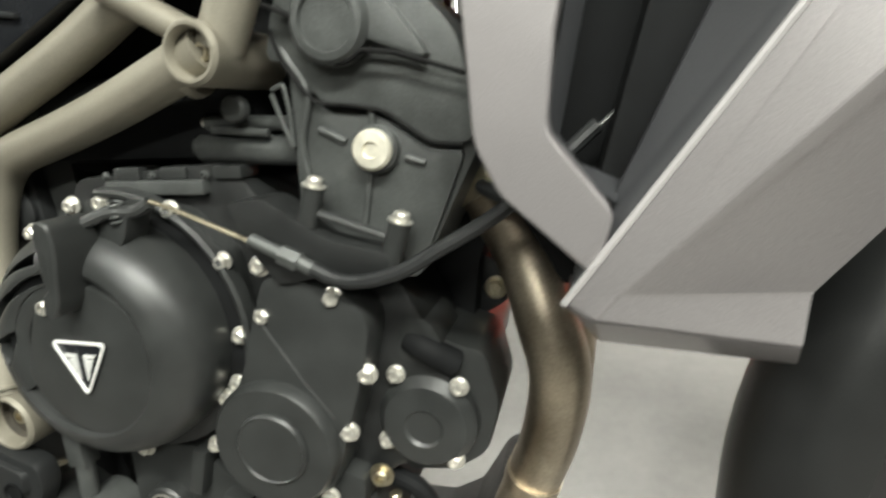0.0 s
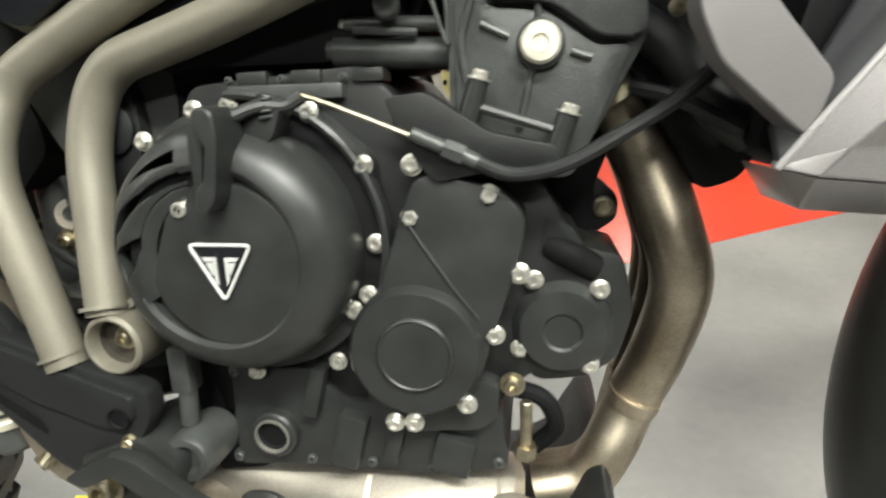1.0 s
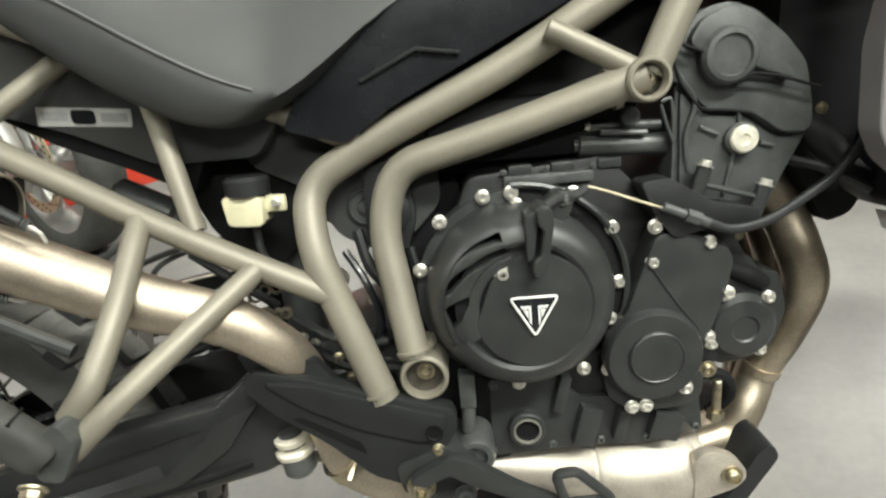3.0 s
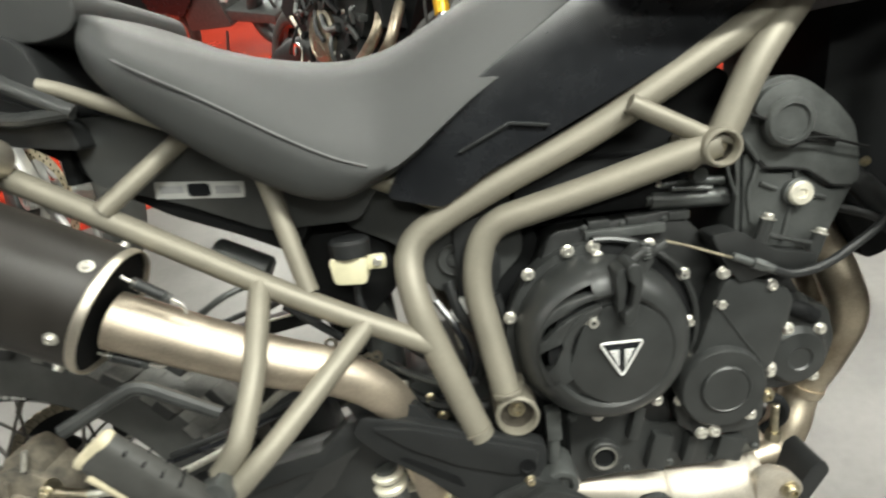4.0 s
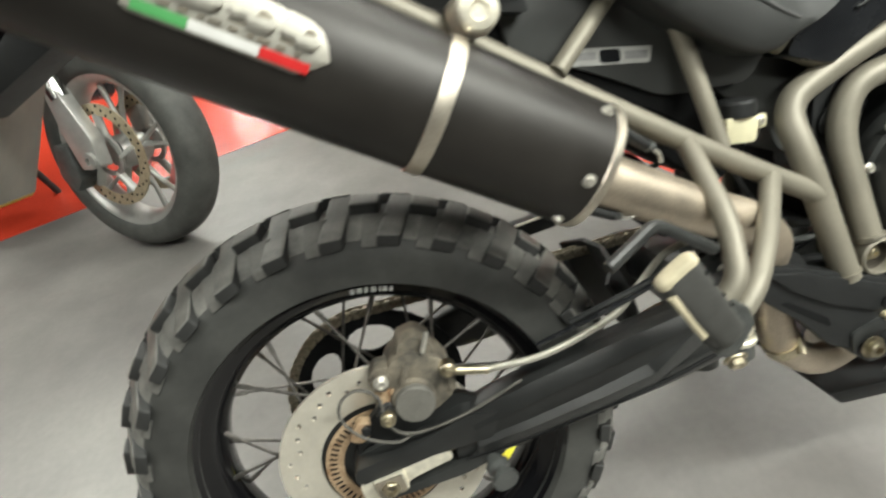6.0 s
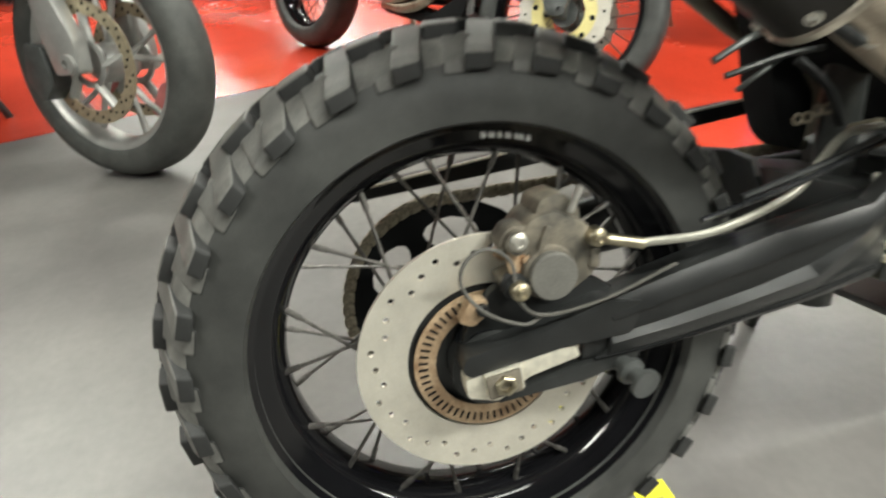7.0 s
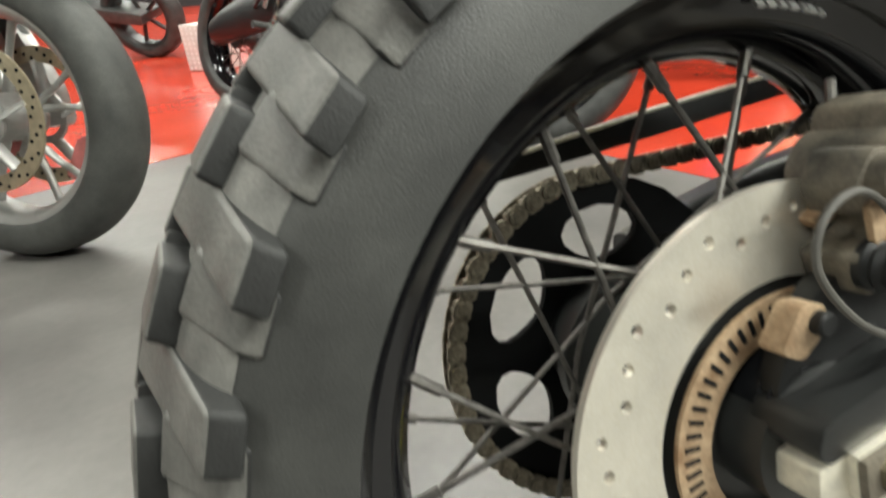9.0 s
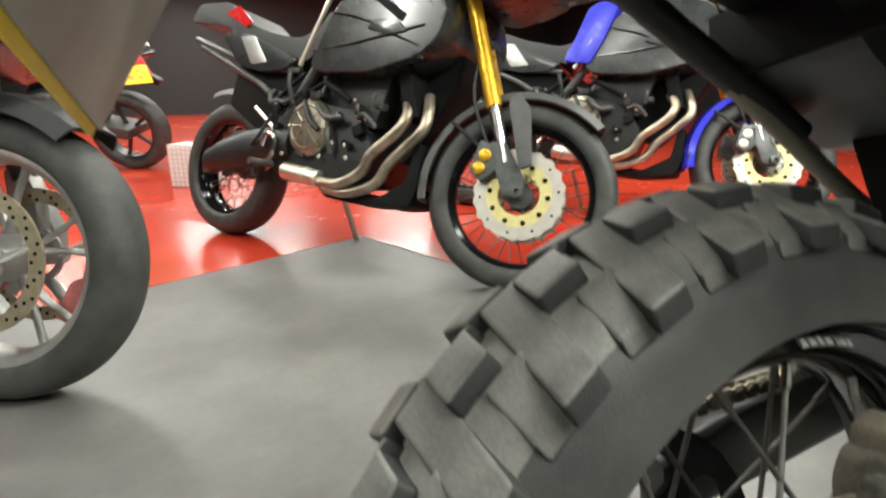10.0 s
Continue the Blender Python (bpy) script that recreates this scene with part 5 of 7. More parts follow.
# ---- rear hugger and side panels ----
part("hugger", loft([[(RW.x + r * math.cos(a), w, RW.z + r * math.sin(a)) for r, w in ((0.345, -0.085), (0.372, -0.05), (0.38, 0.0), (0.372, 0.05), (0.345, 0.085), (0.341, 0.083), (0.366, 0.048), (0.374, 0.0), (0.366, -0.048), (0.341, -0.083))] for a in [radians(6 + 22 * k / 12) for k in range(13)]]), PLASTIC, bike, "black plastic rear wheel hugger")
heel = part("heel_guard", slab(soft2([(0.435, 0.492), (0.447, 0.512), (0.495, 0.500), (0.588, 0.470), (0.632, 0.457), (0.634, 0.437), (0.612, 0.398), (0.582, 0.374), (0.548, 0.388), (0.505, 0.43), (0.462, 0.462)], 0.008), -0.168, -0.150, 0.004), PLASTIC, bike, "black heel guard plate")
part("guard_hole", lathe([(0.0085, 0), (0.0085, 0.002), (0.007, 0.002), (0.006, 0.0006), (0, 0.0006)], (0.611, -0.1722, 0.436), (0, -1, 0), 24), DEEP, heel)
part("guard_slot", slab(soft2([(0.478, 0.459), (0.488, 0.459), (0.54, 0.428), (0.545, 0.415), (0.53, 0.424)], 0.003), -0.1688, -0.166, 0.0), DEEP, heel)
part("guard_facet", slab(soft2([(0.455, 0.500), (0.50, 0.494), (0.588, 0.464), (0.625, 0.452), (0.622, 0.432), (0.600, 0.425), (0.54, 0.445), (0.49, 0.472)], 0.006), -0.1725, -0.166, 0.004, 2, inset=0.04), PLASTIC, heel)
bolt((0.613, -0.168, 0.415), 0.0058, heel, "hex", OLDZINC)
part("footrest_bracket", slab(soft2([(0.57, 0.40), (0.62, 0.42), (0.65, 0.40), (0.645, 0.365), (0.60, 0.355), (0.575, 0.372)], 0.006), -0.172, -0.10, 0.004), BLACK, bike)
bolt((0.594, -0.176, 0.381), 0.0115, heel, "socket", OLDZINC)
bolt((0.636, -0.176, 0.37), 0.009, heel, "socket", BLACK_METAL)
ped = part("brake_pedal", join(slab(soft2([(0.585, 0.404), (0.600, 0.414), (0.624, 0.427), (0.643, 0.423), (0.683, 0.395), (0.727, 0.371), (0.732, 0.350), (0.678, 0.381), (0.645, 0.396), (0.623, 0.410), (0.600, 0.398)], 0.005), -0.201, -0.190, 0.002), sweep(rounded([(0.745, -0.198, 0.346), (0.727, -0.198, 0.372), (0.719, -0.198, 0.402), (0.738, -0.198, 0.404), (0.769, -0.198, 0.374), (0.768, -0.198, 0.347), (0.735, -0.198, 0.348)], 0.006), 0.0048, 10), sweep([(0.728, -0.198, 0.3715), (0.768, -0.198, 0.373)], 0.004, 8)), BLACK, bike, "black brake pedal with an open tip")
for p, q in (((0.5636, -0.1607, 0.4765), (0.5627, -0.1604, 0.4790)), ((0.5982, -0.1525, 0.5110), (0.5978, -0.1518, 0.5135))):
    part("weld_bead", sweep([p, q], 0.0162, 20), FRAME, bike)
pb = [Vector((0.612, -0.185, 0.362)), Vector((0.655, -0.262, 0.315))]
dirp = (pb[1] - pb[0]).normalized()
peg = part("footrest", sweep([pb[0], pb[1]], 0.014, 12, flat=0.55, up=(1, 0, 0.3)), BLACK_METAL, bike, "black serrated rubber footrest")
for k in range(9):
    c = pb[0] + dirp * (0.012 + 0.0092 * k)
    part("footrest_rib", sweep([c - dirp * 0.0025, c + dirp * 0.0025], 0.0170, 12, flat=0.62, up=(1, 0, 0.3)), CASE, peg)
# passenger footrest folded up
P0, P1 = Vector((0.2775, -0.300, 0.5925)), Vector((0.337, -0.281, 0.511))
PA = (P1 - P0).normalized()
PW = (Vector((0.79, 0, 0.58)) - PA * Vector((0.79, 0, 0.58)).dot(PA)).normalized()
PD = PA.cross(PW)
if PD.y > 0:
    PD = -PD


def peg_ring(d, a, b, n=28):
    """A rounded-oblong section of the footrest."""
    out = []
    for i in range(n):
        t = 2 * math.pi * i / n
        out.append(P0 + PA * d + PW * a * math.copysign(abs(math.cos(t)) ** 0.55, math.cos(t)) + PD * b * math.copysign(abs(math.sin(t)) ** 0.7, math.sin(t)))
    return out


PEGL = (P1 - P0).length
CREAM = mat("worn_cream_rubber", (0.46, 0.41, 0.29), 0.6, 0.0, 0.2, 60)
pf = part("passenger_footrest", loft([peg_ring(d, a, b) for d, a, b in ((0.002, 0.0180, 0.0085), (0.004, 0.0186, 0.0090), (PEGL * 0.5, 0.0180, 0.0115), (PEGL - 0.006, 0.0165, 0.0115), (PEGL, 0.013, 0.010))]), mat("grey_worn_rubber", (0.050, 0.050, 0.047), 0.6, 0.0, 0.2, 60, 0.2), bike, "grey rubber passenger footrest folded up with cream worn end", 40)
part("footrest_end", loft([peg_ring(d, a, b) for d, a, b in ((-0.003, 0.012, 0.004), (-0.0025, 0.0165, 0.0065), (-0.0005, 0.0192, 0.0082), (0.0040, 0.0195, 0.0088))]), CREAM, pf, "cream worn rubber end", 50)
part("footrest_edge", sweep([P0 - PW * 0.0150 + PD * 0.0062 + PA * 0.012, P0 - PW * 0.0155 + PD * 0.0062 + PA * (PEGL * 0.72)], 0.0052, 8, flat=0.6), CREAM, pf, "cream worn lower edge")
for q in range(4):
    c = P0 + PW * 0.0168 + PA * (0.018 + 0.016 * q)
    part("footrest_groove", sweep([c + PD * 0.009, c - PD * 0.009], 0.0012, 6), DEEP, pf)
bolt((0.334, -0.296, 0.4975), 0.009, pf, "hex", OLDZINC, axis=(0, -0.8, -0.6))
part("footrest_yoke", slab(soft2([(0.322, 0.522), (0.352, 0.540), (0.362, 0.520), (0.345, 0.490), (0.327, 0.492)], 0.006), -0.284, -0.262, 0.003), BLACK_METAL, pf)
part("heel_stay", sweep(rounded([(0.236, -0.272, 0.592), (0.2857, -0.2508, 0.6132), (0.296, -0.248, 0.610), (0.3484, -0.243, 0.5767)], 0.010), 0.0060, 10), BLACK, bike)
# shock and linkage
part("shock_spring", sweep([(0.475 + 0.034 * math.cos(a) - 0.002 * a / 6.283, -0.028 + 0.034 * math.sin(a), 0.32 + 0.024 * a / 6.283) for a in [0.35 * k for k in range(60)]], 0.0065, 8), mat("yellowed_white_spring", (0.55, 0.52, 0.42), 0.4), bike, "pale coil spring")
part("shock_body", cyl((0.475, -0.028, 0.30), (0.455, -0.028, 0.66), 0.022, 18), BLACK_METAL, bike)
# wiring, chain end and clamps between the frame tubes
for pts, r, m_ in (([(0.55, -0.10, 0.62), (0.56, -0.11, 0.585), (0.58, -0.115, 0.555), (0.575, -0.11, 0.515), (0.55, -0.10, 0.49)], 0.006, PLASTIC),
                   ([(0.535, -0.10, 0.60), (0.555, -0.115, 0.57), (0.565, -0.115, 0.53), (0.55, -0.11, 0.50), (0.51, -0.10, 0.48)], 0.004, GLOSSP),
                   ([(0.60, -0.10, 0.60), (0.605, -0.105, 0.57), (0.60, -0.11, 0.53), (0.62, -0.10, 0.50)], 0.005, PLASTIC),
                   ([(0.47, -0.09, 0.53), (0.50, -0.10, 0.515), (0.535, -0.11, 0.505), (0.57, -0.115, 0.508)], 0.0045, BLACK_METAL),
                   ([(0.45, -0.08, 0.50), (0.49, -0.10, 0.495), (0.53, -0.115, 0.482), (0.58, -0.12, 0.48)], 0.006, PLASTIC),
                   ([(0.20, -0.152, 0.462), (0.30, -0.152, 0.492), (0.37, -0.145, 0.515), (0.44, -0.12, 0.525)], 0.003, GLOSSP),
                   ([(0.24, -0.150, 0.480), (0.33, -0.148, 0.508), (0.40, -0.135, 0.527)], 0.0035, PLASTIC)):
    part("wire", sweep(smooth_line(pts, 6), r, 8), m_, bike)
part("white_connector", slab(soft2([(0.548, 0.585), (0.560, 0.603), (0.572, 0.600), (0.570, 0.586), (0.560, 0.576), (0.550, 0.576)], 0.003), -0.108, -0.098, 0.001), WHITE, bike, "white plastic wiring connector")
part("wire_sleeve", cyl((0.556, -0.112, 0.566), (0.560, -0.112, 0.548), 0.005, 12, bev=0.001), HOSE, bike)
for p in ((0.528, -0.112, 0.468), (0.516, -0.11, 0.490), (0.545, -0.115, 0.478)):
    bolt(p, 0.006, bike, "hex", OLDZINC)
part("pivot_casting", slab(soft2([(0.49, 0.50), (0.53, 0.515), (0.60, 0.51), (0.60, 0.44), (0.55, 0.43), (0.50, 0.46)], 0.008), -0.095, 0.05, 0.005), BLACK_METAL, bike)
ringl = finish(lathe([(0.0042, 0), (0.0075, 0), (0.0075, 0.002), (0.0042, 0.002), (0.0042, 0)], (0, 0, 0), (0, -1, 0), 16), "chain_roller", CHAINM)
for k in range(5):
    o = new("chain_roller", ringl)
    o.parent = bike
    o.matrix_local = Matrix.Translation((0.398 + 0.0125 * k, -0.034, 0.5355 + 0.0045 * k - (0.003 if k % 2 else 0)))
# exposed linkage below the heel guard
stack = part("linkage_collar", lathe([(0, -0.004), (0.014, -0.004), (0.017, 0.0), (0.017, 0.020), (0.013, 0.022), (0.013, 0.048), (0, 0.050)], (0.462, -0.126, 0.374), (-0.1, 0, 1), 28), BLACK_METAL, bike, "suspension linkage collar with pale metal rings")
for h, r in ((0.024, 0.0195), (0.038, 0.0175)):
    part("collar_ring", lathe([(0.012, h - 0.004), (r, h - 0.004), (r + 0.001, h - 0.002), (r + 0.001, h + 0.002), (r - 0.001, h + 0.004), (0.012, h + 0.005)], (0.462, -0.126, 0.374), (-0.1, 0, 1), 28), ALU, stack)
# brake fluid reservoir
resv = part("brake_fluid_reservoir", join(slab(soft2([(0.434, 0.668), (0.472, 0.666), (0.470, 0.638), (0.437, 0.640)], 0.006), -0.130, -0.098, 0.004), box((0.478, -0.115, 0.657), (0.024, 0.008, 0.016), 0.004)), RESV, bike, "cream translucent brake fluid reservoir")
part("reservoir_cap", lathe([(0, 0), (0.021, 0), (0.021, 0.014), (0.018, 0.017), (0, 0.017)], (0.455, -0.114, 0.667), (0, 0, 1), 28), PLASTIC, resv)
bolt((0.481, -0.119, 0.657), 0.0045, resv)
part("reservoir_hose", sweep(smooth_line([(0.455, -0.11, 0.64), (0.46, -0.11, 0.60), (0.50, -0.10, 0.55), (0.56, -0.09, 0.50)], 6), 0.004, 8), PLASTIC, bike)
# seat: lofted over stations along x
SEAT = [(0.245, 0.865, 0.893, 0.925, 0.10, 0.125), (0.27, 0.846, 0.880, 0.915, 0.112, 0.150), (0.30, 0.822, 0.866, 0.900, 0.113, 0.160), (0.36, 0.776, 0.832, 0.878, 0.11, 0.165), (0.42, 0.740, 0.794, 0.864, 0.105, 0.164), (0.46, 0.729, 0.771, 0.859, 0.10, 0.160), (0.495, 0.739, 0.757, 0.862, 0.095, 0.152), (0.53, 0.757, 0.768, 0.872, 0.09, 0.146), (0.60, 0.806, 0.816, 0.905, 0.08, 0.128), (0.70, 0.862, 0.872, 0.945, 0.06, 0.105), (0.74, 0.885, 0.895, 0.955, 0.05, 0.09)]
secs = []
for x, zb, zs, zt, wt, wb in SEAT:
    half = [(-(wb - 0.016), zb), (-wb, zb + 0.006), (-(wb + 0.003), zs), (-(wt + (wb - wt) * 0.62), zs + (zt - zs) * 0.55), (-(wt + (wb - wt) * 0.15), zs + (zt - zs) * 0.86), (-wt * 0.55, zt - 0.002), (0, zt)]
    full = half + [(-a, b) for a, b in half[-2::-1]]
    secs.append([(x, a, b) for a, b in full])
dense = []
for i in range(len(secs[0])):
    dense.append(smooth_line([s[i] for s in secs], 4))
secs = [[dense[i][j] for i in range(len(dense))] for j in range(len(dense[0]))]
secs = [[Vector(p) for p in smooth_line(s, 3)] for s in secs]
seat = part("seat", loft(secs), SEATM, bike, "grey-black vinyl rider seat with a stitched seam", 60)
part("seam", sweep(smooth_line([(0.25, -0.131, 0.892), (0.30, -0.1642, 0.866), (0.36, -0.1692, 0.832), (0.42, -0.1682, 0.794), (0.46, -0.1640, 0.771), (0.49, -0.1565, 0.758)], 6), 0.0014, 6), mat("grey_seam_thread", (0.10, 0.10, 0.10), 0.6), seat)
# passenger seat pad and tail
part("passenger_seat", slab(soft2([(0.245, 0.905), (0.25, 0.94), (0.10, 1.00), (-0.15, 1.05), (-0.18, 1.02), (0.05, 0.95), (0.2, 0.895)], 0.02), -0.12, 0.12, 0.015, 3), SEATM, bike)
# side panels
AIRBOX = mat("smooth_grey_black_panel", (0.048, 0.050, 0.049), 0.40, 0.0, 0.18, 14, 0.06, 900, fine=0.2)
part("side_panel", slab(soft2([(0.20, 0.83), (0.215, 0.765), (0.30, 0.735), (0.375, 0.70), (0.47, 0.70), (0.50, 0.745), (0.30, 0.83)], 0.012), -0.112, 0.112, 0.008), AIRBOX, bike, "black battery side panel")
part("inner_mudguard", slab(soft2([(0.36, 0.71), (0.48, 0.70), (0.50, 0.62), (0.46, 0.58), (0.40, 0.62)], 0.012), -0.075, 0.075, 0.006), DEEP, bike)
# added near-black filler that darkens the gap above the swingarm
part("swingarm_guard", slab(soft2([(0.372, 0.628), (0.395, 0.618), (0.445, 0.56), (0.44, 0.49), (0.410, 0.512), (0.388, 0.560)], 0.015), -0.005, 0.05, 0.006), DEEP, bike)
part("shock_reservoir", cyl((0.29, -0.05, 0.672), (0.35, -0.05, 0.640), 0.017, 18, bev=0.004), BLACK_METAL, bike)
for k, (p, q, r) in enumerate((((0.26, -0.06, 0.60), (0.33, -0.04, 0.628), 0.004), ((0.28, -0.055, 0.585), (0.40, -0.05, 0.612), 0.0035), ((0.36, -0.06, 0.60), (0.44, -0.05, 0.53), 0.005), ((0.30, -0.05, 0.57), (0.35, -0.045, 0.60), 0.003))):
    part("guard_strip", sweep(smooth_line([p, (Vector(p) + Vector(q)) / 2 + Vector((0, -0.01, 0.006)), q], 4), r, 8), (BLACK_METAL, BLACK, PLASTIC, BLACK_METAL)[k], bike)
tray = part("battery_box", slab(soft2([(0.43, 0.775), (0.51, 0.775), (0.63, 0.725), (0.635, 0.64), (0.60, 0.605), (0.560, 0.598), (0.53, 0.612), (0.50, 0.665), (0.45, 0.69)], 0.012), -0.088, 0.03, 0.006), AIRBOX, bike, "smooth grey-black airbox panel")
part("drain_cap", lathe([(0.019, 0), (0.019, 0.003), (0.0165, 0.0045), (0.0155, 0.003), (0.009, 0.003), (0.008, 0.005), (0, 0.005)], (0.560, -0.088, 0.641), (0, -1, 0), 28), AIRBOX, tray)
part("cap_hex", cyl((0.560, -0.092, 0.641), (0.560, -0.0955, 0.641), 0.0055, 6), AIRBOX, tray)
part("heel_guard_ear", slab(soft2([(0.432, 0.524), (0.448, 0.488), (0.53, 0.478), (0.505, 0.512)], 0.004), -0.158, -0.146, 0.003), PLASTIC, bike)
lab = part("warning_label", slab(soft2([(0.275, 0.762), (0.362, 0.753), (0.360, 0.737), (0.273, 0.745)], 0.002), -0.1130, -0.1118, 0.0), mat("silvered_label", (0.55, 0.55, 0.53), 0.35, 0.3, 0.1, 80), bike, "silver warning label with unreadable print")
part("label_mark", slab(soft2([(0.306, 0.757), (0.328, 0.755), (0.328, 0.742), (0.306, 0.744)], 0.004), -0.1134, -0.1126, 0.0), GLOSSP, lab)
part("label_text", slab([(0.333, 0.752), (0.357, 0.7495), (0.357, 0.7415), (0.333, 0.744)], -0.1134, -0.1127, 0.0), mat("grey_print", (0.3, 0.3, 0.3), 0.5), lab)
part("label_text", slab([(0.279, 0.7575), (0.302, 0.755), (0.302, 0.748), (0.279, 0.750)], -0.1134, -0.1127, 0.0), mat("grey_print", (0.3, 0.3, 0.3), 0.5), lab)
# tank side infill panel
tp = part("tank_side_panel", slab(soft2([(0.50, 0.722), (0.555, 0.706), (0.60, 0.735), (0.86, 0.855), (0.84, 0.92), (0.74, 0.915), (0.60, 0.825), (0.53, 0.775)], 0.008), -0.128, 0.128, 0.006), GLOSSP, bike, "smooth black tank infill panel")
part("panel_highlight_edge", sweep([(0.575, -0.13, 0.758), (0.625, -0.131, 0.780), (0.662, -0.131, 0.774)], 0.0018, 6), PLASTIC, tp)
tank = part("fuel_tank", slab(soft2([(0.72, 0.88), (0.72, 0.97), (0.85, 1.05), (1.02, 1.06), (1.10, 0.98), (1.08, 0.88), (0.96, 0.85), (0.86, 0.865)], 0.03), -0.17, 0.17, 0.03, 4), SHROUD, bike, "silver-grey fuel tank")
# tail rack area over the silencer
part("tail_cover", slab(soft2([(-0.10, 0.93), (0.05, 0.865), (0.105, 0.88), (0.13, 0.875), (0.225, 0.825), (0.23, 0.80), (0.17, 0.81), (0.06, 0.835), (-0.10, 0.905)], 0.006), -0.138, -0.10, 0.004), PLASTIC, bike)
tb = part("rack_bracket", slab(soft2([(0.050, 0.868), (0.090, 0.884), (0.130, 0.893), (0.165, 0.875), (0.153, 0.857), (0.093, 0.853)], 0.006), -0.165, -0.14, 0.003), BLACK, bike)
bolt((0.078, -0.166, 0.872), 0.0085, tb, "socket")
bolt((0.149, -0.155, 0.910), 0.013, tb, "socket")
part("rack_strap", sweep([(0.06, -0.15, 0.945), (0.110, -0.152, 0.912), (0.19, -0.152, 0.862), (0.240, -0.15, 0.834)], 0.0075, 10, flat=0.7), BLACK, bike)
part("rack_stay", sweep(rounded([(0.10, -0.15, 0.850), (0.19, -0.15, 0.832), (0.238, -0.15, 0.834)], 0.01), 0.0065, 10), BLACK, bike)
part("under_tail_guard", slab(soft2([(-0.12, 0.945), (0.10, 0.846), (0.1425, 0.8185), (0.186, 0.792), (0.2305, 0.7555), (0.282, 0.725), (0.34, 0.70), (0.40, 0.67), (0.44, 0.75), (0.25, 0.83), (-0.05, 0.96)], 0.006), -0.105, -0.02, 0.006), DEEP, bike)
# added near-black plate that darkens the side panel's lit rear face
part("battery_rear_wall", box((0.196, 0, 0.802), (0.012, 0.226, 0.070), 0.003), DEEP, bike)
part("rail_sleeve", sweep([(0.036, -0.1515, 0.8625), (0.080, -0.1520, 0.8362)], 0.0150, 16), PLASTIC, bike)
part("rail_sleeve", sweep([(-0.10, -0.15, 0.948), (-0.028, -0.1507, 0.902)], 0.0150, 16), PLASTIC, bike)
# added black cover on the far rail, for the shade it lies in
part("rail_sleeve", sweep([(-0.10, 0.094, 0.926), (0.30, 0.094, 0.714)], 0.0155, 14), PLASTIC, bike)
part("tail_unit", slab(soft2([(-0.45, 1.03), (-0.10, 0.99), (0.20, 0.90), (0.22, 0.82), (0.10, 0.85), (-0.15, 0.93), (-0.45, 0.98)], 0.02), -0.132, 0.08, 0.01), PLASTIC, bike)
bolt((0.031, -0.155, 0.930), 0.011, tb, "socket", OLDZINC)

# rear plate on its hanger, seen from behind
PLB, PLU = Vector((-0.371, -0.020, 0.686)), Vector((0.075, 0, 0.155)).normalized()
plm = Matrix.Translation(PLB) @ Matrix((Vector((0, 1, 0)), PLU, Vector((0, 1, 0)).cross(PLU))).transposed().to_4x4()
PLBACK = mat("grey_plate_backing", (0.30, 0.29, 0.25), 0.45, 0.0, 0.15, 20, 0.05)
rp = part("rear_plate", box((0, 0, 0), (0.21, 0.155, 0.003), 0.0008), PLATEY, bike, "yellow rear plate seen from its back")
rp.matrix_basis = plm @ Matrix.Translation((0, 0.0775, -0.0022))
rb = part("plate_backing", box((0, 0, 0), (0.204, 0.148, 0.003), 0.0008), PLBACK, rp, "grey plastic plate backing")
rb.matrix_basis = Matrix.Translation((0, 0.002, 0.0031))
part("plate_hanger", slab(soft2([(-0.345, 0.770), (-0.325, 0.795), (-0.18, 0.93), (-0.12, 0.95), (-0.12, 0.91), (-0.22, 0.84)], 0.012), -0.055, 0.010, 0.006), PLASTIC, bike, "black plastic plate hanger")
rfl = part("rear_reflector", box((-0.392, -0.118, 0.655), (0.014, 0.034, 0.044), 0.004), GLOSSP, bike)
part("reflector_lens", box((-0.3865, -0.1365, 0.655), (0.008, 0.004, 0.036), 0.002), REDP, rfl, "red reflector lens")

# ---- front: radiator shroud and wheel ----
shr = part("radiator_shroud", join(slab(soft2([(1.012, 0.735), (1.008, 0.69), (1.038, 0.654), (1.030, 0.625), (0.987, 0.663), (0.976, 0.686), (0.972, 0.75), (0.99, 0.86), (1.04, 0.86)], 0.006), -0.190, -0.165, 0.0095, 1)), SHROUD, bike, "silver-grey angular radiator shroud")


def facets(verts, faces, back=0.012):
    """A thin faceted shell."""
    bm = bmesh.new()
    vs = [bm.verts.new(v) for v in verts]
    for f in faces:
        bm.faces.new([vs[k] for k in f])
    g = bmesh.ops.extrude_face_region(bm, geom=bm.faces[:])
    bmesh.ops.translate(bm, vec=(0, back, 0), verts=[v for v in g["geom"] if isinstance(v, bmesh.types.BMVert)])
    return bevel(bm, 0.0012, 2, 12)


SH = [(1.017, -0.190, 0.6125), (1.1848, -0.2192, 0.86), (1.0395, -0.206, 0.622), (1.188, -0.2134, 0.86), (1.2548, -0.2528, 0.86), (1.114, -0.196, 0.623), (1.29, -0.212, 0.86), (1.0295, -0.203, 0.6097), (1.111, -0.2015, 0.602)]
# highlight along the ridge, painted as a thin bright strip
RIDGE = mat("bright_silver_edge_paint", (0.55, 0.53, 0.53), 0.3, 0.4, 0.08, 6, 0.05)
part("ridge_edge", sweep([(1.0165, -0.1912, 0.6125), (1.1843000000000001, -0.2204, 0.86)], 0.0019, 8), RIDGE, shr, "bright highlight line along the panel edge")
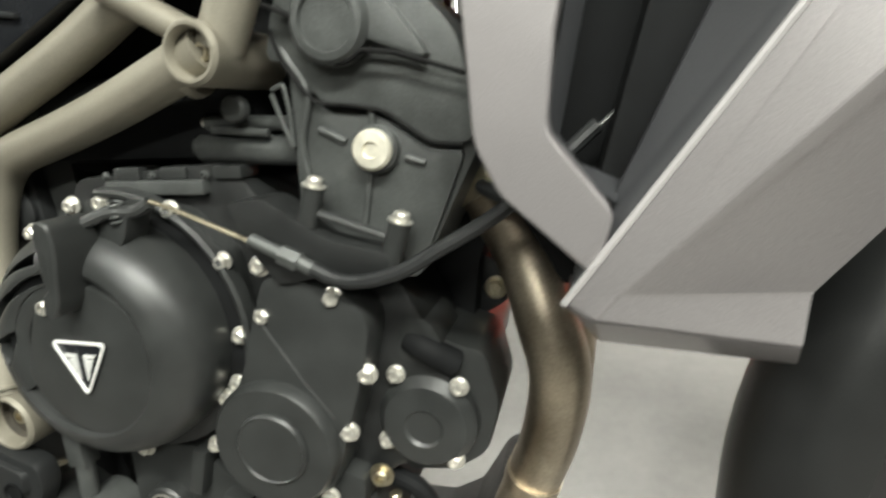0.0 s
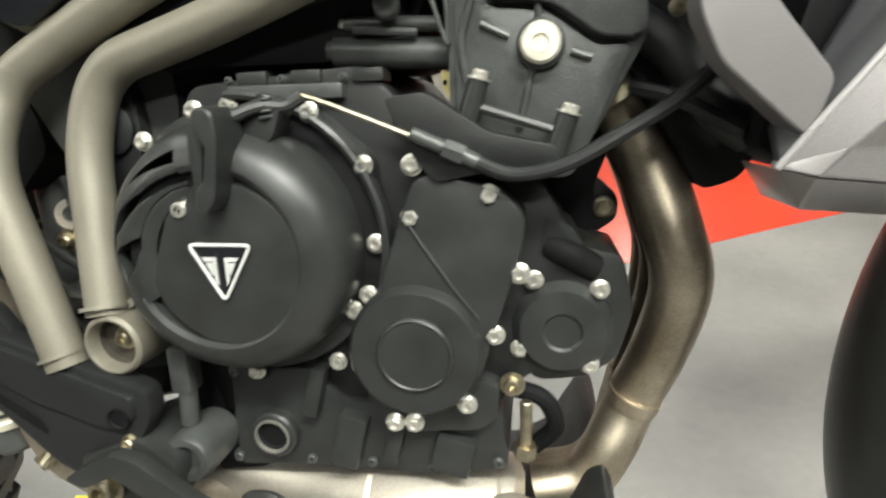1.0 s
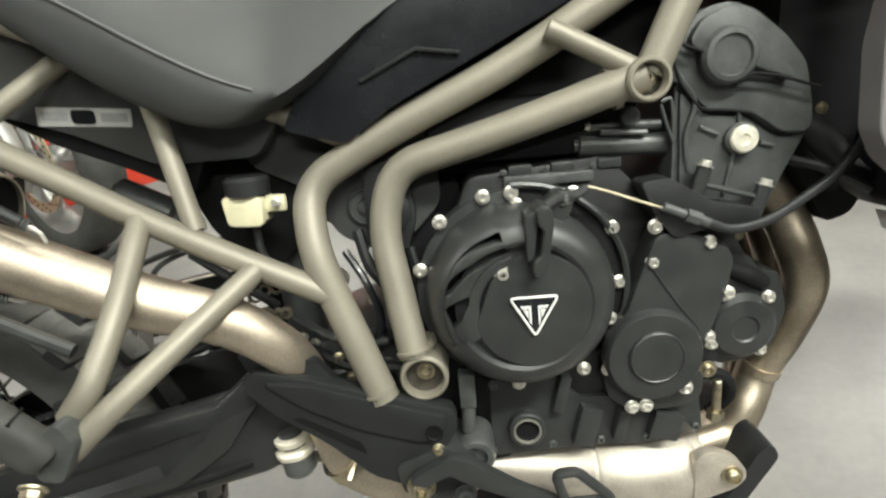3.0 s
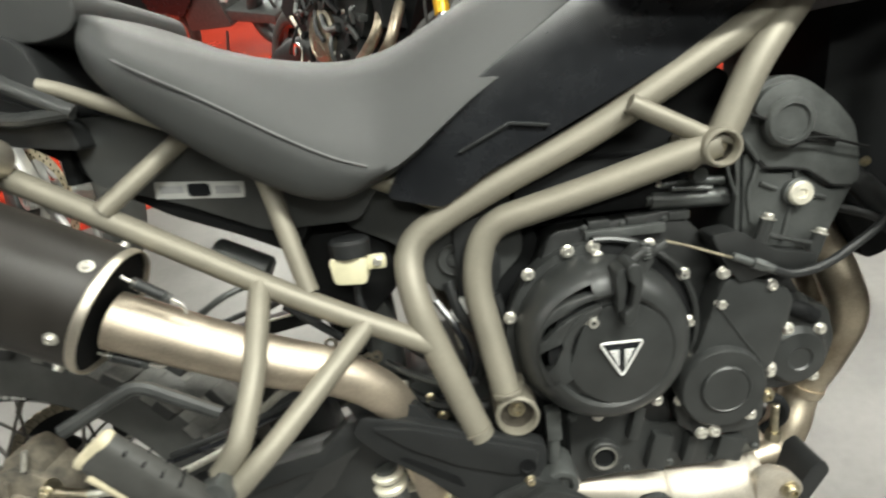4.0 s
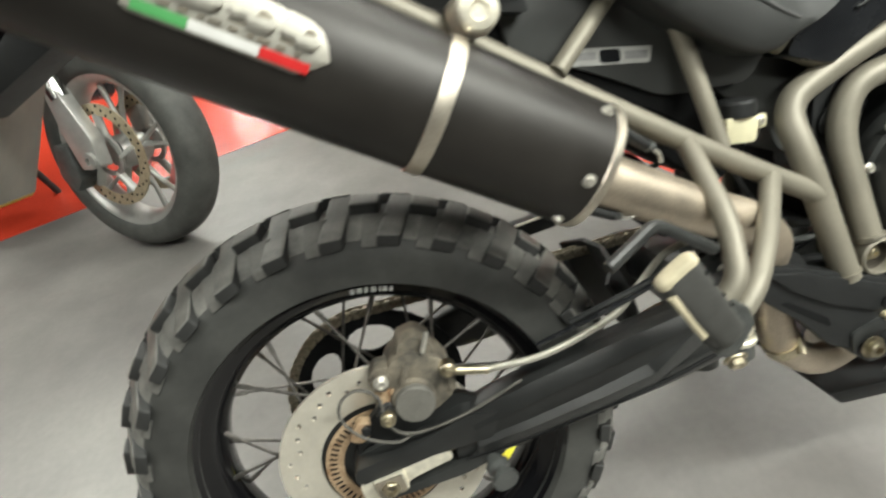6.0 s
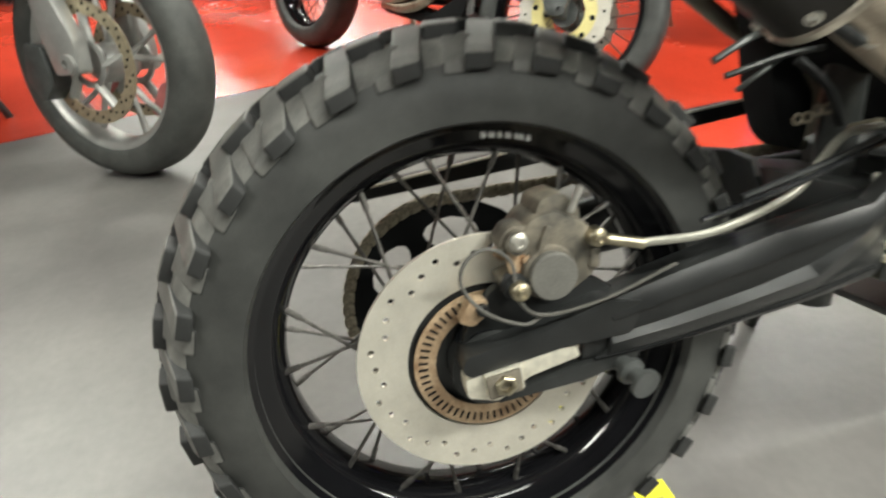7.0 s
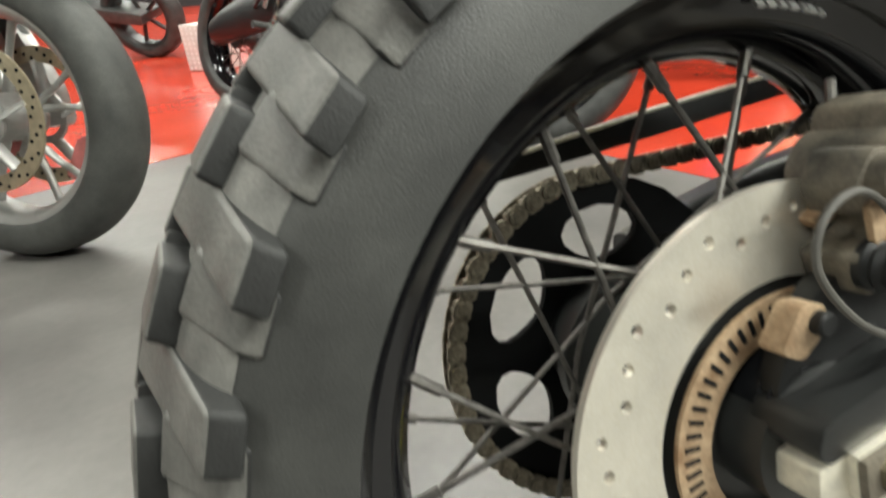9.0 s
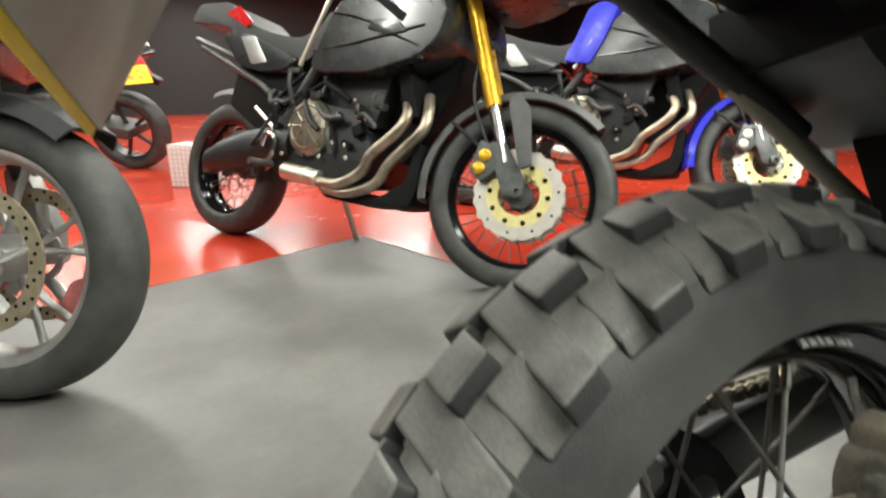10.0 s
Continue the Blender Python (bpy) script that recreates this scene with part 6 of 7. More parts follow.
part("shroud_panel", facets(SH, [(0, 2, 3, 1), (2, 4, 3), (2, 5, 6, 4), (2, 7, 8, 5), (0, 7, 2)]), SHROUD, shr, "silver-grey faceted shroud panel", 12)
part("shroud_underside", facets([(1.017, -0.190, 0.612), (1.0295, -0.2025, 0.609), (1.111, -0.2010, 0.6015), (1.1174, -0.18, 0.5852), (1.0332, -0.18, 0.5904)], [(0, 1, 4), (1, 2, 3, 4)], 0.05), SHROUD, shr)
part("shroud_side", facets([(1.111, -0.200, 0.602), (1.114, -0.195, 0.622), (1.29, -0.210, 0.86), (1.31, -0.14, 0.86), (1.135, -0.14, 0.62), (1.1174, -0.179, 0.585)], [(0, 1, 4, 5), (1, 2, 3, 4)], 0.008), GREYP, shr)
CHARCOAL = mat("charcoal_vent_plastic", (0.035, 0.036, 0.039), 0.5, 0.0, 0.15, 20, 0.2, 1200, fine=0.2)
part("vent_lip", facets([(1.0185, -0.187, 0.6145), (1.1828, -0.2152, 0.86), (1.1262, -0.1877, 0.86), (1.0369, -0.165, 0.6561), (1.022, -0.165, 0.630)], [(0, 1, 2, 3, 4)], 0.006), CHARCOAL, shr, "charcoal inner wall of the vent")
part("vent_lip", facets([(1.0338, -0.174, 0.86), (1.0063, -0.174, 0.6905), (1.0152, -0.174, 0.6744), (1.0392, -0.174, 0.6559), (1.0421, -0.15, 0.6642), (1.0217, -0.15, 0.6724), (1.0119, -0.15, 0.6866), (1.0434, -0.15, 0.86)], [(0, 1, 6, 7), (1, 2, 5, 6), (2, 3, 4, 5)], 0.006), CHARCOAL, shr)
# near-black backing put in for the shade inside the vent
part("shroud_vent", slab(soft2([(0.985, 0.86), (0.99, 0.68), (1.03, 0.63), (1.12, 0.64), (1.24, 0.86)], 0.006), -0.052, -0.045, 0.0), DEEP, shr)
# thin rod added in place of a faint glossy streak in the vent
part("vent_stay", sweep([(1.023, -0.11, 0.681), (1.0513, -0.1, 0.707)], 0.0016, 8), BLACK_METAL, shr)
part("radiator", slab(soft2([(1.02, 0.62), (1.06, 0.60), (1.12, 0.85), (1.08, 0.86)], 0.008), -0.15, 0.15, 0.004), DEEP, bike)
FW = Vector((1.455, -0.028, 0.44))
fm = Matrix.Translation(FW) @ Matrix.Rotation(radians(12), 4, "Z")
ftyre = lathe([(0.30, -0.035)] + [(0.30 + 0.048 * math.sin(math.pi * k / 14) ** 0.7, -0.045 * math.cos(math.pi * k / 14)) for k in range(15)] + [(0.30, 0.035)], (0, 0, 0), (0, -1, 0), 96)
bmesh.ops.transform(ftyre, matrix=fm, verts=ftyre.verts)
part("front_tyre", ftyre, mat("clean_black_tyre", (0.012, 0.0125, 0.0125), 0.38, 0.0, 0.25, 14, 0.2, 900), bike, "black front tyre", 60)
frim = lathe([(0.275, -0.03), (0.300, -0.034), (0.303, -0.03), (0.29, 0.0), (0.303, 0.03), (0.300, 0.034), (0.275, 0.03), (0.268, 0.0), (0.275, -0.03)], (0, 0, 0), (0, -1, 0), 96)
bmesh.ops.transform(frim, matrix=fm, verts=frim.verts)
part("front_rim", frim, RIMB, bike)
for sy in (-0.1, 0.1):
    part("fork_leg", sweep([fm @ Vector((0, sy, 0)), fm @ Vector((-0.27, sy, 0.62))], 0.026, 20), GLOSSP, bike)
part("side_stand", sweep([(0.60, 0.14, 0.33), (0.66, 0.27, 0.085)], 0.012, 12), BLACK, bike)
# ---- other motorcycles parked in a row ----
GOLDC = mat("pale_gold_disc_carrier", (0.66, 0.58, 0.26), 0.4, 0.5, 0.1, 40, 0.0)
BRONZE = mat("bronze_grey_engine_cover", (0.30, 0.27, 0.21), 0.35, 0.8, 0.25, 30, 0.1)
CHROME = mat("polished_fork_tube", (0.75, 0.75, 0.74), 0.18, 1.0, 0.05, 30, 0.0)
ROADTYRE = mat("grey_worn_road_tyre", (0.055, 0.057, 0.054), 0.68, 0.0, 0.3, 16, 0.3, 400, tint=(0.085, 0.087, 0.08), fine=0.35)
PALEGOLD = mat("champagne_painted_panel", (0.62, 0.60, 0.52), 0.4, 0.1, 0.1, 8, 0.03)
REDGLOSS = mat("red_gloss_panel", (0.50, 0.012, 0.015), 0.25, 0.0, 0.1, 10, 0.0, coat=0.3)
TAN = mat("brown_stained_disc", (0.50, 0.43, 0.30), 0.42, 0.6, 0.2, 40, 0.1)
PINK = mat("faded_red_caliper", (0.62, 0.20, 0.19), 0.4, 0.0, 0.15, 60, 0.05)


def moved(bm, m):
    bmesh.ops.transform(bm, matrix=m, verts=bm.verts)
    return bm


DISCB = mat("worn_steel_disc", (0.52, 0.49, 0.43), 0.42, 0.6, 0.12, 30, 0.1, 700, fine=0.3)
GREYM = mat("mid_grey_moulded_plastic", (0.085, 0.086, 0.084), 0.42, 0.0, 0.15, 20, 0.15, 900, fine=0.2)
DARKTYRE = mat("black_road_tyre", (0.030, 0.031, 0.030), 0.55, 0.0, 0.3, 16, 0.3, 400, tint=(0.062, 0.063, 0.059), fine=0.3)


def road_tyre(c, r, w, parent, m=Matrix(), grooves=36, r_rim=None, rubber=None):
    """A street tyre with cut grooves."""
    rr = r_rim or r - 0.09
    prof = [(rr, -w * 0.36), (rr + 0.006, -w * 0.45)] + [(rr + 0.02 + (r - rr - 0.02) * math.sin(math.pi * k / 14) ** 0.62, -w / 2 * math.copysign(abs(math.cos(math.pi * k / 14)) ** 0.8, math.cos(math.pi * k / 14))) for k in range(15)] + [(rr + 0.006, w * 0.45), (rr, w * 0.36)]
    ty = part("tyre", moved(lathe(prof, c, (0, -1, 0), 96), m), rubber or ROADTYRE, parent, "worn road tyre", 60)
    cut = finish(moved(join(*[sweep(smooth_line([(c[0] + 0.03 * s * k / 3, c[1] + s * w * (0.10 + 0.11 * k), c[2] + r - 0.0015 - 0.055 * (0.2 + 0.22 * k) ** 2.2) for k in range(4)], 3), 0.0022, 4) for s in (-1, 1)]), Matrix()), "tread_groove", DEEP)
    for k in range(grooves):
        o = new("tread_groove", cut)
        o.parent = ty
        o.matrix_local = m @ Matrix.Translation(c) @ Matrix.Rotation(2 * math.pi * k / grooves, 4, "Y") @ Matrix.Translation(-Vector(c))
    return ty


def wavy_disc(c, r, rin, n=20, amp=0.004):
    out, inn = [], []
    for k in range(n * 6):
        a = 2 * math.pi * k / (n * 6)
        rr = r + amp * math.cos(n * a)
        out.append((rr, a))
    bm = bmesh.new()
    rings = []
    for y in (-0.0025, 0.0025):
        rings.append(([bm.verts.new((c[0] + q * math.cos(a), c[1] + y, c[2] + q * math.sin(a))) for q, a in out], [bm.verts.new((c[0] + rin * math.cos(a), c[1] + y, c[2] + rin * math.sin(a))) for q, a in out]))
    m = len(out)
    for k in range(m):
        j = (k + 1) % m
        bm.faces.new((rings[0][0][k], rings[0][0][j], rings[0][1][j], rings[0][1][k]))
        bm.faces.new((rings[1][0][k], rings[1][0][j], rings[1][1][j], rings[1][1][k]))
        bm.faces.new((rings[0][0][k], rings[0][0][j], rings[1][0][j], rings[1][0][k]))
        bm.faces.new((rings[0][1][k], rings[0][1][j], rings[1][1][j], rings[1][1][k]))
    return bm


def spoked_wheel(c, r, w, parent, r_rim, discs=(-0.07, 0.07), m=Matrix(), rd=0.155):
    c = Vector(c)
    road_tyre(c, r, w, parent, m, 40, r_rim, DARKTYRE)
    rm = part("wheel_rim", moved(lathe([(r_rim - 0.014, -w * 0.33), (r_rim + 0.004, -w * 0.39), (r_rim + 0.008, -w * 0.36), (r_rim - 0.006, -w * 0.25), (r_rim - 0.018, -w * 0.12), (r_rim - 0.020, 0), (r_rim - 0.018, w * 0.12), (r_rim - 0.006, w * 0.25), (r_rim + 0.008, w * 0.36), (r_rim + 0.004, w * 0.39), (r_rim - 0.014, w * 0.33)], c, (0, -1, 0), 80), m), RIMB, parent, "gloss black spoked rim")
    part("wheel_hub", moved(lathe([(0, -0.06), (0.045, -0.06), (0.045, -0.045), (0.03, -0.03), (0.03, 0.03), (0.045, 0.045), (0.045, 0.06), (0, 0.06)], c, (0, -1, 0), 28), m), BLACK_METAL, parent)
    for k in range(32):
        a = 2 * math.pi * k / 32
        s = -1 if k % 2 else 1
        ah = a + radians(45) * (1 if (k // 2) % 2 else -1)
        part("spoke", moved(sweep([c + Vector((0.043 * math.cos(ah), s * 0.045, 0.043 * math.sin(ah))), c + Vector(((r_rim - 0.02) * math.cos(a), s * 0.01, (r_rim - 0.02) * math.sin(a)))], 0.0022, 6), m), SPOKE, rm)
    for y in discs:
        d = part("brake_disc", moved(wavy_disc(c + Vector((0, y, 0)), rd, rd - 0.048), m), DISCB, parent, "wavy steel brake disc on a pale gold carrier")
        ca = part("disc_carrier", moved(lathe([(rd * 0.46, -0.003), (rd * 0.72, -0.003), (rd * 0.72, 0.004), (rd * 0.46, 0.004), (rd * 0.46, -0.003)], c + Vector((0, y, 0)), (0, -1, 0), 48), m), GOLDC, d)
        for k in range(10):
            a = 2 * math.pi * k / 10
            part("carrier_button", moved(lathe([(0, 0), (0.009, 0), (0.009, 0.002), (0, 0.002)], c + Vector((rd * 0.64 * math.cos(a), y - 0.0045, rd * 0.64 * math.sin(a))), (0, -1, 0), 10), m), DEEP, d)
            part("disc_hole", moved(lathe([(0, 0), (0.005, 0), (0.005, 0.0008), (0, 0.0008)], c + Vector((rd * 0.86 * math.cos(a + 0.2), y - 0.0028, rd * 0.86 * math.sin(a + 0.2))), (0, -1, 0), 8), m), DEEP, d)


def turn_front(b, before, foot, rake, angle):
    """Turns the parts added since `before` about the steering axis."""
    s = Matrix.Translation(foot) @ Matrix.Rotation(radians(angle), 4, rake) @ Matrix.Translation(-Vector(foot))
    for o in b.children:
        if o not in before:
            o.matrix_basis = s @ o.matrix_basis


def adventure_bike(m, accent, label, steer):
    b = thing("parked_adventure_motorcycle", m, label, "motorcycle", "motorcycles parked in a row")
    F, R = Vector((1.50, 0, 0.33)), Vector((0, 0, 0.315))
    spoked_wheel(R, 0.315, 0.15, b, 0.222, (), rd=0.135)
    before = set(b.children)
    spoked_wheel(F, 0.33, 0.115, b, 0.252)
    rake = Vector((-0.235, 0, 0.62)).normalized()
    for s in (-1, 1):
        o = F + Vector((-0.022, s * 0.105, 0))
        fk = part("fork_leg", sweep([o + rake * 0.30, o + rake * 0.86], 0.027, 20), GOLD, b, "gold anodised upper fork tube")
        part("fork_slider", sweep([o + rake * 0.10, o + rake * 0.31], 0.0215, 20), CHROME, fk)
        part("fork_foot", slab(soft2([(F.x - 0.045, F.z - 0.02), (F.x + 0.02, F.z - 0.025), (F.x + 0.015, F.z + 0.05), (F.x - 0.065, F.z + 0.16), (F.x - 0.12, F.z + 0.155), (F.x - 0.085, F.z + 0.06)], 0.01), s * 0.105 - 0.02, s * 0.105 + 0.02, 0.006), BLACK_METAL, fk)
        part("fork_guard", slab(soft2([(F.x - 0.005, F.z + 0.07), (F.x + 0.035, F.z + 0.09), (F.x + 0.0, F.z + 0.28), (F.x - 0.05, F.z + 0.33), (F.x - 0.075, F.z + 0.29)], 0.012), s * 0.135 - 0.012, s * 0.135 + 0.008, 0.006), accent if accent == BLUE else GREYM, fk)
        cp = part("brake_caliper", slab(soft2([(F.x - 0.175, F.z + 0.05), (F.x - 0.13, F.z + 0.02), (F.x - 0.085, F.z + 0.06), (F.x - 0.09, F.z + 0.14), (F.x - 0.15, F.z + 0.16)], 0.01), s * 0.095 - 0.03, s * 0.095 + 0.02, 0.006), BLACK_METAL, b)
        for dz in (0.062, 0.108):
            part("piston_cap", lathe([(0, 0), (0.021, 0), (0.021, 0.008), (0.018, 0.010), (0, 0.010)], (F.x - 0.142 + 0.3 * (dz - 0.06), s * 0.095 + s * 0.028, F.z + dz), (0, s, 0), 20), GOLD if accent != BLUE else ALU, cp)
        part("wheel_spindle", lathe([(0, 0), (0.02, 0), (0.02, 0.02), (0.009, 0.022), (0.008, 0.01), (0, 0.01)], (F.x, s * 0.12, F.z), (0, s, 0), 20), BLACK_METAL, fk)
    fend = part("front_mudguard", loft([[(F.x + rr * math.cos(a), w, F.z + rr * math.sin(a)) for rr, w in ((0.335, -0.072), (0.362, -0.058), (0.372, 0), (0.362, 0.058), (0.335, 0.072), (0.331, 0.069), (0.358, 0.055), (0.367, 0), (0.358, -0.055), (0.331, -0.069))] for a in [radians(48 + 142 * k / 18) for k in range(19)]]), accent if accent == BLUE else GREYM, b, "painted front mudguard")
    part("mudguard_stay", sweep([(F.x - 0.27, -0.075, F.z + 0.22), (F.x - 0.14, -0.10, F.z + 0.13)], 0.007, 8), PLASTIC, fend)
    part("mudguard_tail", slab(soft2([(F.x - 0.30, F.z + 0.16), (F.x - 0.27, F.z + 0.24), (F.x - 0.335, F.z + 0.10), (F.x - 0.365, F.z - 0.02), (F.x - 0.345, F.z - 0.02)], 0.01), -0.062, 0.062, 0.006), PLASTIC, fend)
    part("brake_line", sweep(smooth_line([(F.x - 0.13, -0.11, F.z + 0.15), (F.x - 0.20, -0.115, F.z + 0.30), (F.x - 0.22, -0.10, F.z + 0.48), (F.x - 0.30, -0.06, F.z + 0.60)], 5), 0.006, 8), PLASTIC, fend)
    turn_front(b, before, F + Vector((-0.09, 0, 0)), rake, steer)
    part("crankcase", slab(soft2([(0.38, 0.40), (0.42, 0.55), (0.60, 0.62), (0.85, 0.58), (0.95, 0.45), (0.90, 0.30), (0.45, 0.28)], 0.03), -0.15, 0.15, 0.015), PLASTIC, b)
    part("cylinder", slab(soft2([(0.66, 0.55), (0.72, 0.82), (1.0, 0.76), (0.93, 0.52)], 0.02), -0.13, 0.13, 0.01), BLACK, b)
    ccv = part("clutch_cover", lathe([(0.115, -0.02), (0.115, 0.008), (0.10, 0.025), (0.085, 0.03), (0.08, 0.026), (0.05, 0.03), (0, 0.032)], (0.625, -0.155, 0.508), (0, -1, 0), 48), BRONZE, b, "bronze-grey clutch cover with stiffening ribs")
    for k in range(8):
        a = 2 * math.pi * k / 8
        part("cover_rib", sweep([(0.625 + 0.02 * math.cos(a), -0.186, 0.508 + 0.02 * math.sin(a)), (0.625 + 0.105 * math.cos(a), -0.176, 0.508 + 0.105 * math.sin(a))], 0.006, 8), BRONZE, ccv)
    for line in ([(1.06, -0.12, 0.63), (1.094, -0.15, 0.575), (1.08, -0.165, 0.524), (1.041, -0.17, 0.482), (0.959, -0.17, 0.415), (0.924, -0.17, 0.35), (0.824, -0.17, 0.298), (0.705, -0.17, 0.294)], [(1.13, -0.08, 0.65), (1.161, -0.12, 0.586), (1.163, -0.14, 0.527), (1.107, -0.145, 0.465), (1.03, -0.145, 0.389), (0.976, -0.145, 0.312), (0.859, -0.15, 0.268), (0.74, -0.16, 0.272)]):
        part("header_pipe", sweep(smooth_line(line, 6), 0.021, 16), HEATED, b, "stainless header pipe")
    part("exhaust_joint", join(cyl((0.718, -0.172, 0.305), (0.523, -0.176, 0.325), 0.034, 24, bev=0.006), cyl((0.66, -0.172, 0.311), (0.64, -0.172, 0.313), 0.038, 24, bev=0.003)), STEEL, b)
    part("skid_plate", slab(soft2([(0.66, 0.285), (0.712, 0.238), (0.974, 0.222), (1.128, 0.245), (1.155, 0.317), (1.150, 0.477), (1.120, 0.47), (1.10, 0.33), (0.98, 0.26)], 0.02), -0.125, 0.125, 0.01), DEEP, b)
    part("silencer", loft([[(x, -0.19 + ry * math.cos(a), z + rz * math.sin(a)) for a in [2 * math.pi * k / 28 for k in range(28)]] for x, z, ry, rz in ((0.34, 0.40, 0.03, 0.03), (0.30, 0.425, 0.05, 0.06), (0.0, 0.56, 0.055, 0.075), (-0.22, 0.66, 0.055, 0.075), (-0.25, 0.675, 0.04, 0.055))]), BLACK_METAL, b) if accent == BLUE else None
    part("swingarm", slab(soft2([(-0.06, 0.36), (0.03, 0.41), (0.155, 0.478), (0.339, 0.497), (0.457, 0.43), (0.44, 0.37), (0.25, 0.34), (-0.05, 0.27)], 0.02), -0.150, -0.10, 0.012), BLACK_METAL, b)
    part("shaft_side_arm", slab(soft2([(-0.07, 0.36), (0.30, 0.44), (0.45, 0.46), (0.47, 0.36), (-0.05, 0.27)], 0.02), 0.10, 0.135, 0.01), BLACK_METAL, b)
    part("footrest", sweep([(0.44, -0.17, 0.345), (0.43, -0.28, 0.345)], 0.014, 10), BLACK_METAL, b)
    part("heel_plate", slab(soft2([(0.33, 0.37), (0.36, 0.42), (0.42, 0.42), (0.44, 0.34), (0.40, 0.31), (0.39, 0.37)], 0.012), -0.172, -0.164, 0.002), CHROME, b)
    part("subframe", sweep(rounded([(0.50, -0.14, 0.55), (0.30, -0.15, 0.68), (-0.15, -0.14, 0.86)], 0.05), 0.014, 12), BLACK_METAL, b)
    part("subframe", sweep(rounded([(0.52, -0.14, 0.74), (0.24, -0.15, 0.76), (-0.20, -0.14, 0.90)], 0.05), 0.014, 12), BLACK_METAL, b)
    part("frame_spar", sweep([(0.50, -0.16, 0.55), (0.64, -0.17, 0.74), (0.95, -0.15, 0.86)], 0.022, 12), BLACK_METAL, b)
    part("linkage_rod", sweep([(0.30, -0.17, 0.58), (0.42, -0.17, 0.50), (0.46, -0.17, 0.41)], 0.009, 8), STEEL, b)
    part("rear_mudguard", loft([[(R.x + rr * math.cos(a), w, R.z + rr * math.sin(a)) for rr, w in ((0.34, -0.09), (0.37, -0.07), (0.38, 0), (0.37, 0.07), (0.34, 0.09))] for a in [radians(25 + 85 * k / 10) for k in range(11)]], closed=False), PLASTIC, b)
    part("seat", slab(soft2([(-0.25, 0.98), (-0.20, 1.06), (0.02, 1.056), (0.154, 0.958), (0.31, 0.905), (0.491, 0.87), (0.60, 0.90), (0.66, 0.98), (0.69, 0.90), (0.56, 0.775), (0.355, 0.82), (0.16, 0.90), (0.0, 0.95)], 0.03), -0.15, 0.15, 0.025, 3), SEATM, b)
    part("side_cover", slab(soft2([(0.027, 0.893), (0.147, 0.764), (0.30, 0.735), (0.438, 0.740), (0.510, 0.779), (0.239, 0.883), (0.083, 0.925)], 0.015), -0.165, 0.165, 0.01), GREYP, b)
    part("cover_flash", slab(soft2([(0.150, 0.888), (0.239, 0.888), (0.335, 0.772), (0.235, 0.766)], 0.010), -0.169, -0.15, 0.002), CASTW, b, "pale silver side flash")
    part("seat_stripe", slab(soft2([(0.02, 1.00), (0.10, 1.03), (0.20, 0.955), (0.17, 0.93)], 0.008), -0.158, -0.15, 0.0), REDGLOSS, b) if accent != BLUE else None
    body = [(0.628, 0.727), (0.695, 0.874), (0.765, 0.985), (0.88, 1.07), (1.06, 1.10), (1.23, 1.02), (1.268, 0.90), (1.250, 0.815), (1.171, 0.750), (0.945, 0.695), (0.693, 0.698)]
    tank = part("tank_panel", slab(soft2(body, 0.03), -0.225, 0.225, 0.035, 4, inset=0.06), GREYP, b, "graphite painted tank panel")
    part("panel_vent", slab(soft2([(0.90, 0.99), (0.93, 1.01), (1.09, 0.90), (1.07, 0.875)], 0.006), -0.229, -0.20, 0.0), DEEP, tank)
    part("panel_ridge", sweep([(0.66, -0.222, 0.79), (0.86, -0.229, 0.81), (1.17, -0.226, 0.86)], 0.005, 8), GREYP, tank)
    part("frame_trim", sweep([(0.600, -0.225, 0.735), (0.668, -0.230, 0.862), (0.722, -0.225, 0.985), (0.76, -0.21, 1.04)], 0.009, 8), STEEL, tank)
    part("side_fairing", slab(soft2([(1.21, 1.00), (1.24, 1.06), (1.44, 1.18), (1.54, 1.14), (1.52, 1.04), (1.42, 1.00), (1.32, 0.98)], 0.03), -0.19, 0.19, 0.03, 3), GREYP, b)
    if accent == BLUE:
        part("tank_flash", slab(soft2([(0.540, 0.772), (0.590, 0.88), (0.640, 1.022), (0.70, 1.06), (0.79, 1.03), (0.735, 0.874), (0.675, 0.756)], 0.02), -0.238, 0.236, 0.012, 3), BLUE, b, "blue painted tank panel")
    part("beak", slab(soft2([(1.42, 1.06), (1.52, 1.12), (1.78, 1.07), (1.80, 1.04), (1.54, 1.01)], 0.015), -0.09, 0.09, 0.012), accent if accent == BLUE else GREYP, b)
    part("radiator", box((1.06, 0, 0.70), (0.06, 0.30, 0.30), 0.01, Matrix.Rotation(-0.3, 4, "Y")), DEEP, b)
    part("windscreen", slab(soft2([(1.38, 1.10), (1.20, 1.38), (1.17, 1.38), (1.33, 1.08)], 0.01), -0.16, 0.16, 0.01), GLOSSP, b)
    part("handlebar", sweep(smooth_line([(1.08, -0.40, 1.10), (1.12, -0.30, 1.12), (1.18, -0.10, 1.07), (1.18, 0.10, 1.07), (1.12, 0.30, 1.12), (1.08, 0.40, 1.10)], 6), 0.014, 12), BLACK, b)
    part("side_stand", sweep([(0.55, 0.16, 0.26), (0.62, 0.24, 0.03), (0.66, 0.25, 0.015)], 0.013, 10), STEEL, b)
    # added near-black fillers for the shade behind the fork and under the seat
    part("radiator_cowl", slab(soft2([(0.90, 0.44), (0.95, 0.72), (1.05, 0.95), (1.24, 0.92), (1.22, 0.72), (1.12, 0.52), (1.02, 0.40)], 0.02), -0.045, 0.15, 0.012), DEEP, b)
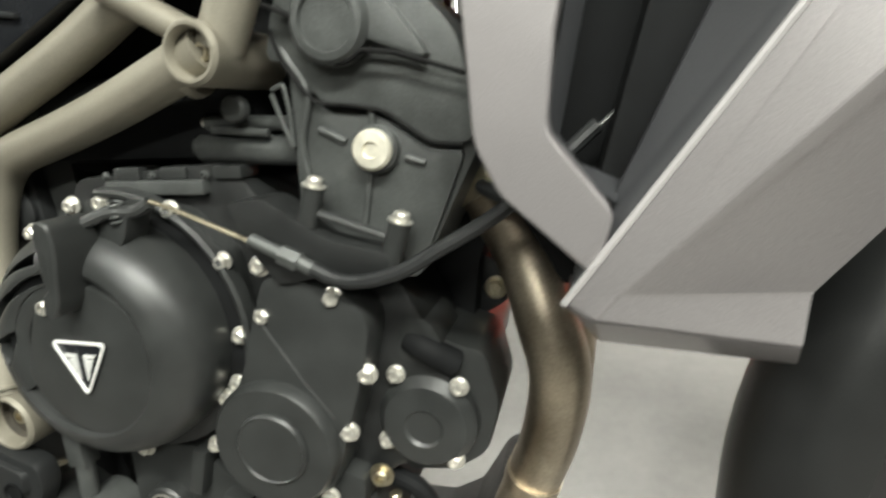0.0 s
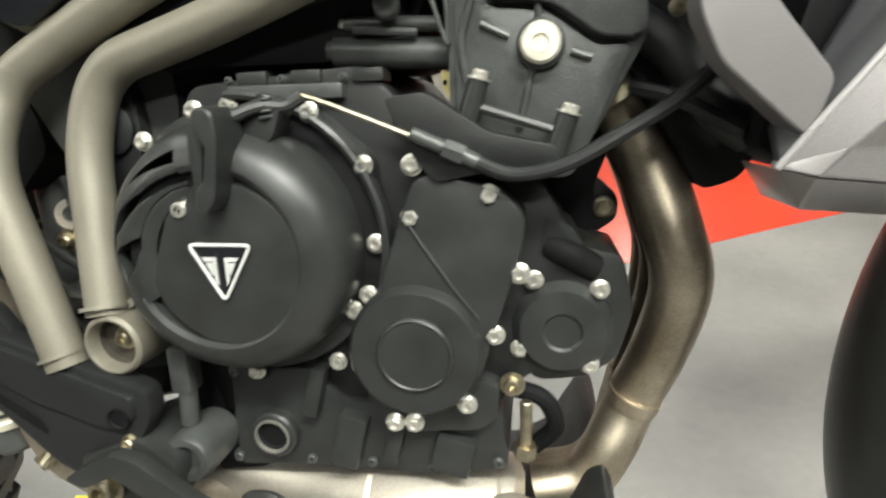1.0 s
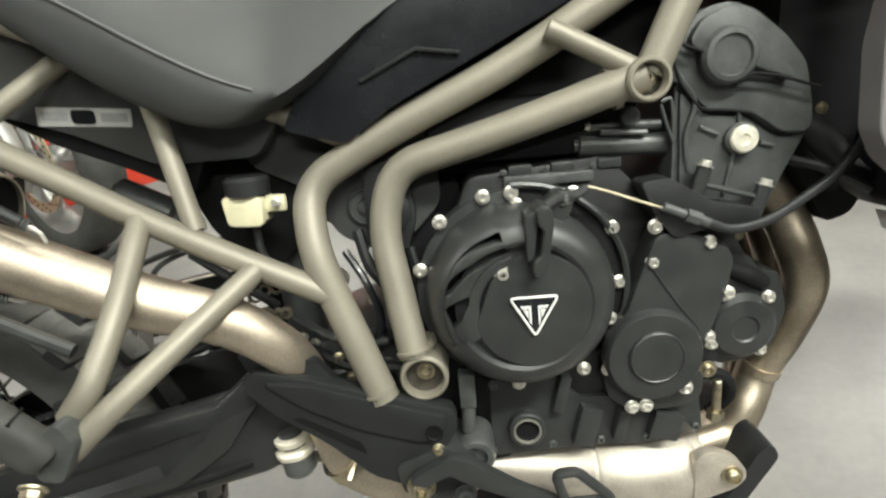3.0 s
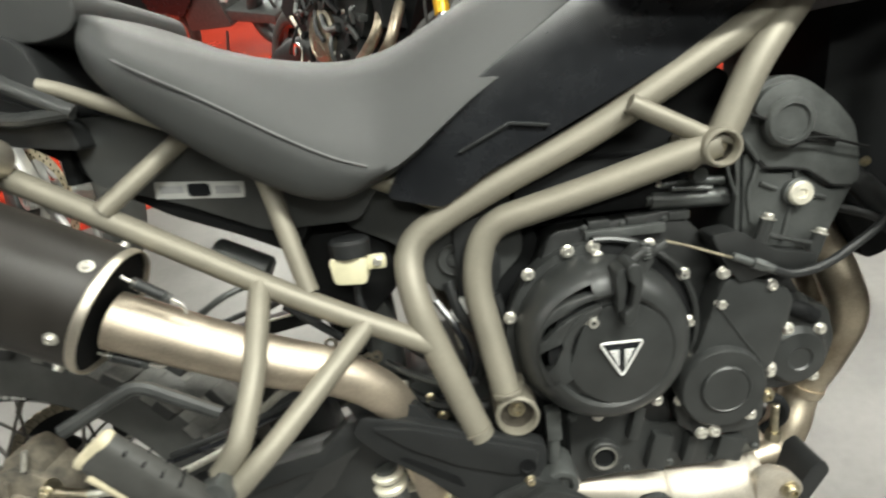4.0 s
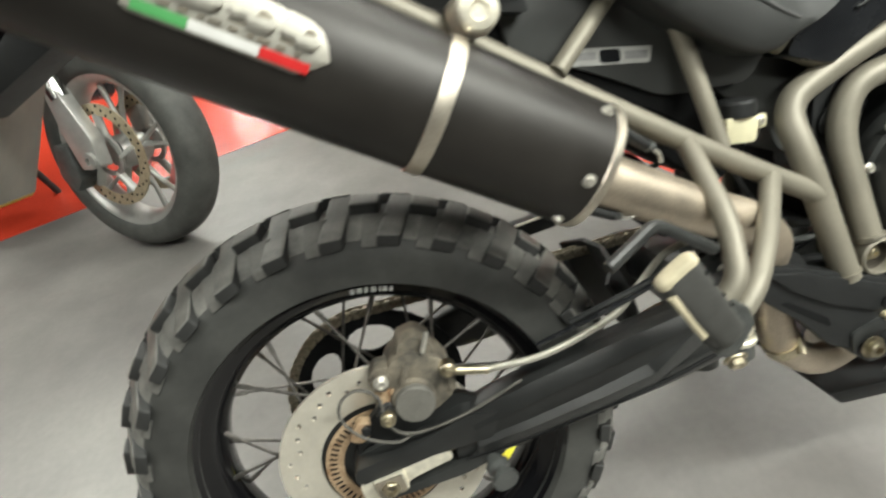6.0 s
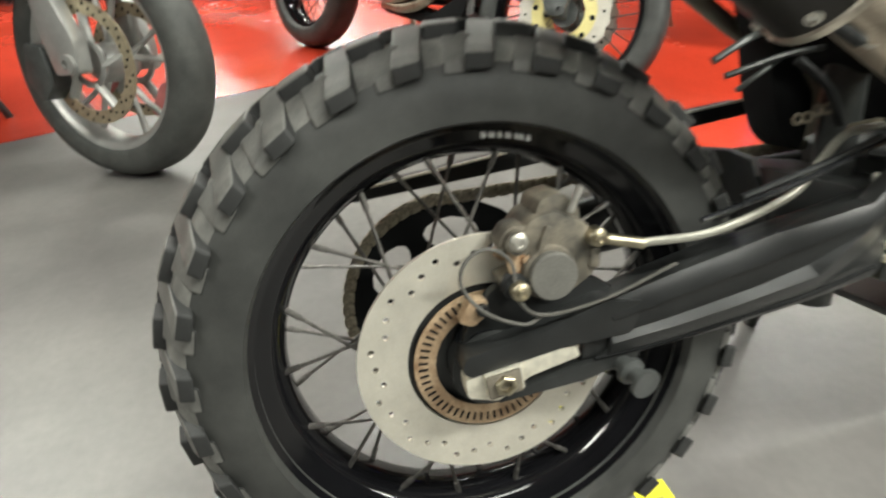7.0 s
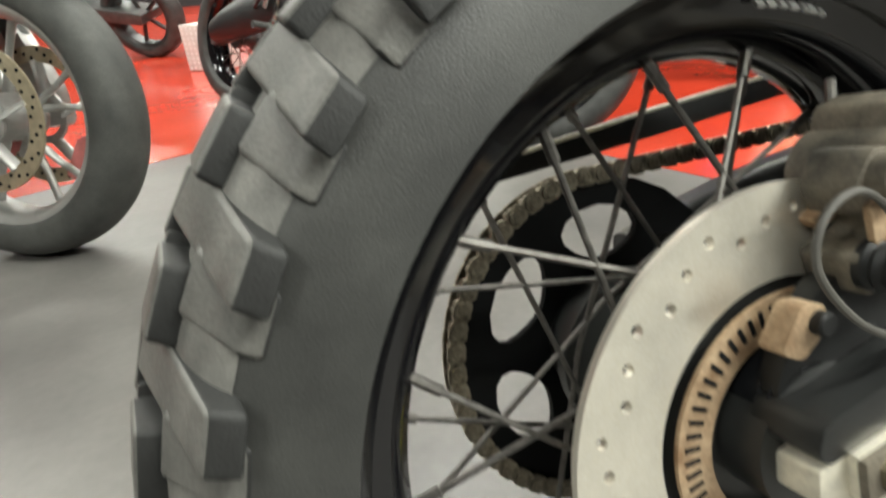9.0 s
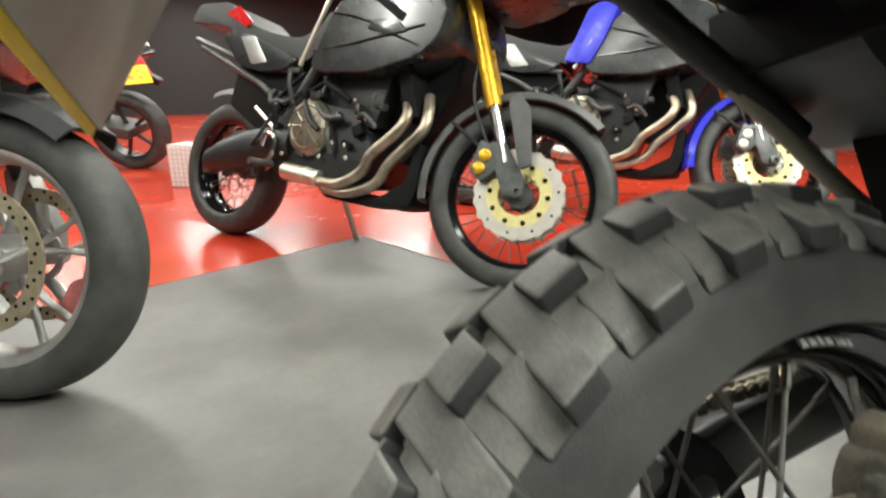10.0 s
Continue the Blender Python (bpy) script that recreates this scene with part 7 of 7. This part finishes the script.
    part("under_seat_box", slab(soft2([(0.05, 0.60), (0.10, 0.80), (0.50, 0.76), (0.56, 0.55), (0.46, 0.46), (0.28, 0.48)], 0.02), -0.12, 0.12, 0.012), DEEP, b)
    part("drive_housing", loft([[(x, -0.15 + ry * math.cos(a), z + rz * math.sin(a)) for a in [2 * math.pi * k / 20 for k in range(20)]] for x, z, ry, rz in ((0.52, 0.44, 0.03, 0.05), (0.42, 0.435, 0.04, 0.075), (0.25, 0.40, 0.045, 0.085), (0.08, 0.36, 0.045, 0.07), (-0.02, 0.335, 0.03, 0.045))]), PLASTIC, b)
    part("foot_control", sweep(smooth_line([(0.40, -0.20, 0.42), (0.44, -0.21, 0.47), (0.47, -0.20, 0.45), (0.46, -0.20, 0.38), (0.42, -0.20, 0.35)], 5), 0.011, 8), CHROME, b)
    part("fork_yoke", box((1.16, 0, 0.98), (0.07, 0.26, 0.05), 0.01), PLASTIC, b)
    part("tank_line", sweep(smooth_line([(0.74, -0.226, 0.93), (0.88, -0.231, 0.90), (1.03, -0.229, 0.84), (1.16, -0.222, 0.79)], 6), 0.004, 6), DEEP, tank)
    part("tank_scoop", slab(soft2([(0.92, 0.86), (0.96, 0.89), (1.06, 0.88), (1.10, 0.84), (1.02, 0.83)], 0.01), -0.234, -0.20, 0.008), GREYP, tank)
    rnd = random.Random(7)
    for k in range(16):
        p = Vector((rnd.uniform(0.40, 1.0), rnd.uniform(-0.20, -0.15), rnd.uniform(0.50, 0.72)))
        q = p + Vector((rnd.uniform(-0.16, 0.16), rnd.uniform(-0.01, 0.02), rnd.uniform(-0.14, 0.14)))
        part("hose", sweep(smooth_line([p, (p + q) / 2 + Vector((0, -0.015, rnd.uniform(-0.03, 0.03))), q], 5), rnd.uniform(0.006, 0.013), 8), rnd.choice((PLASTIC, BLACK_METAL, DEEP, BLACK_METAL)), b)
    for k in range(12):
        p = (rnd.uniform(0.38, 0.98), -0.158, rnd.uniform(0.36, 0.66))
        part("casing_detail", box(p, (rnd.uniform(0.02, 0.06), 0.04, rnd.uniform(0.02, 0.05)), 0.006, Matrix.Rotation(rnd.uniform(-0.6, 0.6), 4, "Y")), rnd.choice((BLACK, BLACK_METAL, DEEP)), b)
    for k in range(10):
        bolt((rnd.uniform(0.40, 0.95), -0.172, rnd.uniform(0.36, 0.62)), 0.008, b)
    return b


def parked(x, y, heading, scale=1.0, lean=10):
    return Matrix.Translation((x, y, 0.004)) @ Matrix.Rotation(radians(heading), 4, "Z") @ Matrix.Rotation(radians(-lean), 4, "X") @ Matrix.Diagonal((scale, scale, scale, 1))


adventure_bike(parked(-0.115, 2.690, -57.5, 1.0, 15), GREYP, "graphite adventure motorcycle with gold forks on red floor", 18)
adventure_bike(parked(1.252, 2.754, -53, 1.0, 13), BLUE, "blue and graphite adventure motorcycle with gold forks", 22)


# ---- street motorcycle beside the rear wheel ----
def street_bike(m):
    b = thing("parked_street_motorcycle", m, "pale touring motorcycle with grey cast wheels and faded red calipers", "motorcycle", "motorcycles parked in a row")
    F = Vector((0, 0, 0.30))
    road_tyre(F, 0.30, 0.122, b, Matrix(), 40, 0.222)
    part("wheel_rim", lathe([(0.200, -0.03), (0.214, -0.046), (0.226, -0.050), (0.228, -0.045), (0.214, -0.034), (0.206, -0.012), (0.206, 0.012), (0.214, 0.034), (0.228, 0.045), (0.226, 0.050), (0.214, 0.046), (0.200, 0.03), (0.196, 0.0), (0.200, -0.03)], F, (0, -1, 0), 80), CASTW, b, "bright grey cast alloy rim")
    part("wheel_hub", lathe([(0, -0.05), (0.04, -0.05), (0.05, -0.03), (0.05, 0.03), (0.04, 0.05), (0, 0.05)], F, (0, -1, 0), 28), CASTW, b)
    for k in range(5):
        for da in (-0.20, 0.20):
            a = 2 * math.pi * k / 5 + 0.3
            part("wheel_spoke", sweep([F + Vector((0.045 * math.cos(a), 0, 0.045 * math.sin(a))), F + Vector((0.13 * math.cos(a + da * 0.8), 0, 0.13 * math.sin(a + da * 0.8))), F + Vector((0.204 * math.cos(a + da * 1.15), 0, 0.204 * math.sin(a + da * 1.15)))], [0.011, 0.0075, 0.0085], 10, flat=0.8), CASTW, b)
    for y in (-0.075, 0.075):
        d = part("brake_disc", drilled_at(F + Vector((0, y, 0)), 0.150, 0.117), TAN, b, "drilled steel brake disc")
        part("disc_carrier", lathe([(0.045, -0.003), (0.06, -0.003), (0.06, 0.003), (0.045, 0.003), (0.045, -0.003)], F + Vector((0, y, 0)), (0, -1, 0), 36), CASTW, d)
        part("drillings", join(*[lathe([(0, 0.0026), (0.0042, 0.0026), (0.0042, 0.0032), (0, 0.0032)], F + Vector((q * math.cos(a), y, q * math.sin(a))), (0, sd, 0), 8) for k in range(48) for sd in (-1, 1) for a, q in ((2 * math.pi * k / 48, 0.124 + 0.0095 * (k % 3)),)]), DEEP, d)
        for k in range(5):
            a = 2 * math.pi * k / 5
            part("carrier_arm", sweep([F + Vector((0.05 * math.cos(a), y, 0.05 * math.sin(a))), F + Vector((0.120 * math.cos(a + 0.25), y, 0.120 * math.sin(a + 0.25)))], 0.012, 8, flat=0.3), CASTW, d)
        cp = part("brake_caliper", slab(soft2([(-0.155, 0.25), (-0.11, 0.20), (-0.07, 0.24), (-0.085, 0.34), (-0.14, 0.345)], 0.012), y * 1.35 - 0.03, y * 1.35 + 0.03, 0.008), PINK if y > 0 else BLACK_METAL, b)
        part("fork_foot", slab(soft2([(-0.05, 0.27), (0.03, 0.28), (0.025, 0.36), (-0.05, 0.50), (-0.10, 0.49), (-0.08, 0.36)], 0.012), y * 1.45 - 0.02, y * 1.45 + 0.02, 0.008), CASTW, b)
        part("fork_leg", sweep([(-0.06, y * 1.45, 0.47), (-0.30, y * 1.45, 1.0)], 0.026, 18), CHROME if y < 0 else BLACK_METAL, b)
        part("spindle_cap", lathe([(0, 0), (0.024, 0), (0.024, 0.012), (0.011, 0.014), (0.010, 0.004), (0, 0.004)], F + Vector((0, y * 1.7, 0)), (0, math.copysign(1, y), 0), 20), CASTW, b)
    part("brake_caliper", slab(soft2([(0.07, 0.17), (0.115, 0.15), (0.16, 0.20), (0.15, 0.26), (0.115, 0.25)], 0.012), 0.03, 0.09, 0.008), PINK, b, "faded red caliper")
    part("front_mudguard", loft([[(F.x + rr * math.cos(a), w, F.z + rr * math.sin(a)) for rr, w in ((0.30, -0.080), (0.335, -0.062), (0.345, 0), (0.335, 0.062), (0.30, 0.080), (0.297, 0.077), (0.331, 0.059), (0.340, 0), (0.331, -0.059), (0.297, -0.077))] for a in [radians(52 + 88 * k / 14) for k in range(15)]]), PLASTIC, b, "black front mudguard")
    part("side_fairing", slab(soft2([(-0.28, 0.42), (-0.22, 0.60), (-0.12, 0.78), (-0.18, 1.05), (-0.50, 1.15), (-0.95, 1.05), (-0.90, 0.60), (-0.55, 0.40)], 0.04), -0.23, 0.23, 0.04, 4, inset=0.06), GLOSSP, b, "black side fairing")
    part("fairing_panel", slab(soft2([(-0.40, 0.62), (-0.26, 0.74), (-0.22, 0.96), (-0.45, 1.10), (-0.85, 1.02), (-0.70, 0.80)], 0.03), -0.246, 0.246, 0.02, 3), PALEGOLD, b, "champagne painted fairing panel")
    part("nose_fairing", slab(soft2([(-0.36, 0.76), (-0.14, 0.70), (0.04, 0.74), (0.10, 0.92), (-0.08, 1.12), (-0.45, 1.15)], 0.03), -0.19, 0.19, 0.03, 3), GLOSSP, b, "black nose fairing")
    part("nose_panel", slab(soft2([(-0.30, 0.84), (-0.10, 0.76), (0.0, 0.80), (0.02, 0.98), (-0.25, 1.08)], 0.03), -0.20, 0.20, 0.015, 3), PALEGOLD, b, "champagne painted nose panel")
    part("nose_line", sweep([(-0.30, -0.203, 0.92), (-0.12, -0.206, 0.82), (0.0, -0.200, 0.78)], 0.006, 8), GOLD, b)
    part("fairing_stripe", sweep([(-0.75, -0.243, 0.98), (-0.45, -0.245, 0.72), (-0.27, -0.236, 0.52)], 0.008, 8), GOLD, b)
    part("lower_fairing", slab(soft2([(-0.70, 0.46), (-0.74, 0.27), (-0.86, 0.19), (-1.05, 0.25), (-1.0, 0.5)], 0.04), -0.19, 0.19, 0.03, 3), GLOSSP, b)
    part("red_trim", sweep([(-0.290, -0.225, 0.43), (-0.228, -0.228, 0.60)], 0.012, 8, flat=0.5), REDGLOSS, b)
    part("seat", slab(soft2([(-0.85, 0.95), (-0.80, 0.78), (-1.4, 0.80), (-1.62, 0.98), (-1.3, 1.0), (-1.1, 0.86)], 0.04), -0.16, 0.16, 0.03, 3), SEATM, b)
    R = Vector((-1.48, 0, 0.31))
    road_tyre(R, 0.31, 0.17, b, Matrix(), 30, 0.225)
    part("wheel_rim", lathe([(0.20, -0.05), (0.226, -0.07), (0.228, -0.06), (0.205, 0.0), (0.228, 0.06), (0.226, 0.07), (0.20, 0.05), (0.196, 0), (0.20, -0.05)], R, (0, -1, 0), 64), CASTW, b)
    part("swingarm", slab(soft2([(-1.55, 0.35), (-0.9, 0.45), (-0.9, 0.33), (-1.55, 0.27)], 0.02), -0.15, 0.15, 0.02), BLACK_METAL, b)
    part("side_stand", sweep([(-0.85, 0.16, 0.24), (-0.80, 0.25, 0.02)], 0.013, 10), BLACK, b)
    return b


def drilled_at(c, r, rin, n=30):
    bm = lathe([(rin, -0.0025), (r, -0.0025), (r, 0.0025), (rin, 0.0025), (rin, -0.0025)], c, (0, -1, 0), 64)
    for k in range(n):
        a = 2 * math.pi * k / n
        q = rin + (r - rin) * (0.3 + 0.4 * (k % 2))
        for s in (-1, 1):
            join(bm, lathe([(0.0045, 0.0024), (0.0045, 0.0032), (0.003, 0.0030)], Vector(c) + Vector((q * math.cos(a), 0, q * math.sin(a))), (0, s, 0), 8))
    return bm


street_bike(parked(-0.704, 1.3405, -31.8, 1.087, 13))


# ---- tail of a red motorcycle with a yellow plate, farther back ----
PLATEBAR = mat("faded_plate_print", (0.42, 0.28, 0.02), 0.5, 0.0, 0.1, 40)


def red_tail(m):
    b = thing("parked_red_motorcycle", m, "red and black motorcycle seen from its tail with a yellow plate", "motorcycle", "motorcycles parked in a row")
    R = Vector((0, 0, 0.31))
    road_tyre(R, 0.31, 0.18, b, Matrix(), 30, 0.222, DARKTYRE)
    part("wheel_rim", lathe([(0.20, -0.05), (0.222, -0.07), (0.226, -0.06), (0.205, 0.0), (0.226, 0.06), (0.222, 0.07), (0.20, 0.05), (0.196, 0), (0.20, -0.05)], R, (0, -1, 0), 56), BLACK, b)
    for k in range(5):
        a = 2 * math.pi * k / 5
        part("wheel_spoke", sweep([R, R + Vector((0.205 * math.cos(a), 0, 0.205 * math.sin(a)))], 0.016, 10), BLACK, b)
    part("swingarm", slab(soft2([(-0.08, 0.35), (0.55, 0.46), (0.55, 0.36), (-0.06, 0.27)], 0.02), -0.15, 0.15, 0.02), BLACK_METAL, b)
    part("tail_panel", slab(soft2([(-0.30, 0.88), (-0.25, 0.96), (0.35, 0.90), (0.60, 0.82), (0.30, 0.72), (0.0, 0.76)], 0.03), -0.12, 0.12, 0.03, 3), GLOSSP, b)
    part("tail_flash", slab(soft2([(-0.27, 0.87), (-0.22, 0.92), (-0.10, 0.90), (-0.06, 0.85), (-0.12, 0.83)], 0.02), -0.124, 0.124, 0.006), REDGLOSS, b, "red gloss tail panel")
    # plate leaning on its bracket: x across, y up, z out of the face
    ux, uz = Vector((-0.788, -0.615, -0.016)), Vector((-0.226, 0.265, 0.937))
    pm = Matrix.Translation((-0.357, 0.404, 0.8)) @ Matrix((ux, uz.cross(ux), uz)).transposed().to_4x4()
    pl = part("number_plate", moved(box((0, 0, 0), (0.294, 0.257, 0.005), 0.002), pm), PLATEY, b, "yellow plate with dark bars in place of characters")
    for dz in (0.05, -0.05):
        for dy in (-0.09, -0.035, 0.025, 0.085):
            part("plate_bar", moved(box((dy, dz, 0.0028), (0.034, 0.06, 0.001), 0.0), pm), PLATEBAR, pl)
    part("plate_bracket", slab(soft2([(-0.10, 0.80), (-0.16, 0.82), (-0.36, 0.70), (-0.34, 0.66)], 0.01), -0.03, 0.03, 0.004), PLASTIC, b)
    part("tail_lamp", sweep(smooth_line([(-0.054, 0.117, 0.987), (-0.172, 0.126, 0.947), (-0.285, 0.151, 0.879), (-0.359, 0.184, 0.806), (-0.408, 0.208, 0.755)], 5), [0.036, 0.042, 0.046, 0.05, 0.05, 0.05, 0.05, 0.048, 0.046, 0.044, 0.042, 0.040, 0.038, 0.036, 0.034, 0.032, 0.030, 0.028, 0.026, 0.022, 0.016], 14), REDP, b, "red gloss tail lamp unit")
    part("tail_stay", sweep([(-0.278, 0.385, 1.134), (-0.144, 0.671, 0.658)], 0.026, 12, flat=0.7), CASTW, b, "bright steel stay")
    part("engine", slab(soft2([(0.45, 0.30), (0.48, 0.62), (0.95, 0.66), (1.0, 0.30)], 0.03), -0.17, 0.17, 0.02), BLACK_METAL, b)
    part("fairing", slab(soft2([(0.55, 0.72), (0.60, 0.95), (1.0, 1.10), (1.45, 1.0), (1.35, 0.55), (0.95, 0.45)], 0.04), -0.22, 0.22, 0.04, 3), GLOSSP, b)
    part("seat", slab(soft2([(0.05, 0.90), (0.0, 0.97), (0.45, 0.90), (0.6, 0.82)], 0.02), -0.11, 0.11, 0.015), SEATM, b)
    Fw = Vector((1.42, 0, 0.30))
    road_tyre(Fw, 0.30, 0.12, b, Matrix(), 30, 0.222)
    part("wheel_rim", lathe([(0.20, -0.03), (0.222, -0.048), (0.226, -0.04), (0.205, 0), (0.226, 0.04), (0.222, 0.048), (0.20, 0.03), (0.196, 0), (0.20, -0.03)], Fw, (0, -1, 0), 56), BLACK, b)
    part("fork_leg", sweep([(1.40, -0.11, 0.32), (1.18, -0.11, 0.92)], 0.027, 14), BLACK_METAL, b)
    part("fork_leg", sweep([(1.40, 0.11, 0.32), (1.18, 0.11, 0.92)], 0.027, 14), BLACK_METAL, b)
    part("side_stand", sweep([(0.55, 0.16, 0.26), (0.62, 0.24, 0.03)], 0.013, 10), BLACK, b)
    return b


red_tail(parked(-0.63, 5.40, 150, 1.07, 10))
# ---- loose things ----
step = solid("wheel_chock_block", box((0, 0, 0.15), (0.30, 0.20, 0.30), 0.006), mat("dimpled_white_plastic", (0.62, 0.60, 0.56), 0.4, 0.0, 0.1, 20), Matrix.Translation((-0.20, 4.20, 0.004)) @ Matrix.Rotation(radians(-40), 4, "Z"), "pale block with a dimpled checker pattern on red floor", "block")
dimple = finish(lathe([(0.011, 0), (0.009, 0.003), (0, 0.004)], (0, 0, 0), (0, -1, 0), 8), "dimple", WHITE)
for i in range(8):
    for j in range(9):
        o = new("dimple", dimple)
        o.parent = step
        o.matrix_local = Matrix.Translation((-0.13 + 0.037 * i, -0.10, 0.02 + 0.032 * j))
for x, y, a in ((0.205, 0.143, 1), (0.290, -0.0315, 4)):
    tg = solid("yellow_tag", slab([(-0.026, -0.034), (0.026, -0.034), (0.026, 0.034), (-0.026, 0.034)], 0.0019, 0.0008, 0.0, plane="xy"), YELLOW, pose(x, y, 0, 0, 0, a), "yellow paper tag with faint print lying on floor", "tag", "yellow tags on the floor")
    for k in range(3):
        part("tag_print", slab([(-0.010, -0.012 + 0.009 * k), (0.012, -0.012 + 0.009 * k), (0.012, -0.007 + 0.009 * k), (-0.010, -0.007 + 0.009 * k)], 0.0024, 0.0017, 0.0, plane="xy"), mat("faint_print", (0.42, 0.40, 0.05), 0.6), tg)
